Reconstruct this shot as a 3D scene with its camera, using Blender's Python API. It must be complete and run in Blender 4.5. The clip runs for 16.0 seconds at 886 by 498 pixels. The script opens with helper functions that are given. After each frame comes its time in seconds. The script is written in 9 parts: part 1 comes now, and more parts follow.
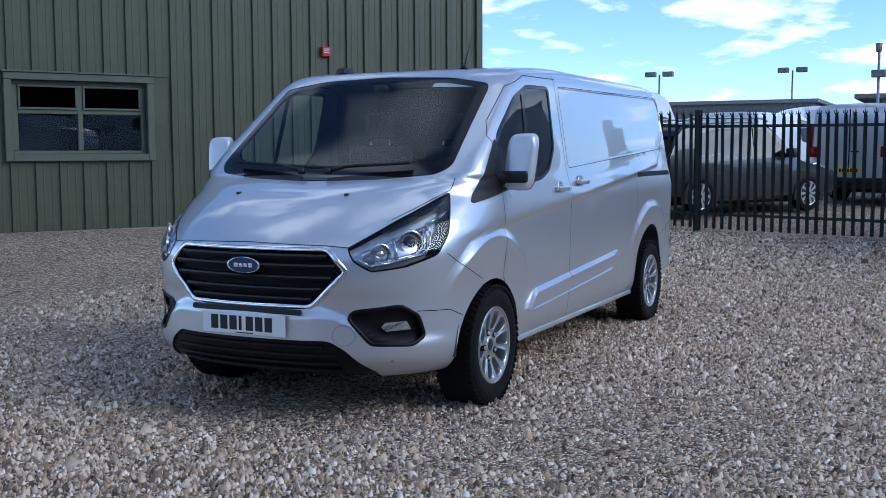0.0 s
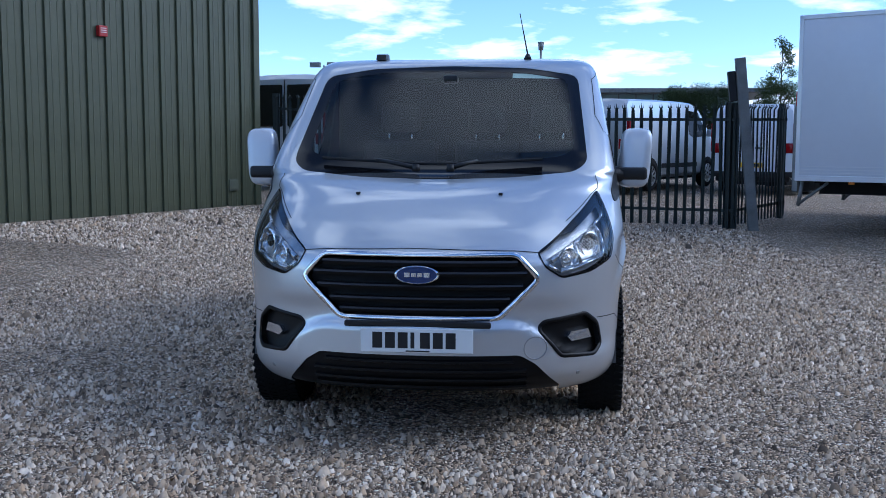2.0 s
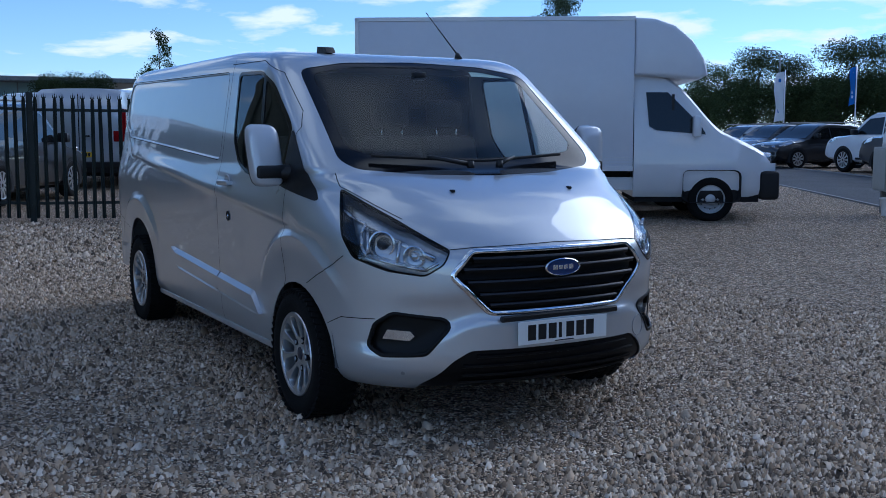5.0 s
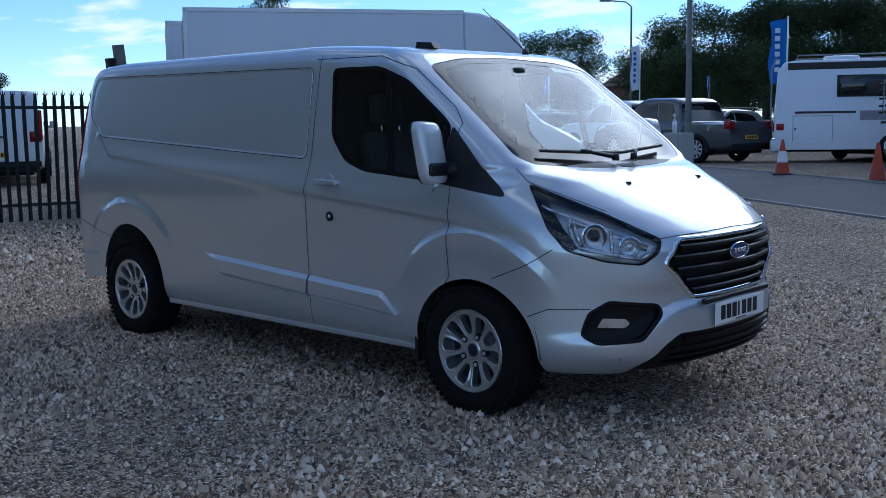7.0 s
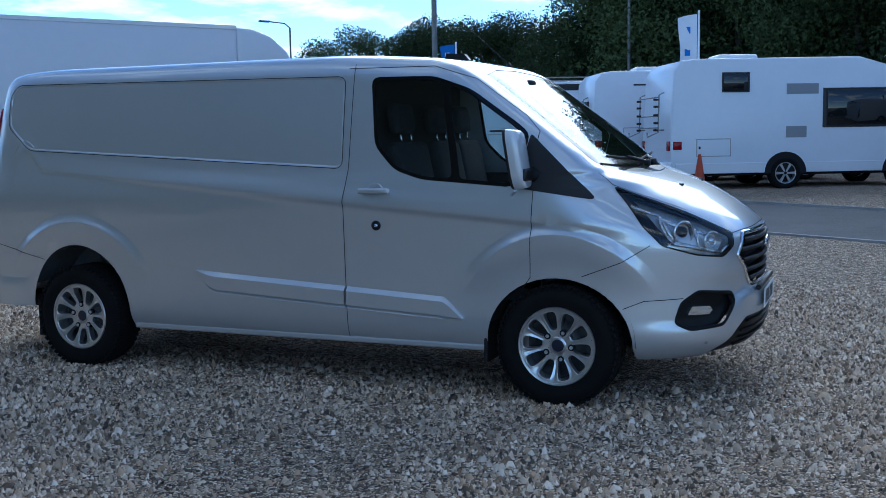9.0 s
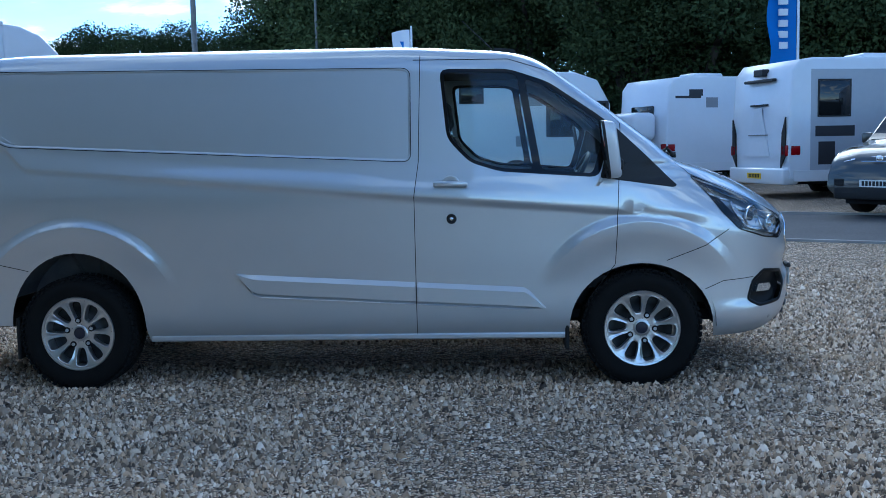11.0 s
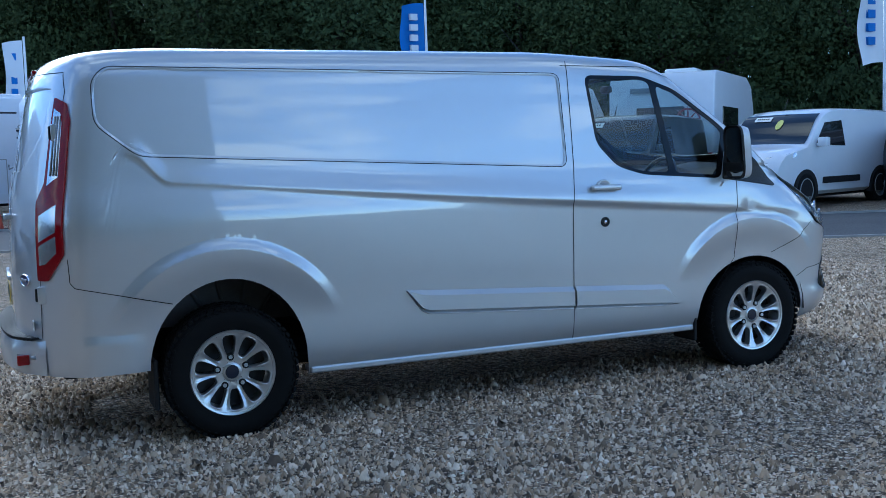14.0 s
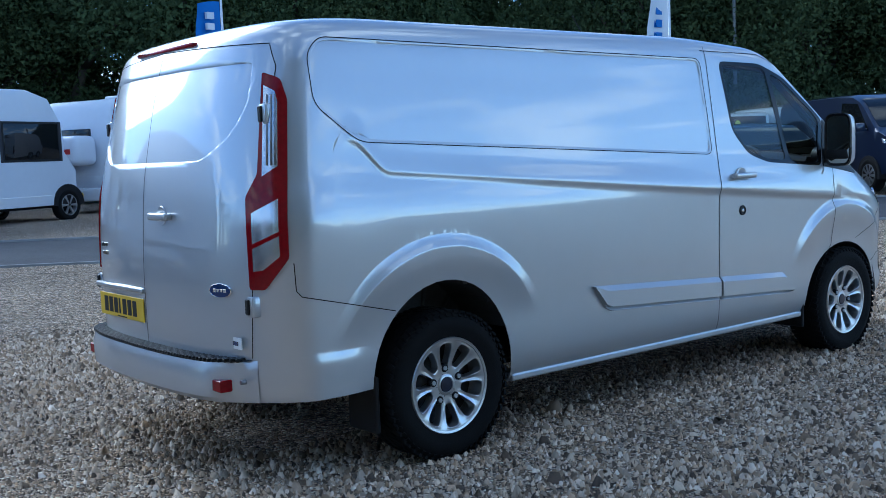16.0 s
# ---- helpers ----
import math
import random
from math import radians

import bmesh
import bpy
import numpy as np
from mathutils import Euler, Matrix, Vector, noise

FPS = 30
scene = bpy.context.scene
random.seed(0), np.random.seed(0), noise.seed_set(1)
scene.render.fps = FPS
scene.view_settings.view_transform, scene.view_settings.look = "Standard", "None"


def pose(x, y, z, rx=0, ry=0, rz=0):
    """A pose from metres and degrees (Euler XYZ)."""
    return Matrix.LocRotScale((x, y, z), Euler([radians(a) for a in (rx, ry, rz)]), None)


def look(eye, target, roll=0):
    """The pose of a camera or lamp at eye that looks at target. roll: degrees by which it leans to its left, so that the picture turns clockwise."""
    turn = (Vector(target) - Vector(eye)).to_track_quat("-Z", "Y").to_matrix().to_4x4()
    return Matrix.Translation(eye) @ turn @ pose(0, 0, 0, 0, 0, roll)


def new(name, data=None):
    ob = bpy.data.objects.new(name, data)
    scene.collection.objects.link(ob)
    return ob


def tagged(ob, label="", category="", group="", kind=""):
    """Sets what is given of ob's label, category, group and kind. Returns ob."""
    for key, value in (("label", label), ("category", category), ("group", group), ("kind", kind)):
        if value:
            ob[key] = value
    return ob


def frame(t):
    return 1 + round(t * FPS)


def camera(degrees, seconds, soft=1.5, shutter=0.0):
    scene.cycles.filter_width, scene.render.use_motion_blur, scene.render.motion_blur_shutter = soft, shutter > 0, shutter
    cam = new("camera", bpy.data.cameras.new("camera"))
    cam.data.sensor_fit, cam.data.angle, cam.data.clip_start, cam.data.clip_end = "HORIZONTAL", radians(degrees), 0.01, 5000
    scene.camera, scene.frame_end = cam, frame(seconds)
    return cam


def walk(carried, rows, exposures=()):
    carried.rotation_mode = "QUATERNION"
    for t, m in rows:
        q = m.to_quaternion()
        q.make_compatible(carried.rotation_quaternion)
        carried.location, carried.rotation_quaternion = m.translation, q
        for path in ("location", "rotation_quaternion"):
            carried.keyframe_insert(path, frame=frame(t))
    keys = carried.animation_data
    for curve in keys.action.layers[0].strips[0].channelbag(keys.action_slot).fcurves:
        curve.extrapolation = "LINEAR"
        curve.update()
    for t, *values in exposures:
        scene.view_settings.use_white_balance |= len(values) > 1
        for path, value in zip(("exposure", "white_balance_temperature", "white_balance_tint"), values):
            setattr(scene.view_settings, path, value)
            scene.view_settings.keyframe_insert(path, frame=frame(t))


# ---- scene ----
cam = camera(45.4, 16.0, soft=0.65)
PATH = [
    (0, (5.414, 3.31, 1.408), (3.626, 2.431, 1.226), -0.2),
    (0.5, (5.526, 2.629, 1.435), (3.673, 1.902, 1.246), -0.2),
    (1, (5.66, 1.985, 1.462), (3.753, 1.414, 1.268), -0.1),
    (1.5, (5.657, 1.331, 1.453), (3.709, 0.925, 1.253), 0.0),
    (2, (5.757, 0.653, 1.443), (3.779, 0.431, 1.24), 0.1),
    (2.5, (5.789, 0.009, 1.448), (3.799, 0.002, 1.244), 0.4),
    (3, (5.726, -0.647, 1.455), (3.749, -0.428, 1.252), 0.5),
    (3.2, (5.782, -0.903, 1.46), (3.816, -0.595, 1.256), 0.2),
    (5.3, (4.907, -3.295, 1.479), (3.225, -2.235, 1.262), 0.0),
    (5.5, (4.776, -3.511, 1.485), (3.126, -2.401, 1.27), -0.1),
    (6, (4.379, -3.989, 1.479), (2.812, -2.765, 1.265), -0.4),
    (6.5, (3.948, -4.492, 1.481), (2.476, -3.157, 1.261), -0.7),
    (7, (3.589, -5.004, 1.517), (2.234, -3.553, 1.276), -0.8),
    (7.5, (3.135, -5.43, 1.504), (1.909, -3.869, 1.253), -0.7),
    (8, (2.679, -5.831, 1.492), (1.599, -4.167, 1.24), -0.7),
    (8.5, (2.175, -6.182, 1.471), (1.246, -4.427, 1.234), -0.7),
    (8.7, (1.967, -6.302, 1.489), (1.1, -4.514, 1.263), -0.8),
    (10.8, (-0.549, -7.004, 1.376), (-0.714, -5.02, 1.181), -1.1),
    (11, (-0.822, -7.019, 1.393), (-0.925, -5.031, 1.198), -1.1),
    (11.5, (-1.47, -7.044, 1.43), (-1.425, -5.054, 1.235), -1.2),
    (12, (-2.071, -6.941, 1.418), (-1.883, -4.96, 1.221), -1.3),
    (12.5, (-2.706, -6.856, 1.423), (-2.369, -4.894, 1.225), -1.4),
    (13, (-3.288, -6.698, 1.432), (-2.79, -4.772, 1.232), -1.4),
    (13.5, (-3.876, -6.444, 1.372), (-3.222, -4.563, 1.189), -1.6),
    (14, (-4.413, -6.248, 1.388), (-3.62, -4.42, 1.212), -1.8),
    (14.5, (-4.924, -5.861, 1.366), (-4.009, -4.091, 1.198), -2.0),
    (15, (-5.442, -5.493, 1.415), (-4.42, -3.784, 1.237), -1.9),
    (15.5, (-5.85, -5.063, 1.383), (-4.718, -3.424, 1.208), -2.2),
    (16, (-6.247, -4.619, 1.367), (-4.998, -3.067, 1.187), -2.3),
]
walk(cam, [(t, look(eye, target, roll)) for t, eye, target, roll in PATH],
     [(0, 1.48, 5330, 10), (3, 1.46, 5120, 9), (5.5, 0.82, 5100, 8), (8.5, 1.26, 5060, 3), (11, 1.72, 4980, 0), (16, 1.75, 5050, 1)])

# world, sun and exposure
SUN_ELEV, SUN_AZ = 31.0, 97.0          # degrees; azimuth counted from +x towards +y
world = bpy.data.worlds.new("world")
scene.world = world
world.use_nodes = True
wn, wl = world.node_tree.nodes, world.node_tree.links
wn.clear()
w_out = wn.new("ShaderNodeOutputWorld")
w_bg = wn.new("ShaderNodeBackground")
w_sky = wn.new("ShaderNodeTexSky")
w_sky.sky_type = "NISHITA"
w_sky.sun_disc = False
w_sky.sun_elevation = radians(SUN_ELEV)
w_sky.sun_rotation = radians(90 - SUN_AZ)
w_sky.air_density, w_sky.dust_density, w_sky.ozone_density = 0.75, 0.0, 2.5
# broken cloud: projected on a flat layer overhead
w_tc = wn.new("ShaderNodeTexCoord")
w_sep = wn.new("ShaderNodeSeparateXYZ")
wl.new(w_tc.outputs["Generated"], w_sep.inputs[0])
w_zc = wn.new("ShaderNodeMath"); w_zc.operation = "MAXIMUM"; w_zc.inputs[1].default_value = 0.0
wl.new(w_sep.outputs["Z"], w_zc.inputs[0])
w_add = wn.new("ShaderNodeMath"); w_add.operation = "ADD"; w_add.inputs[1].default_value = 0.16
wl.new(w_zc.outputs[0], w_add.inputs[0])
w_dv = wn.new("ShaderNodeVectorMath"); w_dv.operation = "DIVIDE"
wl.new(w_tc.outputs["Generated"], w_dv.inputs[0])
w_cb = wn.new("ShaderNodeCombineXYZ")
for k in range(3):
    wl.new(w_add.outputs[0], w_cb.inputs[k])
wl.new(w_cb.outputs[0], w_dv.inputs[1])
w_n1 = wn.new("ShaderNodeTexNoise")
w_n1.inputs["Scale"].default_value, w_n1.inputs["Detail"].default_value = 2.5, 9.0
w_n1.inputs["Roughness"].default_value, w_n1.inputs["Distortion"].default_value = 0.55, 0.15
wl.new(w_dv.outputs[0], w_n1.inputs["Vector"])
w_cr = wn.new("ShaderNodeValToRGB")
w_cr.color_ramp.elements[0].position, w_cr.color_ramp.elements[1].position = 0.515, 0.635
wl.new(w_n1.outputs["Fac"], w_cr.inputs[0])
w_mix = wn.new("ShaderNodeMix"); w_mix.data_type = "RGBA"
wl.new(w_cr.outputs[0], w_mix.inputs["Factor"])
w_dim = wn.new("ShaderNodeVectorMath"); w_dim.operation = "MULTIPLY"; w_dim.inputs[1].default_value = (0.72, 0.74, 0.78)
wl.new(w_sky.outputs[0], w_dim.inputs[0])
wl.new(w_dim.outputs[0], w_mix.inputs["A"])
w_mix.inputs["B"].default_value = (5.4, 5.45, 5.5, 1)
# bright veil of thin cloud round the sun
w_dot = wn.new("ShaderNodeVectorMath"); w_dot.operation = "DOT_PRODUCT"
w_dot.inputs[1].default_value = (math.cos(radians(SUN_AZ)) * math.cos(radians(SUN_ELEV)), math.sin(radians(SUN_AZ)) * math.cos(radians(SUN_ELEV)), math.sin(radians(SUN_ELEV)))
wl.new(w_tc.outputs["Generated"], w_dot.inputs[0])
w_pos = wn.new("ShaderNodeMath"); w_pos.operation = "MAXIMUM"; w_pos.inputs[1].default_value = 0.0
wl.new(w_dot.outputs["Value"], w_pos.inputs[0])
w_pow = wn.new("ShaderNodeMath"); w_pow.operation = "POWER"; w_pow.inputs[1].default_value = 30.0
wl.new(w_pos.outputs[0], w_pow.inputs[0])
w_veil = wn.new("ShaderNodeMapRange")
w_veil.inputs["From Min"].default_value, w_veil.inputs["From Max"].default_value = 0.42, 0.62
w_veil.inputs["To Min"].default_value, w_veil.inputs["To Max"].default_value = 1.5, 17.0
wl.new(w_n1.outputs["Fac"], w_veil.inputs["Value"])
w_glow = wn.new("ShaderNodeMath"); w_glow.operation = "MULTIPLY"
wl.new(w_pow.outputs[0], w_glow.inputs[0]); wl.new(w_veil.outputs[0], w_glow.inputs[1])
w_tint = wn.new("ShaderNodeVectorMath"); w_tint.operation = "SCALE"; w_tint.inputs[0].default_value = (1.0, 0.95, 0.87)
wl.new(w_glow.outputs[0], w_tint.inputs["Scale"])
w_sum = wn.new("ShaderNodeVectorMath"); w_sum.operation = "ADD"
wl.new(w_mix.outputs["Result"], w_sum.inputs[0]); wl.new(w_tint.outputs[0], w_sum.inputs[1])
wl.new(w_sum.outputs[0], w_bg.inputs["Color"])
w_bg.inputs["Strength"].default_value = 0.094
wl.new(w_bg.outputs[0], w_out.inputs[0])

sun = new("sun", bpy.data.lights.new("sun", "SUN"))
sun.data.energy, sun.data.angle, sun.data.color = 0.52, radians(45), (1.0, 0.93, 0.84)
sa, se = radians(SUN_AZ), radians(SUN_ELEV)
sun.matrix_world = look((20 * math.cos(sa), 20 * math.sin(sa), 20 * math.tan(se)), (0, 0, 0))

# materials
def mat(name, col=(0.5, 0.5, 0.5), rough=0.5, metal=0.0, var=0.0, scale=8.0, bump=0.0, bscale=60.0, coat=0.0, spec=0.5,
        col2=None, rand=0.0, trans=0.0, ior=1.45, detail=6.0, rvar=0.0):
    """A node material: base colour broken by noise at two scales, roughness variation, fine bump."""
    m = bpy.data.materials.new(name)
    m.use_nodes = True
    n, l = m.node_tree.nodes, m.node_tree.links
    b = n["Principled BSDF"]
    b.inputs["Base Color"].default_value = (*col, 1)
    b.inputs["Roughness"].default_value, b.inputs["Metallic"].default_value = rough, metal
    b.inputs["Specular IOR Level"].default_value = spec
    b.inputs["Coat Weight"].default_value = coat
    b.inputs["Coat Roughness"].default_value = 0.03
    b.inputs["Transmission Weight"].default_value, b.inputs["IOR"].default_value = trans, ior
    tc = n.new("ShaderNodeTexCoord")
    if var or col2 or rand:
        c2 = col2 or tuple(max(0.0, c * (1 - var)) for c in col)
        n1, n2 = n.new("ShaderNodeTexNoise"), n.new("ShaderNodeTexNoise")
        n1.inputs["Scale"].default_value, n1.inputs["Detail"].default_value = scale, detail
        n2.inputs["Scale"].default_value, n2.inputs["Detail"].default_value = scale * 9, 4
        l.new(tc.outputs["Object"], n1.inputs["Vector"]); l.new(tc.outputs["Object"], n2.inputs["Vector"])
        ad = n.new("ShaderNodeMath"); ad.operation = "MULTIPLY_ADD"; ad.inputs[1].default_value = 0.45
        l.new(n2.outputs["Fac"], ad.inputs[0]); l.new(n1.outputs["Fac"], ad.inputs[2])
        rp = n.new("ShaderNodeValToRGB")
        rp.color_ramp.elements[0].position, rp.color_ramp.elements[1].position = 0.5, 0.95
        rp.color_ramp.elements[0].color, rp.color_ramp.elements[1].color = (*c2, 1), (*col, 1)
        l.new(ad.outputs[0], rp.inputs[0])
        src = rp.outputs[0]
        if rand:
            oi = n.new("ShaderNodeObjectInfo")
            hs = n.new("ShaderNodeHueSaturation")
            mr = n.new("ShaderNodeMapRange"); mr.inputs["To Min"].default_value, mr.inputs["To Max"].default_value = 1 - rand, 1 + rand
            l.new(oi.outputs["Random"], mr.inputs["Value"]); l.new(mr.outputs[0], hs.inputs["Value"]); l.new(src, hs.inputs["Color"])
            src = hs.outputs[0]
        l.new(src, b.inputs["Base Color"])
        if rvar:
            m2 = n.new("ShaderNodeMapRange"); m2.inputs["To Min"].default_value, m2.inputs["To Max"].default_value = rough - rvar, rough + rvar
            l.new(n1.outputs["Fac"], m2.inputs["Value"]); l.new(m2.outputs[0], b.inputs["Roughness"])
    if bump:
        n3 = n.new("ShaderNodeTexNoise")
        n3.inputs["Scale"].default_value, n3.inputs["Detail"].default_value = bscale, 5
        l.new(tc.outputs["Object"], n3.inputs["Vector"])
        bp = n.new("ShaderNodeBump"); bp.inputs["Strength"].default_value, bp.inputs["Distance"].default_value = bump, 0.01
        l.new(n3.outputs["Fac"], bp.inputs["Height"]); l.new(bp.outputs[0], b.inputs["Normal"])
    return m


def gravel_mat():
    """Loose stone: Voronoi pebbles with their own tint, gaps between darkened in the colour and by relief."""
    m = bpy.data.materials.new("gravel")
    m.use_nodes = True
    n, l = m.node_tree.nodes, m.node_tree.links
    b = n["Principled BSDF"]
    b.inputs["Roughness"].default_value = 0.85
    b.inputs["Specular IOR Level"].default_value = 0.25
    tc = n.new("ShaderNodeTexCoord")
    wob = n.new("ShaderNodeTexNoise"); wob.inputs["Scale"].default_value = 30
    l.new(tc.outputs["Object"], wob.inputs["Vector"])
    mx = n.new("ShaderNodeVectorMath"); mx.operation = "MULTIPLY_ADD"; mx.inputs[1].default_value = (0.018, 0.018, 0.018)
    l.new(wob.outputs["Color"], mx.inputs[0]); l.new(tc.outputs["Object"], mx.inputs[2])
    v = n.new("ShaderNodeTexVoronoi"); v.inputs["Scale"].default_value = 50; v.voronoi_dimensions = "2D"
    l.new(mx.outputs[0], v.inputs["Vector"])
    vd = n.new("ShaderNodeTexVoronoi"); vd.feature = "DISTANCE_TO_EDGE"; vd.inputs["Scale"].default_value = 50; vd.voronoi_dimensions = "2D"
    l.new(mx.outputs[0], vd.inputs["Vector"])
    sp = n.new("ShaderNodeSeparateColor"); l.new(v.outputs["Color"], sp.inputs[0])
    rp = n.new("ShaderNodeValToRGB")
    els = rp.color_ramp.elements
    els[0].position, els[0].color = 0.0, (0.075, 0.055, 0.039, 1)
    els[1].position, els[1].color = 1.0, (0.938, 0.794, 0.634, 1)
    for p, c in ((0.16, (0.214, 0.154, 0.102, 1)), (0.34, (0.407, 0.284, 0.174, 1)), (0.52, (0.503, 0.408, 0.301, 1)), (0.68, (0.621, 0.440, 0.272, 1)), (0.84, (0.728, 0.592, 0.435, 1))):
        e = els.new(p); e.color = c
    l.new(sp.outputs[0], rp.inputs[0])
    big = n.new("ShaderNodeTexNoise"); big.inputs["Scale"].default_value, big.inputs["Detail"].default_value = 0.55, 6
    l.new(tc.outputs["Object"], big.inputs["Vector"])
    mr = n.new("ShaderNodeMapRange")
    mr.inputs["From Min"].default_value, mr.inputs["From Max"].default_value = 0.3, 0.7
    mr.inputs["To Min"].default_value, mr.inputs["To Max"].default_value = 1.15, 1.6
    l.new(big.outputs["Fac"], mr.inputs["Value"])
    hs = n.new("ShaderNodeHueSaturation"); l.new(rp.outputs[0], hs.inputs["Color"]); l.new(mr.outputs[0], hs.inputs["Value"])
    gap_shade = n.new("ShaderNodeMapRange")      # shade in the gaps between the stones, put into the colour
    gap_shade.inputs["From Min"].default_value, gap_shade.inputs["From Max"].default_value = 0.02, 0.15
    gap_shade.inputs["To Min"].default_value, gap_shade.inputs["To Max"].default_value = 0.0, 1.0
    l.new(vd.outputs["Distance"], gap_shade.inputs["Value"])
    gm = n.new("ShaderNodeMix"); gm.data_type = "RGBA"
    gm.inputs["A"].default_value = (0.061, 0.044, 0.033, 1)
    l.new(gap_shade.outputs[0], gm.inputs["Factor"]); l.new(hs.outputs[0], gm.inputs["B"])
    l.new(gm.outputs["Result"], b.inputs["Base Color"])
    sq = n.new("ShaderNodeMath"); sq.operation = "POWER"; sq.inputs[1].default_value = 0.6
    l.new(vd.outputs["Distance"], sq.inputs[0])
    hh = n.new("ShaderNodeMath"); hh.operation = "MULTIPLY_ADD"; hh.inputs[1].default_value = 0.6
    l.new(sp.outputs[1], hh.inputs[0]); l.new(sq.outputs[0], hh.inputs[2])
    bp = n.new("ShaderNodeBump"); bp.inputs["Strength"].default_value, bp.inputs["Distance"].default_value = 1.0, 0.03
    l.new(hh.outputs[0], bp.inputs["Height"]); l.new(bp.outputs[0], b.inputs["Normal"])
    return m


def paint(name, col, metal=0.0, rough=0.35, flake=0.0, lacquer=1.5):
    m = mat(name, col, rough, metal, var=0.04, scale=1.2, coat=1.0, bump=flake, bscale=900)
    m.node_tree.nodes["Principled BSDF"].inputs["Coat IOR"].default_value = lacquer
    m.node_tree.nodes["Principled BSDF"].inputs["Coat Roughness"].default_value = 0.015
    return m


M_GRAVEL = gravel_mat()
M_SILVER = paint("silver_metallic_paint", (0.57, 0.59, 0.61), 0.62, 0.36, lacquer=1.9)
# body silver made paler, the light on the mirror caps put into the colour
M_MIRCAP = paint("silver_paint_lit", (0.62, 0.635, 0.66), 0.3, 0.35)
M_WHITE = paint("white_paint", (0.74, 0.76, 0.79), 0.0, 0.35)
M_GRP = mat("white_panel", (0.72, 0.75, 0.80), 0.32, var=0.06, scale=0.8, coat=0.3)
M_BLACKP = paint("black_paint", (0.012, 0.012, 0.014))
M_GREYP = paint("grey_paint", (0.06, 0.063, 0.068), 0.4)
M_DGREEN = paint("dark_grey_green_paint", (0.035, 0.038, 0.036), 0.4)
M_NAVY = paint("navy_paint", (0.012, 0.022, 0.055), 0.3)
M_PLASTIC = mat("black_plastic", (0.008, 0.008, 0.0085), 0.45, var=0.2, scale=20, bump=0.15, bscale=700)
M_SLAT = mat("slat_black", (0.005, 0.005, 0.0055), 0.4, spec=0.22)
M_ROUGHPL = mat("grained_plastic", (0.010, 0.010, 0.0105), 0.68, var=0.2, scale=20, bump=0.25, bscale=500)
M_LINER = mat("liner_plastic", (0.11, 0.112, 0.115), 0.7, var=0.3, scale=12, bump=0.2, bscale=300)
M_GLOSSBK = mat("gloss_black", (0.006, 0.006, 0.007), 0.10, spec=0.35)
M_RUBBER = mat("tyre_rubber", (0.007, 0.007, 0.007), 0.85, spec=0.25, var=0.35, scale=14, bump=0.2, bscale=200)
M_ALLOY = mat("alloy", (0.62, 0.63, 0.64), 0.28, 0.9, var=0.08, scale=10)
M_STEELW = mat("steel_wheel", (0.50, 0.51, 0.52), 0.45, 0.5, var=0.2, scale=10)
M_CHROME = mat("chrome", (0.82, 0.83, 0.85), 0.09, 1.0)
M_SATIN = mat("satin_grey", (0.34, 0.35, 0.36), 0.38, 0.7)
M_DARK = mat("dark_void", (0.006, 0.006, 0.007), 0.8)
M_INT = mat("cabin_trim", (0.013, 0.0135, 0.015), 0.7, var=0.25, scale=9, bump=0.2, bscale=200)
M_INTL = mat("cabin_lining", (0.022, 0.023, 0.025), 0.8, var=0.1, scale=6)
M_SEAT = mat("seat_cloth", (0.035, 0.036, 0.04), 0.9, var=0.3, scale=30, bump=0.4, bscale=600)
M_PLATEW = mat("plate_white", (0.80, 0.80, 0.77), 0.35)
M_PLATEY = mat("plate_yellow", (0.78, 0.52, 0.03), 0.35)
M_INK = mat("ink_black", (0.01, 0.01, 0.01), 0.5)
M_BLUEB = mat("badge_blue", (0.012, 0.035, 0.13), 0.2, coat=0.8)
M_CAP = mat("cap_dark_blue", (0.006, 0.010, 0.028), 0.3, coat=0.4)
M_BADGEW = mat("badge_silver", (0.75, 0.76, 0.78), 0.2, 0.8)
M_LAMPRED = mat("tail_lamp_red", (0.27, 0.003, 0.008), 0.10, spec=0.4, var=0.25, scale=60)
M_LAMPCLR = mat("lamp_reflector", (0.72, 0.74, 0.77), 0.18, 0.9, var=0.3, scale=30)
M_AMBER = mat("amber_lens", (0.55, 0.16, 0.01), 0.2, coat=0.6)
M_ORANGE = mat("cone_orange", (0.50, 0.075, 0.03), 0.55, var=0.35, scale=6)
M_GREENW = mat("green_steel_cladding", (0.086, 0.094, 0.053), 0.42, 0.0, var=0.22, scale=1.3, bump=0.05, bscale=8)
M_GREENF = mat("green_frame_paint", (0.11, 0.122, 0.085), 0.4, var=0.15, scale=3)
M_FENCE = mat("palisade_paint", (0.020, 0.030, 0.027), 0.5, var=0.3, scale=5, rand=0.15)
M_GALV = mat("galvanised_steel", (0.30, 0.31, 0.31), 0.5, 0.6, var=0.3, scale=6, bump=0.1)
M_GALVD = mat("weathered_galvanised", (0.24, 0.245, 0.235), 0.6, 0.3, var=0.4, scale=5, bump=0.15)
M_CONC = mat("concrete", (0.36, 0.35, 0.33), 0.85, var=0.3, scale=3, bump=0.3)
M_ASPH = mat("asphalt", (0.075, 0.076, 0.080), 0.8, var=0.35, scale=0.9, bump=0.35, bscale=180)
M_RED = mat("red_plastic", (0.42, 0.02, 0.02), 0.4, var=0.15)
M_WOODB = mat("bark", (0.07, 0.055, 0.04), 0.9, var=0.4, scale=6, bump=0.6, bscale=30)
M_LEAF = mat("leaf", (0.085, 0.115, 0.045), 0.85, spec=0.15, var=0.5, scale=1.2, rand=0.2)
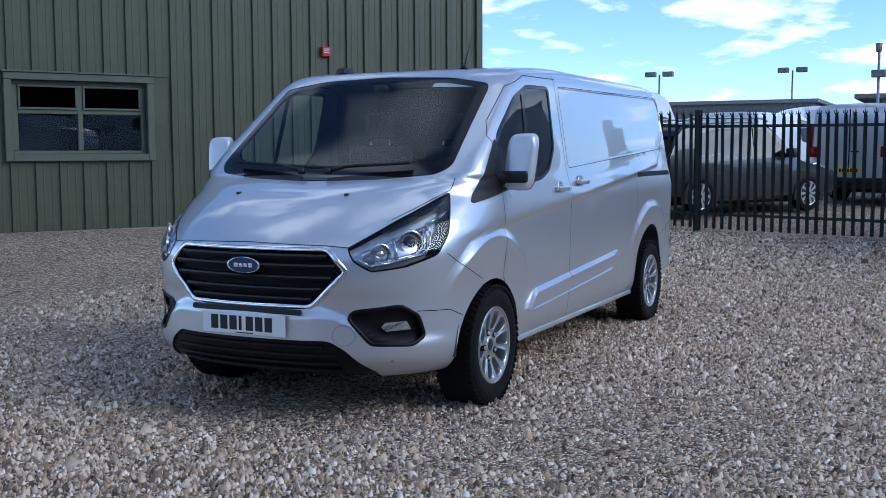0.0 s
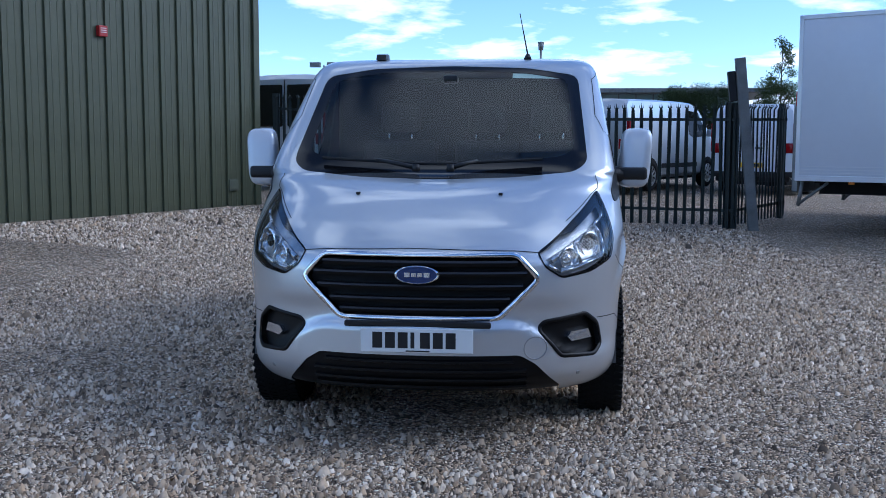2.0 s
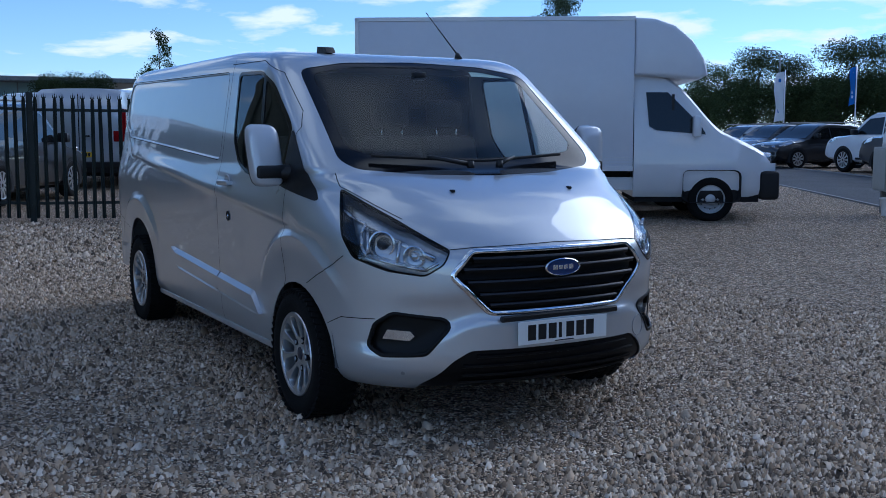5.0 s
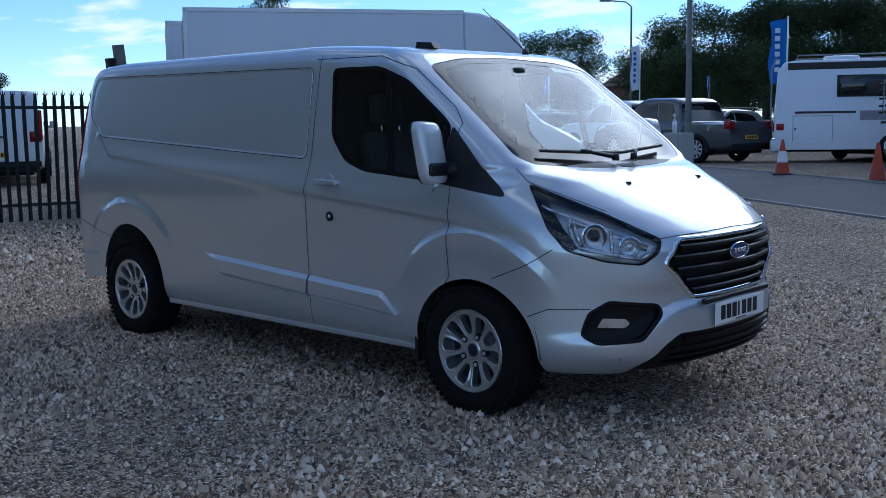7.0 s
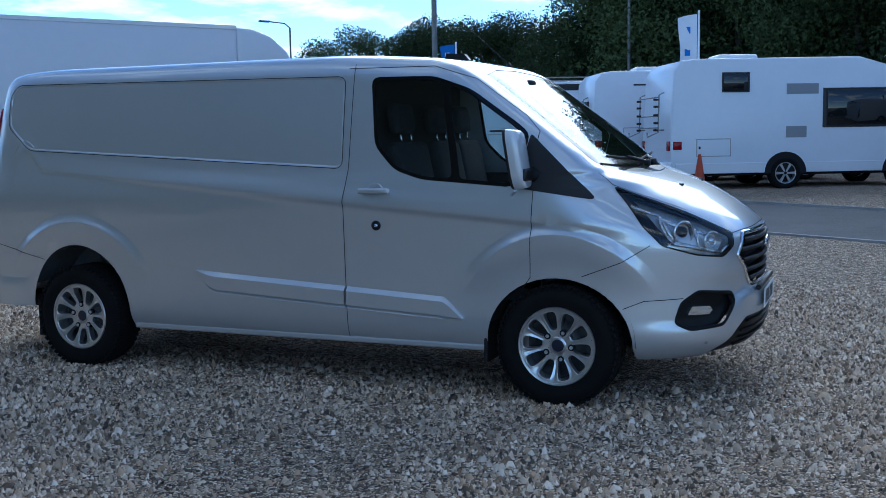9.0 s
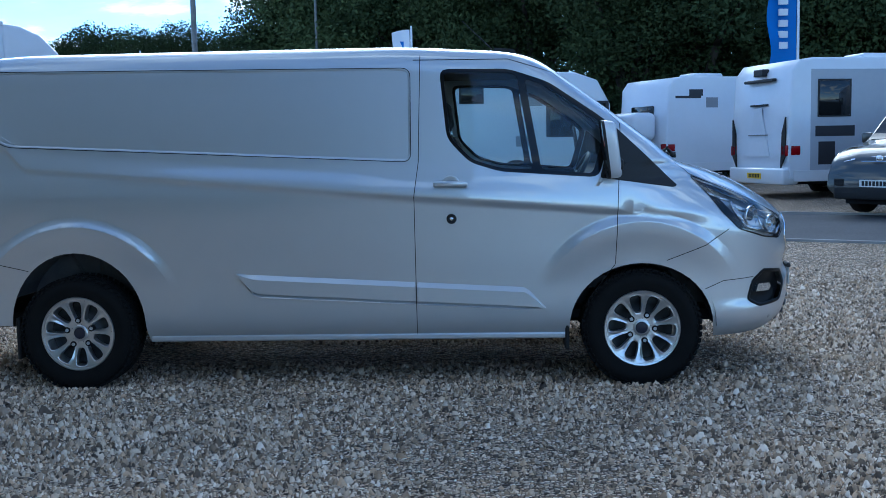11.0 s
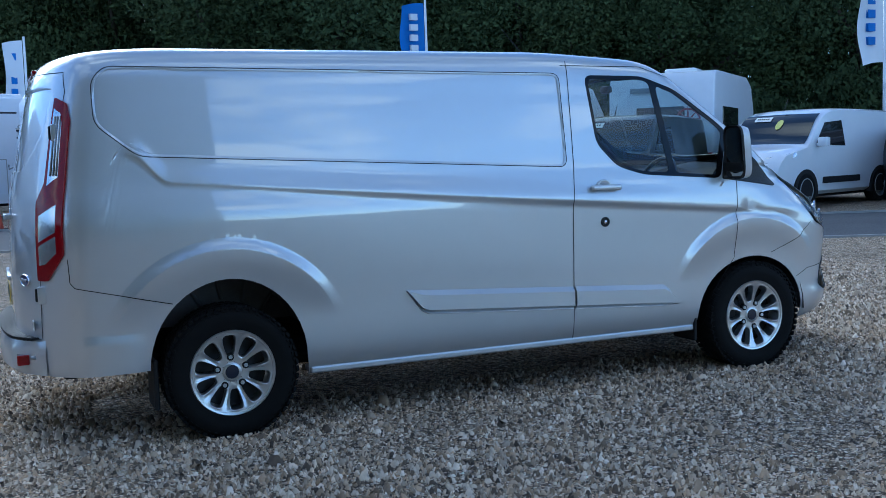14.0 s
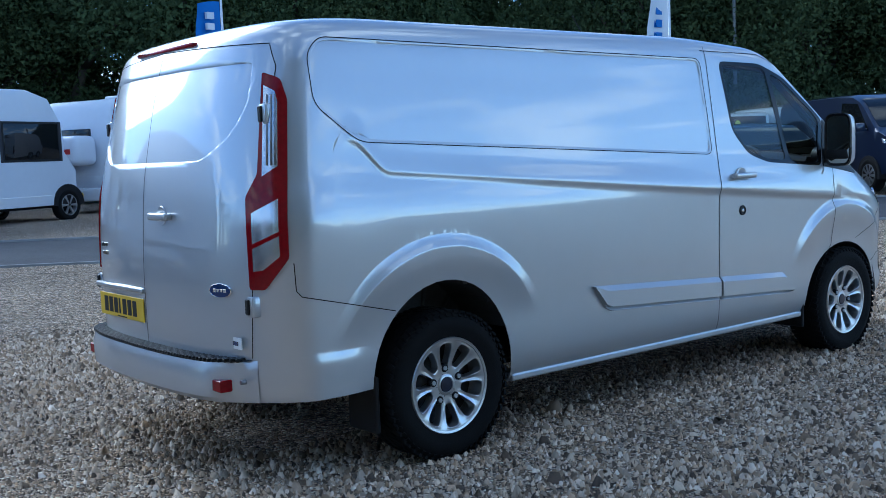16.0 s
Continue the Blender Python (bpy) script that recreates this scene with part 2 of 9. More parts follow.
M_LEAFD = mat("leaf_dark", (0.060, 0.085, 0.034), 0.85, spec=0.15, var=0.5, scale=1.2, rand=0.2)
M_TAG = mat("yellow_tag", (0.62, 0.60, 0.12), 0.5)
M_BLUEF = mat("flag_blue", (0.03, 0.16, 0.52), 0.7, var=0.12, scale=2)
M_WHITEF = mat("flag_white", (0.72, 0.74, 0.78), 0.7, var=0.06, scale=2)
M_CREAM = mat("grey_cabinet", (0.36, 0.37, 0.35), 0.5, var=0.12, scale=3)
M_BRICK = mat("red_brick", (0.20, 0.10, 0.07), 0.85, var=0.3, scale=5)
M_ROOFT = mat("roof_tile", (0.12, 0.075, 0.06), 0.85, var=0.3, scale=5)


def glass_mat(name, tint, rough=0.0, alpha=0.25):
    """Thin pane: clear through, mirror by Fresnel."""
    m = bpy.data.materials.new(name)
    m.use_nodes = True
    n, l = m.node_tree.nodes, m.node_tree.links
    n.clear()
    out = n.new("ShaderNodeOutputMaterial")
    tr, gl, mx, fr = n.new("ShaderNodeBsdfTransparent"), n.new("ShaderNodeBsdfGlossy"), n.new("ShaderNodeMixShader"), n.new("ShaderNodeLayerWeight")
    tr.inputs[0].default_value = (*tint, 1)
    gl.inputs["Roughness"].default_value = 0.0
    gl.inputs[0].default_value = (0.80, 0.82, 0.85, 1)
    fr.inputs["Blend"].default_value = 0.5
    pw, ma = n.new("ShaderNodeMath"), n.new("ShaderNodeMath")
    pw.operation, ma.operation = "POWER", "MULTIPLY_ADD"
    pw.inputs[1].default_value, ma.inputs[1].default_value, ma.inputs[2].default_value = 5.0, 0.93, 0.042
    l.new(fr.outputs["Facing"], pw.inputs[0]); l.new(pw.outputs[0], ma.inputs[0])
    l.new(ma.outputs[0], mx.inputs[0]); l.new(tr.outputs[0], mx.inputs[1]); l.new(gl.outputs[0], mx.inputs[2])
    l.new(mx.outputs[0], out.inputs[0])
    return m


M_GLASS = glass_mat("window_glass", (0.76, 0.83, 0.82))
M_LENS = glass_mat("lamp_lens", (0.90, 0.92, 0.93))
M_DGLASS = mat("dark_glass", (0.010, 0.011, 0.012), 0.03, spec=0.6)
M_MIRROR = mat("mirror", (0.85, 0.87, 0.88), 0.02, 1.0)
M_DARKMET = mat("dark_satin_metal", (0.05, 0.05, 0.053), 0.35, 0.8)
M_LAMPIN = mat("lamp_inner", (0.66, 0.67, 0.69), 0.20, 0.6, var=0.4, scale=18)


def stone_mat():
    """Single stones: each island its own tint."""
    m = bpy.data.materials.new("stones")
    m.use_nodes = True
    n, l = m.node_tree.nodes, m.node_tree.links
    b = n["Principled BSDF"]
    b.inputs["Roughness"].default_value = 0.8
    b.inputs["Specular IOR Level"].default_value = 0.3
    ge = n.new("ShaderNodeNewGeometry")
    rp = n.new("ShaderNodeValToRGB")
    els = rp.color_ramp.elements
    els[0].position, els[0].color = 0.0, (0.075, 0.057, 0.042, 1)
    els[1].position, els[1].color = 1.0, (0.900, 0.776, 0.634, 1)
    for p, c in ((0.14, (0.193, 0.140, 0.093, 1)), (0.30, (0.354, 0.248, 0.151, 1)), (0.46, (0.439, 0.354, 0.261, 1)), (0.60, (0.557, 0.388, 0.236, 1)), (0.74, (0.600, 0.492, 0.366, 1)), (0.88, (0.728, 0.592, 0.431, 1))):
        e = els.new(p); e.color = c
    l.new(ge.outputs["Random Per Island"], rp.inputs[0])
    tc = n.new("ShaderNodeTexCoord")
    nz = n.new("ShaderNodeTexNoise"); nz.inputs["Scale"].default_value, nz.inputs["Detail"].default_value = 90, 4
    l.new(tc.outputs["Object"], nz.inputs["Vector"])
    mr = n.new("ShaderNodeMapRange"); mr.inputs["To Min"].default_value, mr.inputs["To Max"].default_value = 0.92, 1.38
    l.new(nz.outputs["Fac"], mr.inputs["Value"])
    hs = n.new("ShaderNodeHueSaturation"); l.new(rp.outputs[0], hs.inputs["Color"]); l.new(mr.outputs[0], hs.inputs["Value"])
    l.new(hs.outputs[0], b.inputs["Base Color"])
    return m


M_STONE = stone_mat()

# building tools
def part(name, bm, material, parent=None, label="", smooth=False):
    """Link a bmesh as one mesh object, under a thing or a part."""
    me = bpy.data.meshes.new(name)
    bm.normal_update()
    bm.to_mesh(me)
    bm.free()
    for mm in (material if isinstance(material, (list, tuple)) else [material]):
        me.materials.append(mm)
    if smooth:
        me.polygons.foreach_set("use_smooth", [True] * len(me.polygons))
        me.set_sharp_from_angle(angle=radians(smooth if smooth is not True else 40))
    ob = new(name, me)
    if parent is not None:
        ob.parent = parent
    if label:
        ob["label"] = label
    return ob


def empty(name, m, label, category, group="", kind=""):
    ob = new(name)
    ob.empty_display_size = 0.2
    ob.matrix_world = m
    return tagged(ob, label, category, group, kind)


def box(bm, lo, hi, bev=0.0, seg=1, m=None):
    """A box between two corners, bevelled, added to bm."""
    c = [(a + b) / 2 for a, b in zip(lo, hi)]
    s = [abs(b - a) for a, b in zip(lo, hi)]
    t = bmesh.new()
    bmesh.ops.create_cube(t, size=1, matrix=Matrix.Translation(c) @ Matrix.Diagonal((*s, 1)))
    if bev:
        bmesh.ops.bevel(t, geom=t.edges[:], offset=bev, segments=seg, profile=0.5, affect="EDGES")
    add(bm, t, m)
    return bm


def add(bm, t, m=None, mi=None):
    """Merge bmesh t into bm, at the pose m."""
    vs = {v: bm.verts.new(m @ v.co if m is not None else v.co) for v in t.verts}
    for fc in t.faces:
        try:
            nf = bm.faces.new([vs[v] for v in fc.verts])
            nf.material_index = fc.material_index if mi is None else mi
            nf.smooth = fc.smooth
        except ValueError:
            pass
    t.free()
    return bm


def cyl(bm, p, q, r1, r2=None, seg=12, caps=True, mi=0):
    """A tapered rod from p to q."""
    p, q = Vector(p), Vector(q)
    r2 = r1 if r2 is None else r2
    ax = (q - p).normalized()
    ux = ax.orthogonal().normalized()
    vx = ax.cross(ux)
    A = [bm.verts.new(p + r1 * (math.cos(2 * math.pi * k / seg) * ux + math.sin(2 * math.pi * k / seg) * vx)) for k in range(seg)]
    B = [bm.verts.new(q + r2 * (math.cos(2 * math.pi * k / seg) * ux + math.sin(2 * math.pi * k / seg) * vx)) for k in range(seg)]
    for k in range(seg):
        fc = bm.faces.new((A[k], A[(k + 1) % seg], B[(k + 1) % seg], B[k]))
        fc.material_index, fc.smooth = mi, True
    if caps:
        bm.faces.new(A[::-1]).material_index = mi
        bm.faces.new(B).material_index = mi
    return bm


def tube(bm, pts, r, seg=8):
    """One bent rod through the points."""
    ps = [Vector(p) for p in pts]
    shut = (ps[0] - ps[-1]).length < 1e-6
    rings, ref = [], None
    for k, p in enumerate(ps):
        a = ps[k - 1] if k else (ps[-2] if shut else p)
        b = ps[k + 1] if k < len(ps) - 1 else (ps[1] if shut else p)
        ax = (b - a).normalized()
        if ref is None:
            ref = ax.orthogonal().normalized()
        ref = (ref - ax * ref.dot(ax)).normalized()
        oth = ax.cross(ref)
        rings.append([bm.verts.new(p + (ref * math.cos(2 * math.pi * j / seg) + oth * math.sin(2 * math.pi * j / seg)) * r) for j in range(seg)])
    for A, B in zip(rings[:-1], rings[1:]):
        for j in range(seg):
            bm.faces.new((A[j], A[(j + 1) % seg], B[(j + 1) % seg], B[j]))
    if not shut:
        bm.faces.new(rings[0][::-1]); bm.faces.new(rings[-1])
    return bm


def prism(bm, outline, depth, m=None, bev=0.0, seg=1):
    """A flat outline (x, y) pushed along z by depth; m places it."""
    t = bmesh.new()
    vs = [t.verts.new((x, y, 0)) for x, y in outline]
    fc = t.faces.new(vs)
    if fc.calc_area() and fc.normal.z < 0:
        fc.normal_flip()
    g = bmesh.ops.extrude_face_region(t, geom=[fc])
    bmesh.ops.translate(t, verts=[v for v in g["geom"] if isinstance(v, bmesh.types.BMVert)], vec=(0, 0, depth))
    bmesh.ops.recalc_face_normals(t, faces=t.faces[:])
    if bev:
        rim = [e for e in t.edges if abs(e.verts[0].co.z - depth) < 1e-6 and abs(e.verts[1].co.z - depth) < 1e-6]
        bmesh.ops.bevel(t, geom=rim, offset=bev, segments=seg, profile=0.5, affect="EDGES")
    return add(bm, t, m)


def ring(bm, profile, seg=48, m=None, mi=0, smooth=True):
    """Revolve a profile of (radius, y) about the y axis."""
    t = bmesh.new()
    rows = []
    for k in range(seg):
        a = 2 * math.pi * k / seg
        rows.append([t.verts.new((r * math.cos(a), y, r * math.sin(a))) for r, y in profile])
    for k in range(seg):
        for j in range(len(profile) - 1):
            fc = t.faces.new((rows[k][j], rows[k][j + 1], rows[(k + 1) % seg][j + 1], rows[(k + 1) % seg][j]))
            fc.smooth, fc.material_index = smooth, mi
    return add(bm, t, m)


def bm_():
    return bmesh.new()


# yard axes: u runs along the road and the green building, v across towards the trees
YA = radians(-30.3)
def yard(u, v):
    return (u * math.cos(YA) - v * math.sin(YA), u * math.sin(YA) + v * math.cos(YA))


def ground_z(x, y):
    """The yard is a shallow dish round the van, banked up against the building."""
    r = math.hypot(x + 1.6, y)
    d = min(0.0, -(x + 6.93) * 0.515 - (y + 7.6) * 0.857)
    return 0.018 * min(max(0.0, r - 3.5), 14.5) + 0.2 * math.exp(-(d / 2.5) ** 2)


def ypose(u, v, turn=0.0, dz=0.0):
    x, y = yard(u, v)
    return pose(x, y, ground_z(x, y) + dz, 0, 0, math.degrees(YA) + turn)

# ---- ground, road, building, fence ----
def make_ground():
    me = bpy.data.meshes.new("ground")
    rs = [0.0, 0.6, 1.2, 1.8, 2.4, 3.0, 3.5, 4, 4.6, 5.2, 6, 7, 8, 9, 10, 11, 12, 13, 14, 15, 16.5, 18, 20, 24, 30, 40, 60, 100, 200, 500, 1200]
    n = 96
    vs, fs = [(-1.6, 0, 0)], []
    for r in rs[1:]:
        for k in range(n):
            a = 2 * math.pi * k / n
            x, y = -1.6 + r * math.cos(a), r * math.sin(a)
            lump = 0.012 * noise.noise((x * 0.7, y * 0.7, 0)) if 1 < r < 30 else 0
            vs.append((x, y, ground_z(x, y) + lump))
    for k in range(n):
        fs.append((0, 1 + k, 1 + (k + 1) % n))
    for j in range(len(rs) - 2):
        for k in range(n):
            a, b = 1 + j * n, 1 + (j + 1) * n
            fs.append((a + k, b + k, b + (k + 1) % n, a + (k + 1) % n))
    me.from_pydata(vs, [], fs)
    me.polygons.foreach_set("use_smooth", [True] * len(me.polygons))
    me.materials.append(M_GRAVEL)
    return tagged(new("ground", me), "grey-brown loose gravel yard surface", "ground", kind="structure")


make_ground()
NEAR_V, FAR_V = 7.35, 11.1


def strip(name, v0, v1, dz, thick, material, label, cat, u0=-60, u1=60):
    bm = bm_()
    us = [u0 + (u1 - u0) * k / 60 for k in range(61)]
    rows = []
    for u in us:
        row = []
        for v in (v0, v1):
            x, y = yard(u, v)
            row.append((x, y, ground_z(x, y)))
        rows.append(row)
    top = [[bm.verts.new((x, y, z + dz)) for x, y, z in r] for r in rows]
    bot = [[bm.verts.new((x, y, z + dz - thick)) for x, y, z in r] for r in rows]
    for k in range(60):
        bm.faces.new((top[k][0], top[k + 1][0], top[k + 1][1], top[k][1]))
        bm.faces.new((top[k][0], bot[k][0], bot[k + 1][0], top[k + 1][0]))
        bm.faces.new((top[k][1], top[k + 1][1], bot[k + 1][1], bot[k][1]))
    bmesh.ops.recalc_face_normals(bm, faces=bm.faces[:])
    return tagged(part(name, bm, material, smooth=30), label, cat, kind="structure")


strip("road", NEAR_V, FAR_V, 0.02, 0.1, M_ASPH, "dark grey asphalt service road through the yard", "road")
strip("kerb", NEAR_V - 0.07, NEAR_V - 0.003, 0.03, 0.15, M_CONC, "flush pale concrete edging along the road", "kerb")
strip("kerb", FAR_V + 0.003, FAR_V + 0.07, 0.05, 0.15, M_CONC, "low concrete edging on the far side of the road", "kerb")

# the green steel building: outer face at v = -10.06, corner at u = -8.2
WALL_V, WALL_U0, WALL_U1, WALL_H = -10.06, -8.2, 4.5, 6.2


def make_building():
    b = empty("workshop_building", pose(0, 0, 0, 0, 0, math.degrees(YA)), "olive green steel-clad workshop building with ribbed walls", "building", kind="structure")
    wu0, wu1, wz0, wz1 = -2.10, -0.19, 1.40, 2.44     # window opening
    z0 = 0.16
    bm = bm_()
    core = WALL_V - 0.06
    def slab(u0, u1, za, zb):
        box(bm, (u0, core - 0.2, za), (u1, core, zb))
    slab(WALL_U0, wu0, z0, WALL_H); slab(wu1, WALL_U1, z0, WALL_H); slab(wu0, wu1, z0, wz0); slab(wu0, wu1, wz1, WALL_H)
    part("inner_wall", bm, M_GREENW, b)
    # ribbed sheet: flat pans with narrow raised seams; each sheet a piece
    pitch, u = 0.333, WALL_U0 + 0.06
    def sheet_mesh(h):
        t = bm_()
        w = pitch
        prof = [(0, 0), (w * 0.28, 0), (w * 0.30, 0.004), (w * 0.33, 0.004), (w * 0.35, 0), (w * 0.62, 0), (w * 0.64, 0.004), (w * 0.67, 0.004), (w * 0.69, 0),
                (w * 0.915, 0), (w * 0.93, 0.036), (w * 0.985, 0.036), (w, 0)]
        lo = [t.verts.new((a, y, 0)) for a, y in prof]
        hi = [t.verts.new((a, y, h)) for a, y in prof]
        for k in range(len(prof) - 1):
            t.faces.new((lo[k], lo[k + 1], hi[k + 1], hi[k]))
        me = bpy.data.meshes.new("cladding_sheet")
        t.to_mesh(me); t.free()
        me.materials.append(M_GREENW)
        return me
    full, low, high = sheet_mesh(WALL_H - z0 - 0.08), sheet_mesh(wz0 - z0 - 0.17), sheet_mesh(WALL_H - wz1 - 0.1)
    while u < WALL_U1 - 0.1:
        if u + pitch > wu0 - 0.05 and u < wu1 + 0.05:
            todo = ((low, z0 + 0.08), (high, wz1 + 0.1))
        else:
            todo = ((full, z0 + 0.08),)
        for me, z in todo:
            o = new("cladding_sheet", me)
            o.parent = b
            o.location = (u, core + 0.012, z)
        u += pitch
    bm = bm_(); box(bm, (WALL_U0 + 0.05, core - 0.02, z0 - 0.1), (WALL_U1, core + 0.075, z0 + 0.10), 0.008)
    part("base_flashing", bm, M_GREENW, b)
    bm = bm_(); box(bm, (WALL_U0 - 0.03, core - 0.25, z0 - 0.1), (WALL_U0 + 0.1, core + 0.062, WALL_H), 0.006)
    part("corner_flashing", bm, M_GREENW, b)
    bm = bm_(); box(bm, (WALL_U0, core - 14, z0 - 0.1), (WALL_U0 + 0.2, core - 0.26, WALL_H))
    part("end_wall", bm, M_GREENW, b)
    bm = bm_(); box(bm, (WALL_U1 - 0.2, core - 14, z0 - 0.1), (WALL_U1, core - 0.21, WALL_H))
    part("end_wall", bm, M_GREENW, b)
    bm = bm_()
    t = prism(bm_(), [(core + 0.25, WALL_H), (core - 7, WALL_H + 1.2), (core - 14.2, WALL_H), (core - 14.2, WALL_H + 0.12), (core - 7, WALL_H + 1.35), (core + 0.25, WALL_H + 0.12)], WALL_U1 - WALL_U0 + 0.4)
    add(bm, t, Matrix(((0, 0, 1, WALL_U0 - 0.2), (1, 0, 0, 0), (0, 1, 0, 0), (0, 0, 0, 1))))
    part("roof", bm, M_GREENW, b)
    # window: sheet-metal surround, frame, four panes
    w = new("window"); w.parent = b; w["label"] = "green-framed four-pane window"
    f0 = core + 0.055
    bm = bm_()
    box(bm, (wu0 - 0.10, core, wz1), (wu1 + 0.10, f0 + 0.035, wz1 + 0.10), 0.006)
    box(bm, (wu0 - 0.13, core, wz1 + 0.102), (wu1 + 0.13, f0 + 0.06, wz1 + 0.125), 0.004)
    box(bm, (wu0 - 0.10, core, wz0 - 0.10), (wu0, f0 + 0.03, wz1 - 0.002), 0.006)
    box(bm, (wu1, core, wz0 - 0.10), (wu1 + 0.10, f0 + 0.03, wz1 - 0.002), 0.006)
    box(bm, (wu0 + 0.002, core, wz0 - 0.10), (wu1 - 0.002, f0 + 0.03, wz0), 0.006)
    part("surround", bm, M_GREENF, w)
    bm = bm_()
    mid, tr = (wu0 + wu1) / 2, wz0 + 0.60
    y0, y1 = core - 0.09, core - 0.03
    for lo, hi in (((wu0 + 0.001, wz0 + 0.001), (wu1 - 0.001, wz0 + 0.05)), ((wu0 + 0.001, wz1 - 0.06), (wu1 - 0.001, wz1 - 0.001)),
                   ((wu0 + 0.001, wz0 + 0.052), (wu0 + 0.07, wz1 - 0.062)), ((wu1 - 0.10, wz0 + 0.052), (wu1 - 0.001, wz1 - 0.062)),
                   ((mid - 0.035, wz0 + 0.052), (mid + 0.035, wz1 - 0.062)), ((wu0 + 0.072, tr - 0.03), (mid - 0.037, tr + 0.03)), ((mid + 0.037, tr - 0.03), (wu1 - 0.102, tr + 0.03))):
        box(bm, (lo[0], y0, lo[1]), (hi[0], y1, hi[1]), 0.006)
    part("window_frame", bm, M_GREENF, w)
    for a, c in ((wu0 + 0.07, mid - 0.035), (mid + 0.035, wu1 - 0.1)):
        for za, zb, op in ((wz0 + 0.05, tr - 0.03, 0), (tr + 0.03, wz1 - 0.06, 1)):
            if op:
                bm = bm_()
                for lo, hi in (((a, za), (c, za + 0.035)), ((a, zb - 0.035), (c, zb)), ((a, za + 0.036), (a + 0.035, zb - 0.036)), ((c - 0.035, za + 0.036), (c, zb - 0.036))):
                    box(bm, (lo[0] + 0.002, y1 + 0.001, lo[1] + 0.002), (hi[0] - 0.002, y1 + 0.022, hi[1] - 0.002), 0.004)
                part("casement_frame", bm, M_GREENF, w)
            bm = bm_(); box(bm, (a + 0.001, y0 + 0.02, za + 0.001), (c - 0.001, y0 + 0.03, zb - 0.001))
            g = part("pane", bm, M_GLASS, w); g.visible_shadow = False
    # room behind the window, its dimness put into the near-black lining colour
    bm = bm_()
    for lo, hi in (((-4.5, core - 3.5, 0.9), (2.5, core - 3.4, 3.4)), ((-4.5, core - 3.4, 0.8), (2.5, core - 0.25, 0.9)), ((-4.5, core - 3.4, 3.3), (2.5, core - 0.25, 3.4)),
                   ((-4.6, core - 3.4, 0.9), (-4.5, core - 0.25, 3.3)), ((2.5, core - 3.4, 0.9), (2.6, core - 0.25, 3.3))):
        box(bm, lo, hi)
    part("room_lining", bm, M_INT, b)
    # wall vent plate low by the corner
    bm = bm_(); box(bm, (-7.70, core, 0.60), (-7.50, core + 0.066, 0.80), 0.006); box(bm, (-7.68, core + 0.067, 0.62), (-7.52, core + 0.075, 0.78), 0.004)
    part("wall_vent", bm, M_GREENF, b)
    return b


make_building()
CORE = WALL_V - 0.06


def make_call_box():
    u, z = -5.08, 3.05
    x, y = yard(u, CORE + 0.06)
    b = empty("alarm_box", pose(x, y, z, 0, 0, math.degrees(YA)), "small red alarm box fixed to the green wall", "alarm box")
    bm = bm_(); box(bm, (-0.075, -0.05, -0.08), (0.075, 0.03, 0.08), 0.01, 2); part("housing", bm, M_RED, b)
    for k in range(3):
        bm = bm_(); box(bm, (-0.05, 0.031, 0.035 - k * 0.03), (0.05, 0.034, 0.045 - k * 0.03)); part("lettering_bar", bm, M_PLATEW, b)
    return b


make_call_box()


# palisade fence
def pale_mesh():
    t = bm_()
    w, h = 0.056, 1.84
    def section(z, s=1.0, push=0.0):
        prof = [(-w / 2, 0.0), (-w / 4, 0.014), (-0.006, 0.004), (0.006, 0.004), (w / 4, 0.014), (w / 2, 0.0), (w / 4, 0.009), (0.0, -0.002), (-w / 4, 0.009)]
        return [t.verts.new((a * s, b + push, z)) for a, b in prof]
    rows = [section(0), section(h - 0.16), section(h - 0.09, 0.86), section(h - 0.05, 0.62, -0.02)]
    for a, b in zip(rows[:-1], rows[1:]):
        for k in range(9):
            t.faces.new((a[k], a[(k + 1) % 9], b[(k + 1) % 9], b[k]))
    # triple-pointed head
    for dx in (-0.024, 0.0, 0.024):
        for sgn in (1,):
            a = [t.verts.new((dx - 0.009, -0.024, h - 0.06)), t.verts.new((dx + 0.009, -0.024, h - 0.06)), t.verts.new((dx + 0.009, -0.012, h - 0.06)), t.verts.new((dx - 0.009, -0.012, h - 0.06))]
            p = t.verts.new((dx * 1.15, -0.03 - (0.02 if dx else 0), h + (0.03 if dx == 0 else 0.0)))
            for k in range(4):
                t.faces.new((a[k], a[(k + 1) % 4], p))
    me = bpy.data.meshes.new("pale")
    t.to_mesh(me); t.free()
    me.materials.append(M_FENCE)
    return me


PALE = pale_mesh()


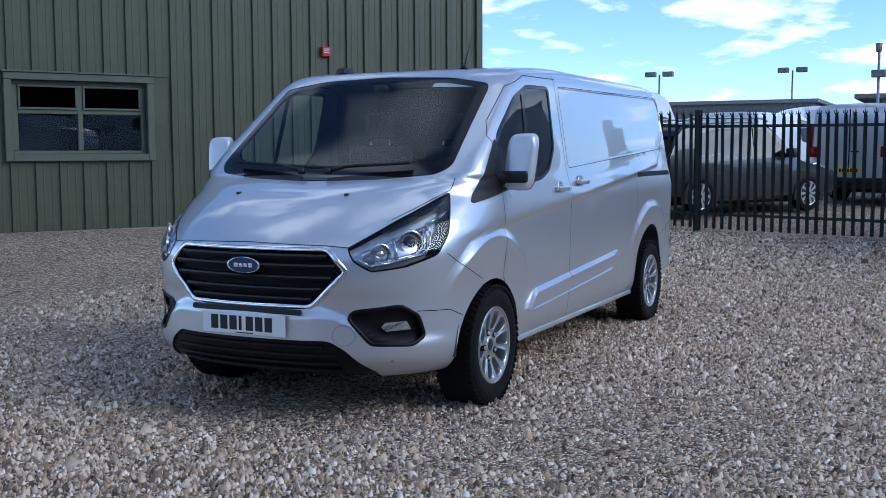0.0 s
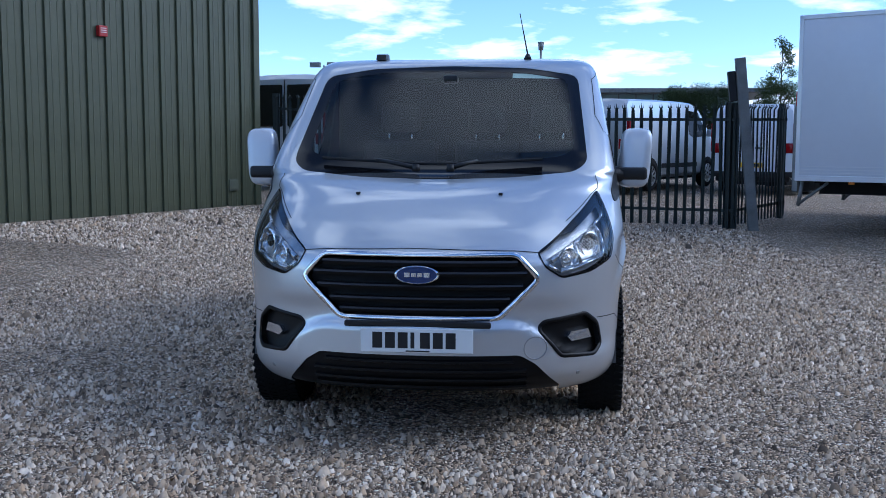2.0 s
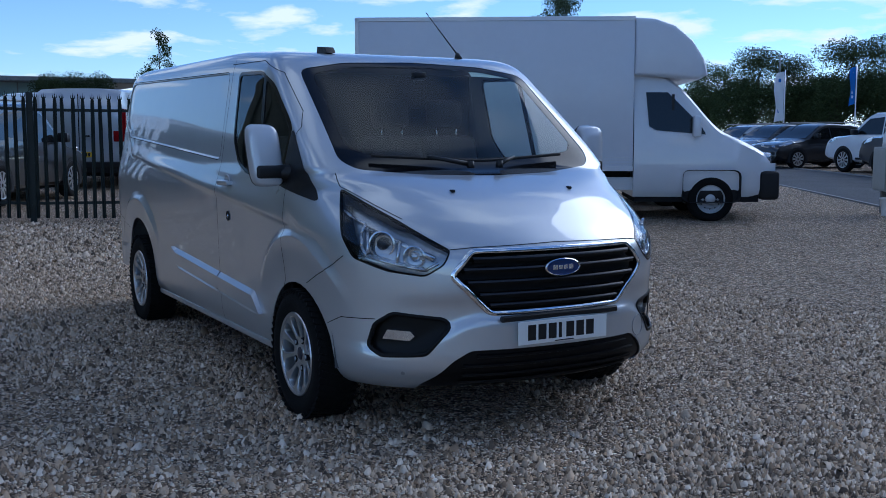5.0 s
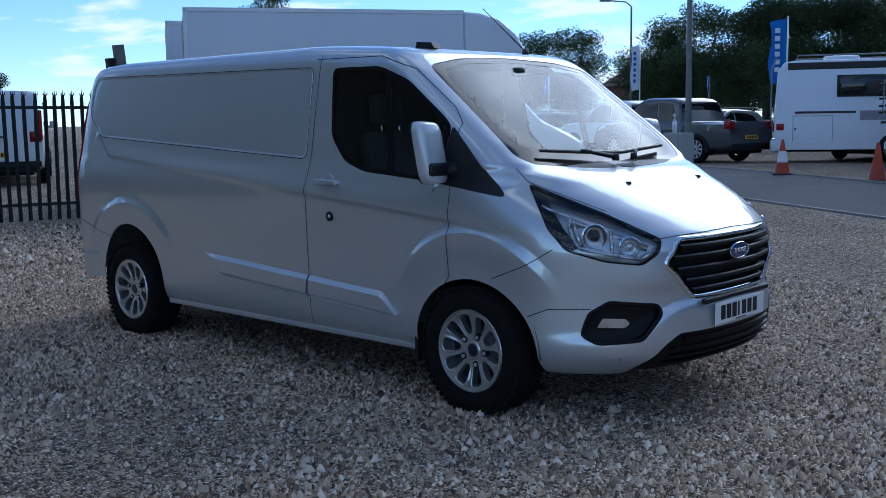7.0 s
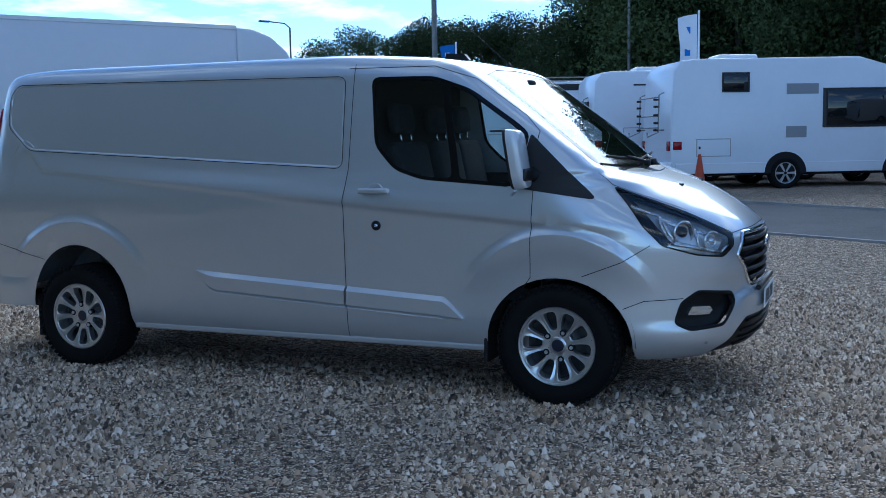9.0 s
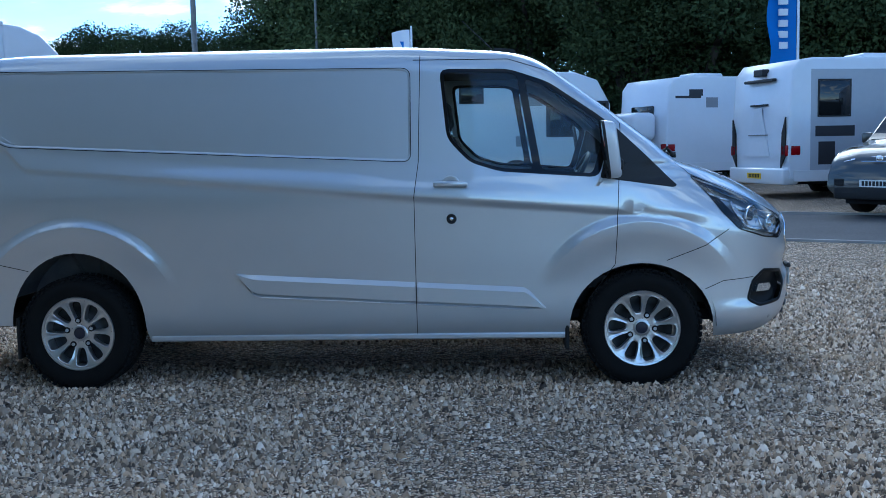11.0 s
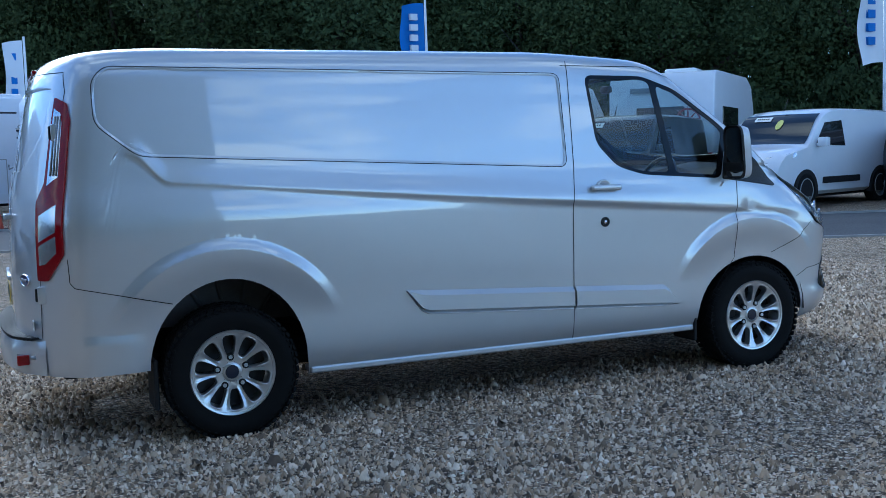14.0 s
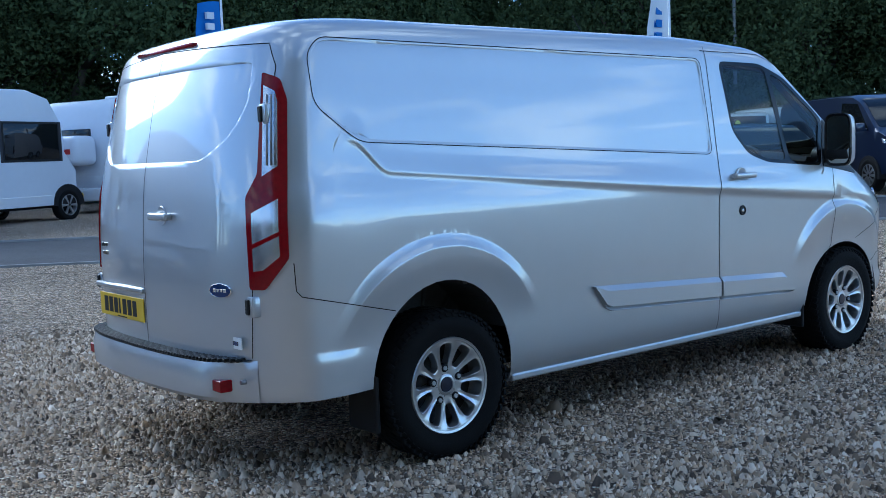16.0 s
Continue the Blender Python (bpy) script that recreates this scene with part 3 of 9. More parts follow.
def make_fence(p, q, label, pitch=0.134):
    (x0, y0), (x1, y1) = p, q
    L = math.hypot(x1 - x0, y1 - y0)
    ang = math.degrees(math.atan2(y1 - y0, x1 - x0))
    z0, z1 = ground_z(x0, y0), ground_z(x1, y1)
    b = empty("palisade_fence", pose(x0, y0, 0, 0, 0, ang), label, "fence", kind="structure")
    def zz(s):
        a = s / L
        return ground_z(x0 + (x1 - x0) * a, y0 + (y1 - y0) * a)
    n = int(L / pitch)
    for k in range(n):
        s = (k + 0.5) * pitch
        o = new("pale", PALE); o.parent = b
        o.matrix_basis = pose(s, 0, zz(s) + 0.06, random.uniform(-0.6, 0.6), random.uniform(-0.7, 0.7), random.uniform(-2, 2))
    m = max(1, int(L / 2.75))
    posts = [k * L / m for k in range(m + 1)]
    for s in posts:
        bm = bm_()
        box(bm, (s - 0.045, 0.062, zz(s) - 0.3), (s + 0.045, 0.07, zz(s) + 1.92)); box(bm, (s - 0.045, 0.145, zz(s) - 0.3), (s + 0.045, 0.153, zz(s) + 1.92))
        box(bm, (s - 0.004, 0.07, zz(s) - 0.3), (s + 0.004, 0.145, zz(s) + 1.92))
        part("post", bm, M_FENCE, b)
    for h in (0.28, 1.66):
        for a, c in zip(posts[:-1], posts[1:]):
            bm = bm_()
            t = bm_(); box(t, (0, 0.018, -0.022), (c - a, 0.023, 0.022)); box(t, (0, 0.024, -0.022), (c - a, 0.058, -0.017))
            add(bm, t, Matrix.Translation((a, 0, zz(a) + h)) @ Matrix.Rotation(-math.atan2(zz(c) - zz(a), c - a), 4, "Y"))
            part("rail", bm, M_FENCE, b)
    return b


make_fence((-12.35, -4.35), (-10.75, 3.25), "dark green steel palisade fence with pointed pales")
make_fence((-10.75, 3.25), (-12.6, 4.4), "dark green steel palisade fence running back from the gatepost")


def make_lean_post():
    x, y = -10.55, 3.52
    b = empty("leaning_post", pose(x, y, ground_z(x, y), 0, -6.0, 92), "weathered steel gatepost leaning beside the fence", "post")
    bm = bm_(); box(bm, (-0.075, -0.045, -0.3), (0.075, 0.045, 2.58), 0.006)
    part("post_section", bm, M_GALVD, b)
    bm = bm_(); box(bm, (-0.19, 0.0, 1.95), (-0.08, 0.10, 2.40), 0.01)
    part("control_box", bm, M_PLASTIC, b, "black plastic box on the post")
    return b


make_lean_post()

# ---- the silver van: front axle at the origin, nose towards +x ----
def smooth_table(rows):
    """Piecewise cubic through (z, value) rows, no overshoot."""
    xs, ys = np.array([r[0] for r in rows], float), np.array([r[1] for r in rows], float)
    d = np.diff(ys) / np.diff(xs)
    m = np.zeros(len(xs))
    m[0], m[-1] = d[0], d[-1]
    for k in range(1, len(xs) - 1):
        m[k] = 0 if d[k - 1] * d[k] <= 0 else 2 * d[k - 1] * d[k] / (d[k - 1] + d[k])
    def at(z):
        k = int(np.clip(np.searchsorted(xs, z) - 1, 0, len(xs) - 2))
        h = xs[k + 1] - xs[k]
        t = (min(max(z, xs[0]), xs[-1]) - xs[k]) / h
        return ((2 * t**3 - 3 * t**2 + 1) * ys[k] + (t**3 - 2 * t**2 + t) * h * m[k] + (-2 * t**3 + 3 * t**2) * ys[k + 1] + (t**3 - t**2) * h * m[k + 1])
    return at


def step(a, b, x):
    t = min(max((x - a) / (b - a), 0.0), 1.0)
    return t * t * (3 - 2 * t)


half_w = smooth_table([(0.24, 0.86), (0.28, 0.905), (0.33, 0.932), (0.40, 0.945), (0.5, 0.95), (0.62, 0.953), (0.8, 0.960), (1.0, 0.968), (1.1, 0.970), (1.2, 0.956), (1.3, 0.934),
                       (1.5, 0.905), (1.7, 0.874), (1.82, 0.852), (1.88, 0.828), (1.91, 0.795), (1.925, 0.755), (1.935, 0.66), (1.942, 0.45), (1.946, 0.22), (1.948, 0.02)])
nose_x = smooth_table([(0.24, 0.84), (0.28, 0.925), (0.33, 0.962), (0.45, 0.985), (0.6, 0.985), (0.75, 0.992), (0.86, 0.995), (0.92, 0.975), (0.95, 0.95), (1.0, 0.895), (1.05, 0.83), (1.1, 0.75),
                       (1.15, 0.66), (1.19, 0.565), (1.225, 0.46), (1.25, 0.37), (1.265, 0.31), (1.28, 0.265), (1.40, 0.11), (1.551, -0.09), (1.70, -0.29), (1.82, -0.452), (1.885, -0.545),
                       (1.91, -0.60), (1.925, -0.67), (1.935, -0.80), (1.942, -1.1), (1.946, -1.5), (1.948, -1.9)])
tail_x = smooth_table([(0.24, -4.22), (0.3, -4.28), (0.4, -4.31), (0.8, -4.315), (1.2, -4.295), (1.5, -4.245), (1.75, -4.185), (1.86, -4.145), (1.9, -4.11), (1.925, -4.05), (1.935, -3.95),
                       (1.942, -3.6), (1.946, -3.2), (1.948, -2.8)])
front_l = smooth_table([(0.24, 0.70), (0.5, 0.80), (0.9, 0.82), (1.1, 0.84), (1.18, 0.80), (1.25, 0.56), (1.29, 0.36), (1.36, 0.31), (1.8, 0.30), (1.9, 0.28), (1.948, 0.1)])
front_n = smooth_table([(0.24, 2.4), (0.95, 2.4), (1.15, 2.5), (1.25, 3.4), (1.30, 4.6), (1.8, 5.0), (1.9, 4.0), (1.948, 2.5)])


def crease_z(x):
    z = 1.005 - 0.083 * (x + 0.02)
    return z + 0.13 * step(-3.56, -3.74, x)


def shape_side(x, y, z):
    """Pressings on the sides: shoulder crease, arch flares, roof crown."""
    s = 1 if y > 0 else -1
    ay = abs(y)
    side = step(0.70, 0.86, ay)
    dy = 0.0
    on = step(0.62, 0.15, x) * step(-4.15, -3.95, x)
    fade = step(-3.45, -2.1, x)
    dz = z - crease_z(x)
    if -0.5 < dz < 0.2:
        kink = step(-3.79, -3.72, x)
        amp, low = (0.7 + 0.2 * fade) * kink, fade * kink
        if dz > 0:
            dy += amp * (0.010 * (1 - step(0.0, 0.11, dz)))
        else:
            dy += amp * 0.010 * (1 - step(0.0, 0.022 + 0.015 * fade, -dz)) - low * 0.0045 * step(0.0, 0.045, -dz) * (1 - step(0.10, 0.42, -dz))
    y = y + s * dy * side * on
    crown = 0.042 * step(1.72, 1.93, z) * step(-0.55, -1.5, x) * (1 - 0.7 * step(-3.5, -4.2, x))
    return x, y, z + crown


ARCHES = ((0.0, 0.343, 0.60, 0.026), (-3.3, 0.343, 0.615, 0.024))


def flare(x, y, z):
    """Wheel-arch pressings: a hollow shelf that ends in a crisp ridge."""
    dy = 0.0
    for cx, cz, r0, lift in ARCHES:
        r = math.hypot(x - cx, z - cz)
        if r < r0 + 0.055 and z > 0.3:
            t = max(0.0, (r - r0) / 0.055)
            dy += lift * (1 - t) ** 1.35 * step(0.56, 0.90, z) * (1 - 0.5 * step(r0 - 0.02, r0 - 0.2, r))
    dy += 0.009 * (1 - step(0.530, 0.570, z)) * step(-3.70, -3.82, x) + 0.010 * (1 - step(0.30, 0.44, z)) * step(-3.7, -3.82, x)
    on = step(0.72, 0.25, x) * step(-4.15, -3.95, x) * step(0.70, 0.86, abs(y))
    return y + (1 if y > 0 else -1) * dy * on


def end_shape(x, y, z):
    """The lower bumper bar stands out below a soft ledge that drops towards the corners; the tail bows in plan."""
    edge = 0.592 - 0.155 * step(0.42, 0.80, abs(y))
    push = 0.024 * (1 - step(edge, edge + 0.030, z)) * step(0.30, 0.36, z)
    brow = 0.012 * step(0.42, 0.50, abs(y)) * (1 - step(0.60, 0.85, abs(y))) * step(0.66, 0.72, z) * (1 - step(0.74, 0.90, z))
    tail = (0.02 + 0.05 * min(1.0, abs(y) / 0.9) ** 2) * step(-3.85, -4.20, x)
    return x + (push + brow) * step(0.30, 0.60, x) + tail


def press_arches(bm):
    """Cut rings round the arches into the shell, then press the flares out along them."""
    marks = bm.faces.layers.int.new("arch")
    bm.normal_update()
    for cx, cz, r0, _ in ARCHES:
        for r in (r0 - 0.010, r0, r0 + 0.02, r0 + 0.055):
            poly = [(cx + r * math.cos(math.pi * (0.12 + 0.76 * k / 22)), cz + r * math.sin(math.pi * (0.12 + 0.76 * k / 22))) for k in range(23)]
            for side in ("right", "left"):
                cut(bm, poly, side, 1, marks, 0.15)
    for vt in bm.verts:
        vt.co.y = flare(*vt.co)
        vt.co.x = end_shape(*vt.co)
    bm.faces.layers.int.remove(marks)


def van_shell():
    zs = list(np.linspace(0.26, 0.34, 5)) + list(np.linspace(0.365, 1.0, 30)) + [1.015, 1.03, 1.045, 1.06, 1.073, 1.084, 1.092, 1.10, 1.108, 1.118, 1.132, 1.15] + list(np.linspace(1.165, 1.30, 11)) + list(np.linspace(1.325, 1.80, 22)) + list(np.linspace(1.82, 1.93, 12)) + [1.9345, 1.938, 1.941, 1.9435, 1.9455, 1.947, 1.948]
    n_r, n_s, n_f = 26, 150, 40
    rows = []
    for z in zs:
        hw, xf, xr, lf, nf = half_w(z), nose_x(z), tail_x(z), front_l(z), front_n(z)
        lr, nr = (0.42, 3.5) if z < 1.9 else (0.36, 3.2)
        pts = []
        for k in range(n_r):
            a = math.pi / 2 * k / n_r
            pts.append((xr + lr * (1 - max(math.cos(a), 0) ** (2 / nr)), hw * math.sin(a) ** (2 / nr)))
        xa, xb = xr + lr, xf - lf
        for k in range(n_s):
            pts.append((xa + (xb - xa) * k / n_s, hw))
        for k in range(n_f + 1):
            a = math.pi / 2 * (1 - k / n_f)
            pts.append((xf - lf + lf * max(math.cos(a), 0) ** (2 / nf), hw * max(math.sin(a), 0) ** (2 / nf)))
        row = []
        for x, y in pts:                       # rows lean along the shoulder line
            lean = step(0.90, 1.10, z) * (1 - step(1.10, 1.52, z)) if 0.90 < z < 1.52 else 0.0
            dz = lean * (crease_z(x) - 1.10) * step(-3.90, -3.76, x) * step(0.35, -0.2, x) if xa <= x <= xb else 0.0
            row.append((x, -(y + half_w(z + dz) - hw) if dz else -y, z + dz))
        rows.append(row)
    bm = bm_()
    grid = []
    for row in rows:
        right = [bm.verts.new(shape_side(*p)) for p in row]
        left = [right[0]] + [bm.verts.new(shape_side(p[0], -p[1], p[2])) for p in row[1:-1]] + [right[-1]]
        grid.append((right, left))
    for (r0, l0), (r1, l1) in zip(grid[:-1], grid[1:]):
        for k in range(len(r0) - 1):
            bm.faces.new((r0[k], r0[k + 1], r1[k + 1], r1[k]))
            bm.faces.new((l0[k + 1], l0[k], l1[k], l1[k + 1]))
    r, l = grid[-1]
    bm.faces.new(r + l[1:-1][::-1])
    return bm


from mathutils.bvhtree import BVHTree
from mathutils import geometry, interpolate
R2 = math.sqrt(0.5)
VIEWS = {  # outward axis, then the two axes of the drawing plane
    "right": (Vector((0, -1, 0)), Vector((1, 0, 0)), Vector((0, 0, 1))), "left": (Vector((0, 1, 0)), Vector((1, 0, 0)), Vector((0, 0, 1))),
    "front": (Vector((1, 0, 0)), Vector((0, 1, 0)), Vector((0, 0, 1))), "rear": (Vector((-1, 0, 0)), Vector((0, 1, 0)), Vector((0, 0, 1))),
    "fr": (Vector((R2, -R2, 0)), Vector((R2, R2, 0)), Vector((0, 0, 1))), "fl": (Vector((R2, R2, 0)), Vector((R2, -R2, 0)), Vector((0, 0, 1))),
    "rr": (Vector((-R2, -R2, 0)), Vector((R2, -R2, 0)), Vector((0, 0, 1))), "rl": (Vector((-R2, R2, 0)), Vector((R2, R2, 0)), Vector((0, 0, 1))),
    "top": (Vector((0, 0, 1)), Vector((1, 0, 0)), Vector((0, 1, 0))),
}


def inside(p, poly):
    a, b = p
    hit = False
    for k in range(len(poly)):
        (x0, y0), (x1, y1) = poly[k - 1], poly[k]
        if (y0 > b) != (y1 > b) and a < (x1 - x0) * (b - y0) / (y1 - y0) + x0:
            hit = not hit
    return hit


def rounded(poly, r=0.03, seg=4):
    """The outline with its corners rounded off."""
    out = []
    n = len(poly)
    for k in range(n):
        p0, p1, p2 = (Vector(poly[(k + j) % n]) for j in (-1, 0, 1))
        a, b = (p0 - p1), (p2 - p1)
        d = min(r, a.length * 0.45, b.length * 0.45)
        s, e = p1 + a.normalized() * d, p1 + b.normalized() * d
        for j in range(seg + 1):
            t = j / seg
            q = (1 - t) ** 2 * s + 2 * t * (1 - t) * p1 + t * t * e
            out.append((q.x, q.y))
    return out


def shrink(poly, d):
    """The outline moved inwards by d."""
    n = len(poly)
    area = sum(poly[k - 1][0] * poly[k][1] - poly[k][0] * poly[k - 1][1] for k in range(n))
    sg = 1 if area > 0 else -1
    out = []
    for k in range(n):
        p0, p1, p2 = (Vector(poly[(k + j) % n]) for j in (-1, 0, 1))
        u, w = (p1 - p0).normalized(), (p2 - p1).normalized()
        n1, n2 = Vector((-u.y, u.x)) * sg, Vector((-w.y, w.x)) * sg
        m = n1 + n2
        m = m / max(m.dot(m), 0.5) * 2 * d if m.length > 1e-6 else n1 * d
        out.append((p1.x + m.x, p1.y + m.y))
    return out


def cut(bm, poly, view, mark, layer, facing=0.05, only=None):
    """Cut the outline into the shell as seen along the view, and mark the faces within it."""
    d, ea, eb = VIEWS[view]
    a0, a1 = min(p[0] for p in poly) - 0.03, max(p[0] for p in poly) + 0.03
    b0, b1 = min(p[1] for p in poly) - 0.03, max(p[1] for p in poly) + 0.03
    def near(fc):
        if fc.normal.dot(d) < facing or (only is not None and fc[layer] not in only):
            return False
        c = fc.calc_center_median()
        if c.dot(d) < (0.25 if abs(d.x) < 0.9 else 0) and view in ("left", "right"):
            return False
        pa, pb = [v.co.dot(ea) for v in fc.verts], [v.co.dot(eb) for v in fc.verts]
        return max(pa) > a0 and min(pa) < a1 and max(pb) > b0 and min(pb) < b1
    faces = [fc for fc in bm.faces if near(fc)]
    n = len(poly)
    for k in range(n):
        p, q = poly[k - 1], poly[k]
        dx, dy = q[0] - p[0], q[1] - p[1]
        if math.hypot(dx, dy) < 1e-6:
            continue
        no = (ea * dy - eb * dx).normalized()
        co = ea * p[0] + eb * p[1]
        lo = Vector((min(p[0], q[0]) - 0.02, min(p[1], q[1]) - 0.02)); hi = Vector((max(p[0], q[0]) + 0.02, max(p[1], q[1]) + 0.02))
        use, rest = [], []
        for fc in faces:
            pa, pb = [v.co.dot(ea) for v in fc.verts], [v.co.dot(eb) for v in fc.verts]
            (use if max(pa) > lo.x and min(pa) < hi.x and max(pb) > lo.y and min(pb) < hi.y else rest).append(fc)
        if not use:
            continue
        geom = set(use)
        for fc in use:
            geom.update(fc.edges); geom.update(fc.verts)
        res = bmesh.ops.bisect_plane(bm, geom=list(geom), plane_co=co, plane_no=no, dist=1e-5)
        faces = rest + [g for g in res["geom"] if isinstance(g, bmesh.types.BMFace)]
    bm.normal_update()
    for fc in faces:
        if fc.is_valid:
            c = fc.calc_center_median()
            if inside((c.dot(ea), c.dot(eb)), poly):
                fc[layer] = mark


def mirror_poly(poly):
    return [(-a, b) for a, b in poly]


def build_van():
    van = empty("panel_van", pose(0, 0, 0), "silver long-wheelbase panel van with black bumper inserts, parked on gravel", "van")
    bm = van_shell()
    press_arches(bm)
    bm.normal_update()
    bvh = BVHTree.FromBMesh(bm)
    shell_n = [[(vt.co.copy(), vt.normal.copy()) for vt in fc.verts] for fc in bm.faces]
    lay = bm.faces.layers.int.new("region")
    skin = bm.verts.layers.float_vector.new("skin_normal")

    def on(view, a, b, lift=0.0):
        """The place on the shell under the drawing point (a, b) of a view, and its normal."""
        d, ea, eb = VIEWS[view]
        hit = bvh.ray_cast(ea * a + eb * b + d * 6, -d)
        if hit[0] is None:
            return None, None
        nn = hit[1] if hit[1].dot(d) > 0 else -hit[1]
        return hit[0] + nn * lift, nn

    # outlines, metres
    W_OUT = rounded([(-1.145, 1.83), (-0.75, 1.825), (-0.52, 1.745), (-0.23, 1.545), (-0.16, 1.485), (-0.24, 1.195), (-0.80, 1.237), (-0.975, 1.292), (-1.105, 1.43)], 0.05, 3)
    W_IN = [(-1.122, 1.81), (-0.755, 1.803), (-0.535, 1.722), (-0.25, 1.525), (-0.20, 1.475), (-0.275, 1.218), (-0.795, 1.257), (-0.96, 1.308), (-1.085, 1.437)]
    PANE1 = rounded([(-1.122, 1.81), (-0.755, 1.803), (-0.70, 1.785), (-0.61, 1.246), (-0.795, 1.257), (-0.96, 1.308), (-1.085, 1.437)], 0.04, 3)
    PANE2 = rounded([(-0.655, 1.767), (-0.535, 1.722), (-0.25, 1.525), (-0.20, 1.475), (-0.275, 1.218), (-0.565, 1.242)], 0.03, 3)
    SAIL = rounded([(-0.155, 1.488), (-0.02, 1.36), (0.205, 1.14), (0.185, 1.132), (-0.235, 1.193)], 0.015, 2)
    SCREEN = rounded([(-0.735, 1.822), (-0.45, 1.868), (0, 1.884), (0.45, 1.868), (0.735, 1.822), (0.785, 1.335), (0.715, 1.286), (0.4, 1.258), (0, 1.248), (-0.4, 1.258), (-0.715, 1.286), (-0.785, 1.335)], 0.05, 3)
    SCR_IN = rounded([(-0.675, 1.80), (-0.42, 1.842), (0, 1.857), (0.42, 1.842), (0.675, 1.80), (0.715, 1.40), (0.64, 1.365), (0.4, 1.345), (0, 1.335), (-0.4, 1.345), (-0.64, 1.365), (-0.715, 1.40)], 0.05, 3)
    GRILLE = rounded([(-0.455, 0.925), (0.455, 0.925), (0.555, 0.812), (0.37, 0.628), (-0.37, 0.628), (-0.555, 0.812)], 0.03, 3)
    LOWER = rounded([(-0.47, 0.462), (0.47, 0.462), (0.545, 0.415), (0.66, 0.285), (0.62, 0.20), (-0.62, 0.20), (-0.66, 0.285), (-0.545, 0.415)], 0.02, 2)
    LAMP = rounded([(0.235, 0.928), (0.215, 0.865), (0.13, 0.812), (-0.05, 0.832), (-0.235, 0.885), (-0.315, 0.985), (-0.385, 1.195), (-0.30, 1.160), (-0.04, 1.055)], 0.02, 2)
    FOG = rounded([(-0.125, 0.575), (-0.03, 0.632), (0.215, 0.608), (0.240, 0.570), (0.135, 0.445), (-0.085, 0.432), (-0.16, 0.47)], 0.02, 2)
    TAIL = rounded([(-2.325, 1.725), (-2.25, 1.695), (-2.222, 1.61), (-2.222, 0.97), (-2.325, 0.845), (-2.392, 0.845), (-2.397, 1.22), (-2.345, 1.31)], 0.012, 2)
    def arch(cx, cz, rx, rz):
        pts = [(cx + rx * math.cos(math.pi * k / 22), cz + rz * math.sin(math.pi * k / 22)) for k in range(23)]
        return pts + [(cx - rx - 0.02, 0.2), (cx + rx + 0.02, 0.2)]
    AF, AR = arch(0.0, 0.33, 0.412, 0.372), arch(-3.3, 0.36, 0.402, 0.445)
    RWIN = rounded([(-0.735, 1.80), (0.735, 1.80), (0.745, 1.58), (0.665, 1.44), (0.50, 1.345), (-0.50, 1.345), (-0.665, 1.44), (-0.745, 1.58)], 0.06, 4)
    PANEL = rounded([(-3.83, 1.868), (-1.315, 1.838), (-1.315, 1.302), (-3.70, 1.430), (-3.895, 1.59), (-3.895, 1.80)], 0.05, 4)
    OFF, WF, P1, P2, SA, SF, SG, GR, LO, LA, FO, TA, BON, BUMP, DOOR, RD, RB, RW, PN, SD = range(1, 21)
    for side in ("right", "left"):
        cut(bm, PANEL, side, PN, lay)
        cut(bm, shrink(PANEL, 0.012), side, PN + 20, lay, only=(PN,))
    cut(bm, RWIN, "rear", RW, lay, 0.3)
    cut(bm, shrink(RWIN, 0.03), "rear", RW + 20, lay, 0.3, only=(RW,))
    # outer skin panels
    bon_l = [(0.0, 0.948), (0.44, 0.940), (0.56, 0.930), (0.80, 1.165), (0.83, 1.225), (0.80, 1.29), (0.5, 1.263), (0.0, 1.252)]
    BONNET = [(-a, b) for a, b in bon_l[::-1]][:-1] + bon_l[:-1]
    cut(bm, BONNET, "front", BON, lay, 0.05, only=(0,))
    for side in ("right", "left"):
        cut(bm, [(-1.295, 0.25), (-1.295, 1.885), (-0.75, 1.88), (-0.50, 1.80), (-0.20, 1.585), (-0.115, 1.50), (-0.13, 1.17), (-0.15, 0.70), (-0.36, 0.25)], side, DOOR, lay, 0.15, only=(0, PN))
        cut(bm, [(1.3, 0.90), (0.50, 0.90), (0.30, 0.79), (0.14, 0.70), (0.14, 0.20), (1.3, 0.20)], side, BUMP, lay, -0.9, only=(0,))
    for fc in bm.faces:
        c = fc.calc_center_median()
        if fc[lay] == 0 and c.x > 0.3 and c.z < 0.93 and abs(c.y) < 0.75:
            fc[lay] = BUMP
    cut(bm, [(-0.93, 0.52), (-0.83, 0.60), (-0.835, 1.835), (-0.7, 1.868), (0, 1.885), (0.7, 1.868), (0.835, 1.835), (0.83, 0.60), (0.93, 0.52)], "rear", RD, lay, 0.25, only=(0,))
    for side in ("right", "left"):
        cut(bm, [(-4.5, 0.835), (-4.055, 0.825), (-4.03, 0.81), (-3.58, 0.70), (-3.3, 0.60), (-3.3, 0.2), (-4.5, 0.2)], side, RB, lay, -0.3, only=(0,))
    # apertures
    for side in ("right", "left"):
        cut(bm, W_OUT, side, WF, lay, 0.15)
        cut(bm, PANE1, side, P1, lay, 0.15, only=(WF,))
        cut(bm, PANE2, side, P2, lay, 0.15, only=(WF,))
        cut(bm, SAIL, side, SA, lay, 0.15)
        cut(bm, AF, side, OFF, lay, 0.1)
        cut(bm, AR, side, OFF, lay, 0.1)
    cut(bm, SCREEN, "front", SF, lay, 0.15)
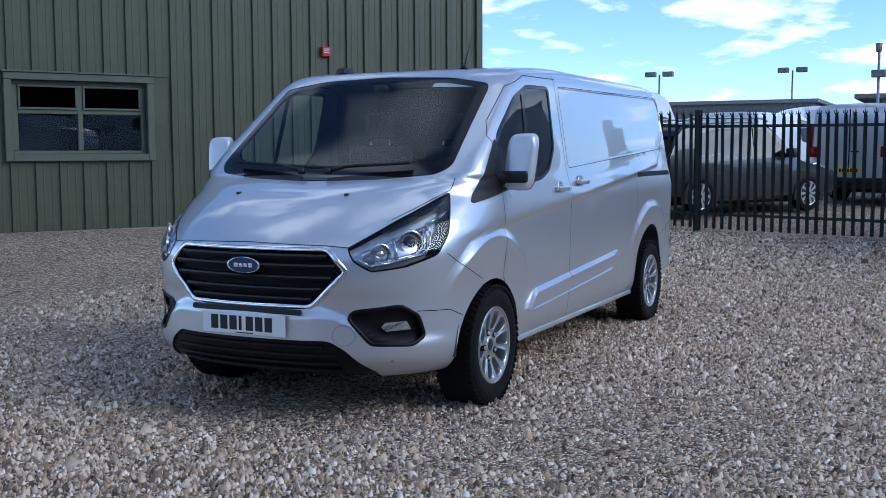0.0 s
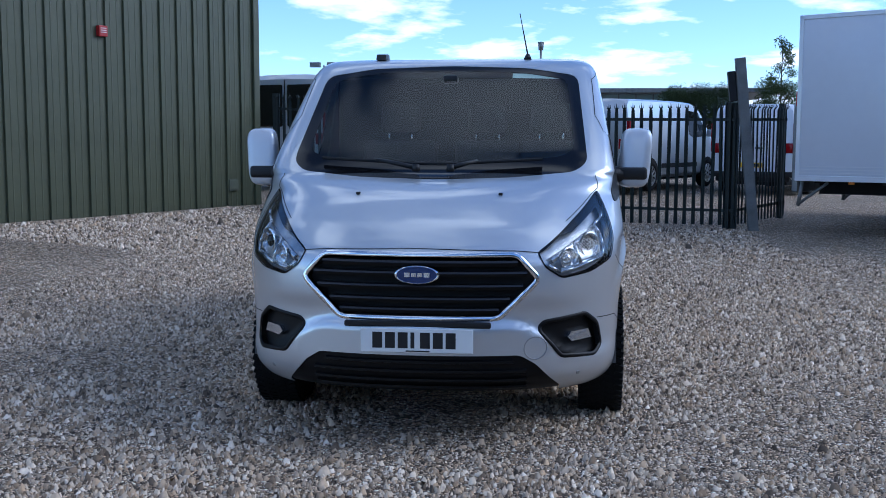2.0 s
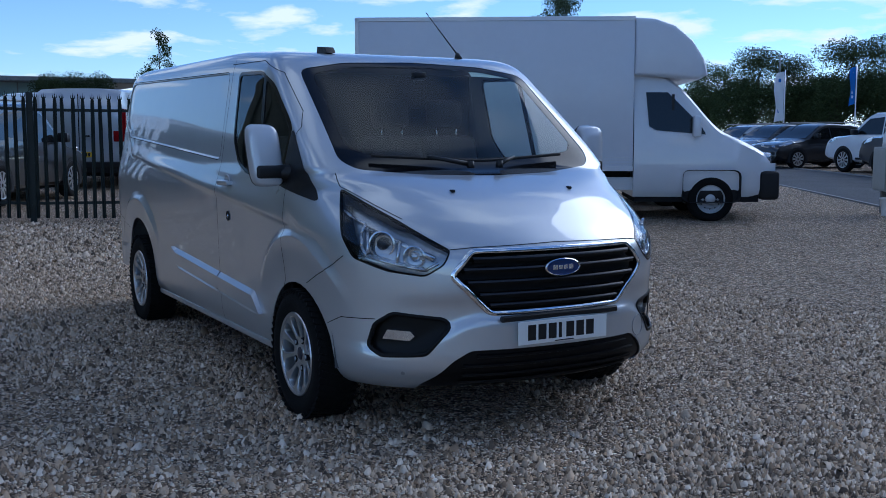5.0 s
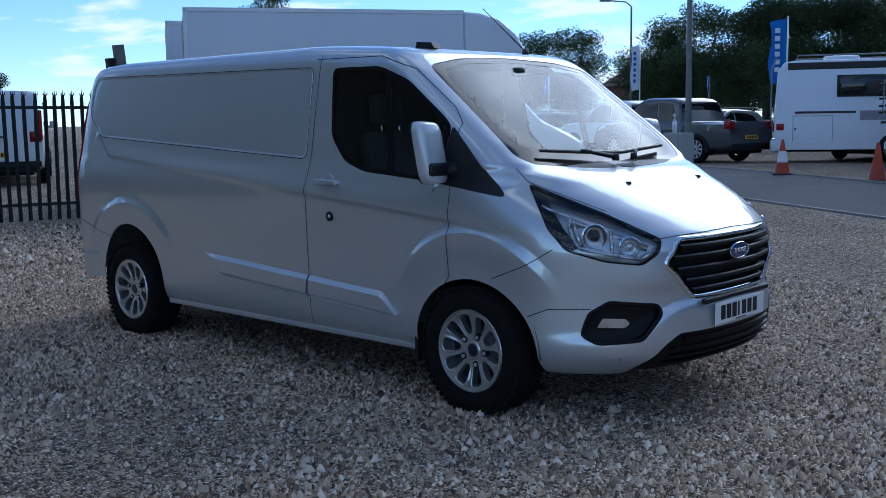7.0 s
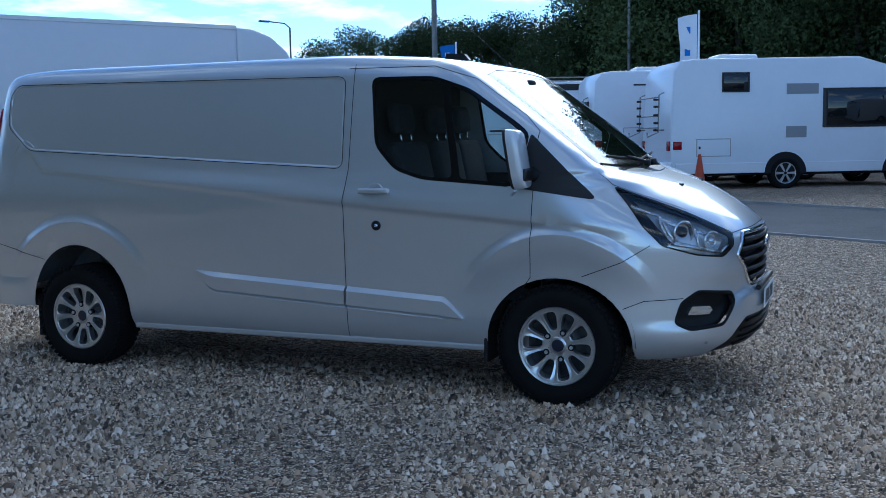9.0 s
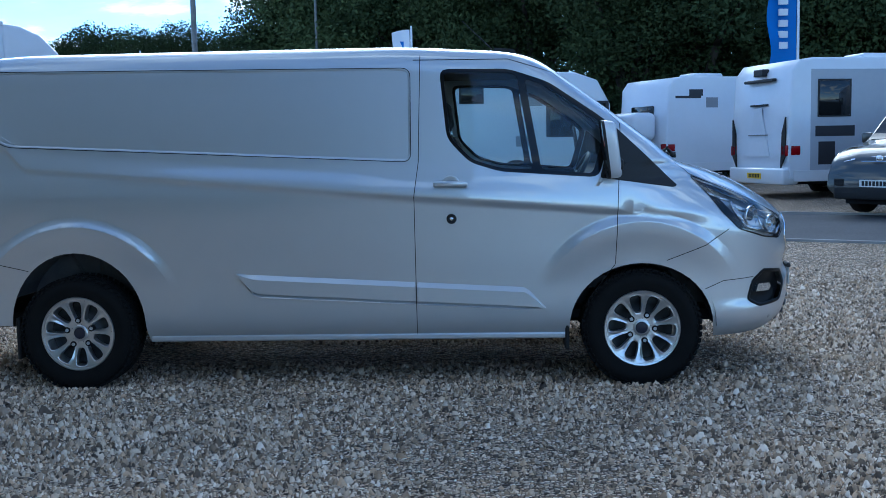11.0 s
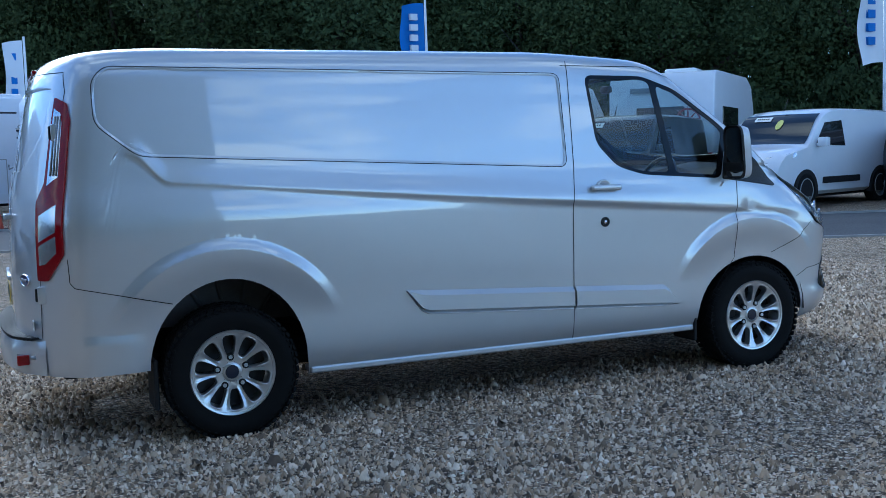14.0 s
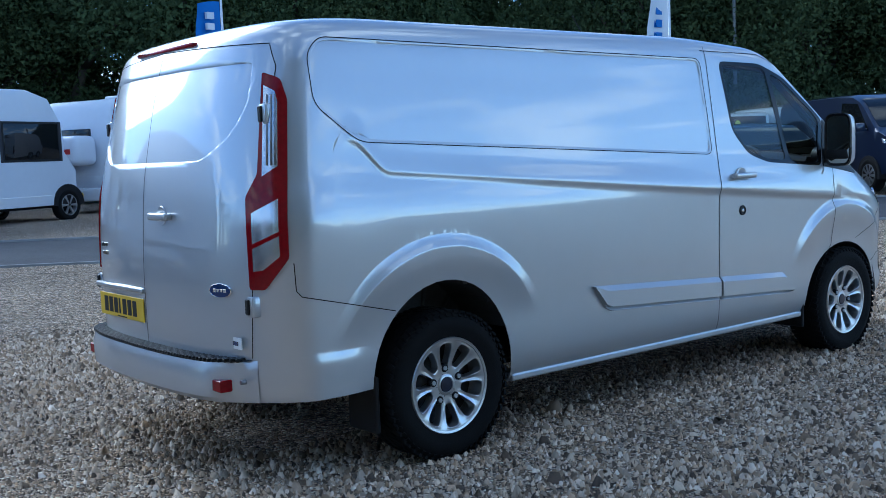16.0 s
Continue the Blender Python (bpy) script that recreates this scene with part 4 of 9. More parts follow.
    cut(bm, SCR_IN, "front", SG, lay, 0.15, only=(SF,))
    cut(bm, GRILLE, "front", GR, lay, 0.2)
    cut(bm, LOWER, "front", LO, lay, 0.0)
    for v in ("fr", "fl"):
        cut(bm, LAMP, v, LA, lay, 0.2)
        cut(bm, [(-0.40, 1.25), (-0.03, 1.08), (0.06, 1.005), (-0.02, 1.02), (-0.16, 1.075), (-0.305, 1.125), (-0.24, 0.99), (-0.175, 0.90), (-0.235, 0.87), (-0.36, 0.99)], v, 90, lay, 0.2, only=(LA,))
        cut(bm, FOG, v, FO, lay, 0.2)
    INSERTS = ([(-2.318, 1.67), (-2.272, 1.645), (-2.26, 1.60), (-2.26, 1.34), (-2.325, 1.30)], [(-2.372, 1.155), (-2.258, 1.21), (-2.258, 1.08), (-2.372, 1.03)],
               [(-2.372, 1.012), (-2.258, 1.062), (-2.258, 0.98), (-2.33, 0.925), (-2.372, 0.92)])
    for v in ("rr", "rl"):
        cut(bm, TAIL, v, TA, lay, 0.2)
        for k, poly in enumerate(INSERTS):
            cut(bm, poly, v, 70 + k, lay, 0.2, only=(TA,))
    cut(bm, [(-0.01, 0.4), (-0.01, 2.0), (1.1, 2.0), (1.1, 0.4)], "rear", RD + 30, lay, 0.2, only=(RD,))
    cut(bm, [(-0.01, 0.4), (-0.01, 2.0), (1.1, 2.0), (1.1, 0.4)], "rear", RW + 31, lay, 0.2, only=(RW,))
    cut(bm, [(-0.01, 0.4), (-0.01, 2.0), (1.1, 2.0), (1.1, 0.4)], "rear", RW + 32, lay, 0.2, only=(RW + 20,))
    bm.normal_update()
    # the smooth skin's own normals, kept through the cuts
    for vt in bm.verts:
        hit = bvh.find_nearest(vt.co)
        ring_ = shell_n[hit[2]]
        ws_ = interpolate.poly_3d_calc([c for c, _ in ring_], hit[0])
        nn = sum((nv * w_ for (_, nv), w_ in zip(ring_, ws_)), Vector())
        vt[skin] = nn.normalized() if nn.length > 1e-4 else vt.normal
    # pressed-in faces: side panels, rear door glazing blanks
    moved = set()
    for fc in bm.faces:
        if fc[lay] in (PN + 20, RW + 20, RW + 32):
            for vt in fc.verts:
                if vt not in moved:
                    moved.add(vt)
                    if fc[lay] == PN + 20:
                        vt.co.y -= 0.007 * (1 if vt.co.y > 0 else -1)
                    else:
                        vt.co.x += 0.008
    # the tail is cut off level under the rear bumper
    below = [fc for fc in bm.faces if fc[lay] in (RB, 0, RD, RD + 30) and fc.calc_center_median().x < -3.6]
    geom = set(below)
    for fc in below:
        geom.update(fc.edges); geom.update(fc.verts)
    bmesh.ops.bisect_plane(bm, geom=list(geom), plane_co=(0, 0, 0.375), plane_no=(0, 0, 1))
    for fc in bm.faces:
        c = fc.calc_center_median()
        if c.x < -3.6 and c.z < 0.375:
            fc[lay] = OFF

    def take(name, test, material, label="", inset=0.0, parent=van, smooth=32, thick=0.0):
        """The marked faces as a part of their own."""
        vs, fs, ledge = {}, [], []
        for fc in bm.faces:
            if test(fc):
                fs.append([vs.setdefault(vt, len(vs)) for vt in fc.verts])
                ledge.append(fc[lay] in (PN, RW, RW + 31))
        if not fs:
            return None
        vl = list(vs)
        co = [vt.co - vt[skin] * inset for vt in vl]
        nm = [Vector(vt[skin]) if vt[skin].length > 0.5 else vt.normal.copy() for vt in vl]
        acc = [Vector() for _ in vl]
        for fc, lg in zip(fs, ledge):
            if lg:
                fn = geometry.normal([co[k] for k in fc])
                for k in fc:
                    acc[k] += fn
        nms = [[((acc[k].normalized() * 0.55 + nm[k] * 0.45).normalized() if lg and acc[k].length > 0.1 else nm[k]) for k in fc] for fc, lg in zip(fs, ledge)]
        if thick:                                   # turned-in rim along the open edges
            used = {(fc[k - 1], fc[k]) for fc in fs for k in range(len(fc))}
            inner = {}
            for a, b in sorted(e for e in used if (e[1], e[0]) not in used):
                for k in (a, b):
                    if k not in inner:
                        inner[k] = len(co)
                        co.append(co[k] - nm[k] * thick)
                quad = [b, a, inner[a], inner[b]]
                fn = geometry.normal([co[k] for k in quad])
                fs.append(quad); nms.append([fn] * 4)
        me = bpy.data.meshes.new(name)
        me.from_pydata([c[:] for c in co], [], fs)
        me.materials.append(material)
        me.polygons.foreach_set("use_smooth", [True] * len(me.polygons))
        me.normals_split_custom_set([n_[:] for f_ in nms for n_ in f_])
        ob = new(name, me)
        ob.parent = parent
        if label:
            ob["label"] = label
        return ob

    def reg(*ids, side=0):
        return lambda fc: fc[lay] in ids and (side == 0 or fc.calc_center_median().y * side > 0)

    body = take("body", lambda fc: fc[lay] == 0 or (fc[lay] in (PN, PN + 20) and fc.calc_center_median().x < -1.295), M_SILVER, thick=0.004)
    take("bonnet", reg(BON), M_SILVER, thick=0.004)
    take("front_bumper", reg(BUMP), M_SILVER, thick=0.004)
    take("rear_bumper_corner", reg(RB, side=-1), M_SILVER, thick=0.004)
    take("rear_bumper_corner", reg(RB, side=1), M_SILVER, thick=0.004)
    doors = {}
    for s, side in ((-1, "right"), (1, "left")):
        doors[s] = take("front_door", reg(DOOR, side=s), M_SILVER, thick=0.004)
        take("window_frame", reg(WF, side=s), M_GLOSSBK, "black window surround", 0.001, doors[s], thick=0.004)
        for p in (P1, P2):
            g = take("window_pane", reg(p, side=s), M_GLASS, "tinted glass", 0.006, doors[s])
            g.visible_shadow = False
        take("sail_panel", reg(SA, side=s), M_PLASTIC, "black plastic mirror mount panel", -0.004, van, thick=0.006)
        rd = take("rear_door", lambda fc, s=s: fc[lay] in ((RD, RW, RW + 20) if s < 0 else (RD + 30, RW + 31, RW + 32)), M_SILVER, thick=0.004)
        doors[s * 2] = rd
    take("windscreen_border", reg(SF), M_GLOSSBK, "black windscreen edge band", 0.003, thick=0.003)
    g = take("windscreen", reg(SG), M_GLASS, "tinted windscreen glass", 0.004)
    g.visible_shadow = False
    # recessed black parts behind the apertures
    grille = take("grille", reg(GR), M_DARK, "black slatted radiator grille", 0.05)
    take("lower_intake", reg(LO), M_SLAT, "black lower bumper intake", 0.012, thick=0.01)

    def ribbon(name, view, pts, w, material, parent, lift=0.0015, closed=False, label="", n=None, depth=0.0):
        """A narrow band laid on the shell along a drawn line."""
        path = []
        seq = list(pts) + ([pts[0]] if closed else [])
        for (a0, b0), (a1, b1) in zip(seq[:-1], seq[1:]):
            m = max(1, int(math.hypot(a1 - a0, b1 - b0) / 0.014))
            path += [(a0 + (a1 - a0) * k / m, b0 + (b1 - b0) * k / m) for k in range(m)]
        path.append(seq[-1])
        got = [on(view, a, b, lift) for a, b in path]
        got = [g for g in got if g[0] is not None]
        raw = [g[1] for g in got]
        got = [(g[0] + (sum(raw[max(0, k - 3):k + 4], Vector()).normalized() - g[1]) * lift, sum(raw[max(0, k - 3):k + 4], Vector()).normalized()) for k, g in enumerate(got)]
        t = bm_()
        prev = None
        for k, (p, nn) in enumerate(got):
            tan = (got[min(k + 1, len(got) - 1)][0] - got[max(k - 1, 0)][0]).normalized()
            sd = nn.cross(tan).normalized() * (w / 2)
            if depth:
                cur = [t.verts.new(p - sd), t.verts.new(p - sd * 0.5 + nn * depth), t.verts.new(p + sd * 0.5 + nn * depth), t.verts.new(p + sd)]
            else:
                cur = [t.verts.new(p - sd), t.verts.new(p + sd)]
            if prev:
                for j in range(len(cur) - 1):
                    t.faces.new((prev[j], cur[j], cur[j + 1], prev[j + 1]))
            prev = cur
        return part(name, t, material, parent, label, smooth=60)

    # shut lines
    lines = []
    for s, side in ((-1, "right"), (1, "left")):
        lines.append((side, [(-0.365, 0.29), (-0.30, 0.50), (-0.15, 0.70), (-0.13, 1.17), (-0.115, 1.50), (-0.20, 1.585), (-0.50, 1.80), (-0.75, 1.88), (-1.295, 1.885)]))
        lines.append((side, [(-1.295, 0.29), (-1.297, 1.10), (-1.27, 1.30), (-1.255, 1.91)]))
        lines.append((side, [(0.14, 0.715), (0.36, 0.80), (0.50, 0.888)]))
        lines.append((side, [(0.36, 0.545), (0.47, 0.59), (0.66, 0.60)]))
        lines.append((side, [(-4.055, 0.95), (-4.05, 0.835), (-4.03, 0.81), (-3.58, 0.70)]))
        lines.append((side, shrink(PANEL, -0.002) + [shrink(PANEL, -0.002)[0]]))
    lines.append(("left", [(-2.87, 0.32), (-2.88, 0.9), (-2.86, 1.2), (-2.84, 1.28)]))
    lines.append(("front", [(-0.56, 0.930), (-0.44, 0.940), (0, 0.950), (0.44, 0.940), (0.56, 0.930)]))
    for v in ("fr", "fl"):
        lines.append((v, [(-0.02, 1.062), (-0.30, 1.17), (-0.39, 1.205), (-0.44, 1.27)]))
    lines.append(("rear", [(-0.01, 0.56), (-0.01, 1.86)]))
    for s in (-1, 1):
        lines.append(("rear", [(s * 0.78, 0.56), (s * 0.80, 0.84), (s * 0.835, 1.3), (s * 0.80, 1.75), (s * 0.76, 1.84)]))
    lines.append(("rear", [(-0.76, 1.845), (0, 1.872), (0.76, 1.845)]))
    for view, pts in lines:
        ribbon("shut_line", view, pts, 0.0042, M_DARK, body)
    # grille surround, bars and badge
    ribbon("chrome_surround", "front", GRILLE, 0.026, M_CHROME, grille, 0.002, True, "chrome grille surround", depth=0.006)
    def hexw(z):
        return 0.555 - (z - 0.812) * 0.88 if z > 0.812 else 0.37 + (z - 0.628) * 1.0
    for z in (0.885, 0.835, 0.775, 0.715, 0.665):
        w = hexw(z) - 0.035
        t = bm_()
        prev = None
        for k in range(25):
            y = -w + 2 * w * k / 24
            p, nn = on("front", y, z, -0.012)
            c = [t.verts.new(p + Vector((dx, 0, dz))) for dx, dz in ((0.010, 0.012), (0.016, 0.004), (0.012, -0.010), (-0.03, -0.012), (-0.03, 0.012))]
            if prev:
                for j in range(5):
                    t.faces.new((prev[j], prev[(j + 1) % 5], c[(j + 1) % 5], c[j]))
            prev = c
        part("slat", t, M_SLAT, grille, smooth=30)
        t = bm_()
        prev = None
        for k in range(25):
            y = -w + 2 * w * k / 24
            p, nn = on("front", y, z, 0.0)
            c = [t.verts.new(p + Vector((-0.002 + dx, 0, dz))) for dx, dz in ((0.0, 0.0125), (0.004, 0.009), (0.006, 0.0035))]
            if prev:
                for j in range(2):
                    t.faces.new((prev[j], prev[j + 1], c[j + 1], c[j]))
            prev = c
        part("slat_edge", t, M_DARKMET, grille, smooth=30)
    p, nn = on("front", 0, 0.60)
    bm2 = bm_(); box(bm2, (p.x - 0.02, -0.34, 0.592), (p.x + 0.006, 0.34, 0.620), 0.006); part("plate_backing", bm2, M_PLASTIC, van)

    def badge(parent, m, w, h):
        t = bm_()
        for sc, zz in ((1.0, 0.0),):
            ring_pts = []
            for rr, dz in ((1.0, 0.0), (1.0, 0.006), (0.93, 0.009), (0.90, 0.007)):
                ring_pts.append([t.verts.new((w / 2 * rr * math.cos(2 * math.pi * k / 40), h / 2 * rr * math.sin(2 * math.pi * k / 40) , dz)) for k in range(40)])
            for A, B in zip(ring_pts[:-1], ring_pts[1:]):
                for k in range(40):
                    t.faces.new((A[k], A[(k + 1) % 40], B[(k + 1) % 40], B[k]))
        bd = part("badge", t, M_CHROME, parent, "blue oval maker's badge with chrome rim", smooth=40)
        bd.matrix_basis = m
        t = bm_()
        c = t.verts.new((0, 0, 0.0085))
        rim = [t.verts.new((w / 2 * 0.905 * math.cos(2 * math.pi * k / 40), h / 2 * 0.905 * math.sin(2 * math.pi * k / 40), 0.0072)) for k in range(40)]
        for k in range(40):
            t.faces.new((c, rim[k], rim[(k + 1) % 40]))
        part("badge_field", t, M_BLUEB, bd, smooth=40)
        t = bm_()   # plain shapes in place of the script
        for a, b, sx, sy in ((-0.22, 0.0, 0.13, 0.26), (-0.07, 0.0, 0.11, 0.22), (0.07, 0.0, 0.11, 0.22), (0.22, 0.0, 0.13, 0.26)):
            box(t, ((a - sx / 2) * w, (b - sy / 2) * h, 0.0086), ((a + sx / 2) * w, (b + sy / 2) * h, 0.0100), 0.0007)
        part("badge_bars", t, M_BADGEW, bd)
        return bd

    badge(grille, Matrix(((0, 0, 1, 1.003), (1, 0, 0, 0), (0, 1, 0, 0.835), (0, 0, 0, 1))), 0.205, 0.085)

    def plate(m, col):
        """A number plate; its characters as plain bars."""
        pl = empty("number_plate", pose(0, 0, 0), "", "")
        for key in ("label", "category"):
            if key in pl:
                del pl[key]
        pl.parent = van
        pl.matrix_basis = m
        pl["label"] = "white number plate with black character bars" if col is M_PLATEW else "yellow number plate with black character bars"
        t = bm_(); box(t, (-0.26, -0.0555, 0), (0.26, 0.0555, 0.004), 0.002); part("plate_panel", t, col, pl)
        x = -0.205
        for k in range(7):
            wd = 0.018 if k == 3 else 0.046
            t = bm_(); box(t, (x, -0.036, 0.0042), (x + wd, 0.038, 0.0048)); x += wd + (0.026 if k == 3 else 0.013)
            part("character_bar", t, M_INK, pl)
        t = bm_(); box(t, (-0.05, -0.0515, 0.0042), (0.06, -0.046, 0.0047)); part("maker_line", t, M_INK, pl)
        return pl

    plate(Matrix(((0, 0, 1, 1.016), (1, 0, 0, 0), (0, 1, 0, 0.533), (0, 0, 0, 1))), M_PLATEW)
    # lower intake bars
    for z in (0.43, 0.385, 0.34, 0.30):
        w = 0.44 if z > 0.4 else 0.50
        t = bm_()
        prev = None
        for k in range(21):
            y = -w + 2 * w * k / 20
            p, nn = on("front", y, z)
            c = [t.verts.new(p + Vector((dx, 0, dz))) for dx, dz in ((-0.012, 0.012), (0.003, 0.006), (0.003, -0.004), (-0.012, -0.008))]
            if prev:
                for j in range(3):
                    t.faces.new((prev[j], prev[j + 1], c[j + 1], c[j]))
            prev = c
        part("intake_bar", t, M_SLAT, van, smooth=30)
    # lamps
    for s, v in ((-1, "fr"), (1, "fl")):
        hl = take("headlamp", lambda fc, s=s: fc[lay] in (LA, 90) and fc.calc_center_median().y * s > 0, M_LAMPIN, "clear-lensed headlamp with projector and chrome bowl", 0.035)
        g = take("lamp_lens", lambda fc, s=s: fc[lay] in (LA, 90) and fc.calc_center_median().y * s > 0, M_LENS, "", -0.001, hl)
        g.visible_shadow = False
        ribbon("lamp_rim", v, LAMP, 0.008, M_GLOSSBK, hl, 0.002, True)
        # bright daytime strip, reflector bowls, projector
        def deep(a, b, dpt):
            return on(v, a, b, -dpt)[0]
        t = bm_()
        strip_ = [(-0.335, 1.10), (-0.285, 1.075), (-0.20, 1.045), (-0.215, 1.00), (-0.20, 0.94), (-0.17, 0.895), (0.02, 0.855), (0.13, 0.838), (0.19, 0.875)]
        for (a0, b0), (a1, b1) in zip(strip_[:-1], strip_[1:]):
            cyl(t, deep(a0, b0, 0.014), deep(a1, b1, 0.014), 0.008, 0.008, 8)
        part("daytime_strip", t, M_LAMPCLR, hl)
        take("lamp_wedge", lambda fc, s=s: fc[lay] == 90 and fc.calc_center_median().y * s > 0, M_GLOSSBK, "", 0.012, hl)
        d, ea, eb = VIEWS[v]
        for a, b, r in ((-0.095, 0.962, 0.062), (0.075, 0.905, 0.052)):
            base = on(v, a, b, -0.022)[0]
            tt = bm_()
            ring(tt, [(r, 0.0), (r * 1.04, 0.012), (r * 0.93, 0.014), (r * 0.70, -0.010), (r * 0.52, -0.012)], 28)
            rot = Matrix(((ea.x, d.x, eb.x, base.x), (ea.y, d.y, eb.y, base.y), (ea.z, d.z, eb.z, base.z), (0, 0, 0, 1)))
            o = part("reflector_bowl", tt, M_LAMPCLR, hl, smooth=40); o.matrix_basis = rot
            tt = bm_()
            ring(tt, [(r * 0.52, -0.012), (r * 0.44, 0.004), (r * 0.25, 0.012), (0.0005, 0.015)], 24)
            o = part("projector_lens", tt, M_DGLASS if a < 0 else M_LAMPCLR, hl, smooth=60); o.matrix_basis = rot
        t = bm_()
        for (a0, b0), (a1, b1), rr in (((-0.20, 1.03), (0.17, 0.895), 0.016), ((-0.165, 0.90), (0.12, 0.842), 0.011), ((-0.01, 0.985), (-0.012, 0.865), 0.010), ((-0.19, 1.02), (-0.165, 0.91), 0.012)):
            cyl(t, deep(a0, b0, 0.025), deep(a1, b1, 0.025), rr, rr, 8)
        part("bezel", t, M_LAMPCLR, hl)
        # fog lamp pocket
        fg = take("fog_lamp_pocket", lambda fc, s=s: fc[lay] == FO and fc.calc_center_median().y * s > 0, M_SLAT, "black fog lamp pocket", 0.03)
        ribbon("pocket_rim", v, FOG, 0.02, M_SLAT, fg, 0.001, True, depth=0.004)
        t = bm_()
        q = [(-0.085, 0.508), (-0.06, 0.552), (0.055, 0.548), (0.075, 0.525), (0.05, 0.503)]
        ring_ = [t.verts.new(on(v, a, b, -0.006)[0]) for a, b in q]
        back = [t.verts.new(on(v, a, b, -0.03)[0]) for a, b in q]
        t.faces.new(ring_)
        for k in range(5):
            t.faces.new((ring_[k - 1], ring_[k], back[k], back[k - 1]))
        bmesh.ops.recalc_face_normals(t, faces=t.faces[:])
        part("fog_lamp", t, M_LAMPCLR, fg, "clear fog lamp")
        # tail lamps
        tv = "rr" if s < 0 else "rl"
        tl = take("tail_lamp", lambda fc, s=s: fc[lay] == TA and fc.calc_center_median().y * s > 0, M_LAMPRED, "tall red tail lamp with clear inserts", -0.012, thick=0.03)
        for k in range(3):
            take("clear_insert", lambda fc, s=s, k=k: fc[lay] == 70 + k and fc.calc_center_median().y * s > 0, M_LAMPCLR, "clear ribbed lens", -0.0125, tl, thick=0.02)
        t = bm_()
        for a in (-2.303, -2.285, -2.268):
            cyl(t, on(tv, a, 1.345, 0.0155)[0], on(tv, a, 1.63, 0.0155)[0], 0.0035, 0.0035, 6)
        part("lens_ribs", t, M_SATIN, tl)
    # wheel wells
    for cx, cz, rx in ((0.0, 0.33, 0.43), (-3.3, 0.36, 0.44)):
        for s in (-1, 1):
            t = bm_()
            prof = [(cx + rx * math.cos(math.pi * k / 16), cz + rx * 1.02 * math.sin(math.pi * k / 16)) for k in range(17)]
            if cx < -1:
                prof = [(a, b) for a, b in prof if b > 0.53]
            else:
                prof = [(cx + rx, 0.33)] + prof + [(cx - rx, 0.35)]
            A = [t.verts.new((a, s * 0.935, b)) for a, b in prof]
            B = [t.verts.new((a, s * 0.60, b)) for a, b in prof]
            for k in range(len(prof) - 1):
                t.faces.new((A[k], A[k + 1], B[k + 1], B[k]))
            t.faces.new(B)
            ribs = []
            for k in range(2, len(prof) - 3, 2):
                a, b = Vector((prof[k][0], 0, prof[k][1])), Vector((cx, 0, cz))
                a2 = a + (b - a).normalized() * 0.15
                rb_ = bm_(); cyl(rb_, (a.x, s * 0.605, a.z), (a2.x + 0.03 * (-1) ** k, s * 0.605, a2.z), 0.011, 0.011, 6); ribs.append(rb_)
                rb_ = bm_(); box(rb_, (a.x - 0.012, min(s * 0.65, s * 0.90), a.z - 0.012), (a.x + 0.012, max(s * 0.65, s * 0.90), a.z + 0.012)); ribs.append(rb_)
            liner = part("wheel_arch_liner", t, M_LINER, van, "black ribbed arch liner")
            for rb_ in ribs:
                part("liner_rib", rb_, M_LINER, liner)
    # side mouldings
    for s, side in ((-1, "right"), (1, "left")):
        for x0, x1 in ((-2.342, -1.302), (-1.288, -0.55)):
            t = bm_()
            prev = None
            n = 24
            for k in range(n + 1):
                x = x0 + (x1 - x0) * k / n
                fz = (x + 2.342) / (2.342 - 0.55)
                zt, zb = 0.668 - 0.103 * fz, 0.553 - 0.103 * fz
                if x < -2.24:
                    zb = zt - (zt - zb) * max(0.02, (x + 2.342) / 0.10)
                if x > -0.66:
                    zt = zb + (zt - zb) * max(0.02, (-0.55 - x) / 0.11)
                row = []
                for fr, lf in ((0.0, -0.003), (0.02, 0.003), (0.24, 0.024), (0.95, 0.025), (0.985, 0.004), (1.13, 0.015), (1.17, -0.003)):
                    p, nn = on(side, x, zt + (zb - zt) * fr)
                    row.append(t.verts.new(p + Vector((0, s * lf, 0))))
                if prev:
                    for j in range(len(row) - 1):
                        t.faces.new((prev[j], row[j], row[j + 1], prev[j + 1]))
                prev = row
            bmesh.ops.recalc_face_normals(t, faces=t.faces[:])
            part("side_moulding", t, M_SILVER, van, smooth=25)
        # sill
        t = bm_(); box(t, (-2.88, s * 0.80, 0.265), (-0.42, s * 0.925, 0.302), 0.01, 2); part("sill", t, M_SILVER, van)
        # mud flaps
        for cx, w in ((-0.425, 0.20), (-3.675, 0.17)):
            t = bm_(); box(t, (cx - 0.012, min(s * 0.72, s * 0.935), w), (cx + 0.012, max(s * 0.72, s * 0.935), 0.42), 0.006); part("mud_flap", t, M_ROUGHPL, van, "black rubber mud flap")
        # handles
        def handle(x, z):
            p, nn = on(side, x, z)
            t = bm_()
            ring(t, [(0.052, 0.0), (0.049, 0.004), (0.040, 0.0045), (0.030, 0.0005), (0.0005, -0.001)], 28, Matrix.Diagonal((1.05, 1, 0.92, 1)))
            cup = part("handle_cup", t, M_SILVER, van, smooth=50); cup.matrix_basis = Matrix.Translation(p) @ Matrix.Rotation(math.pi if s < 0 else 0, 4, "Z")
            t = bm_()
            box(t, (x - 0.098, p.y + s * 0.018, z - 0.017), (x + 0.098, p.y + s * 0.040, z + 0.017), 0.010, 3)
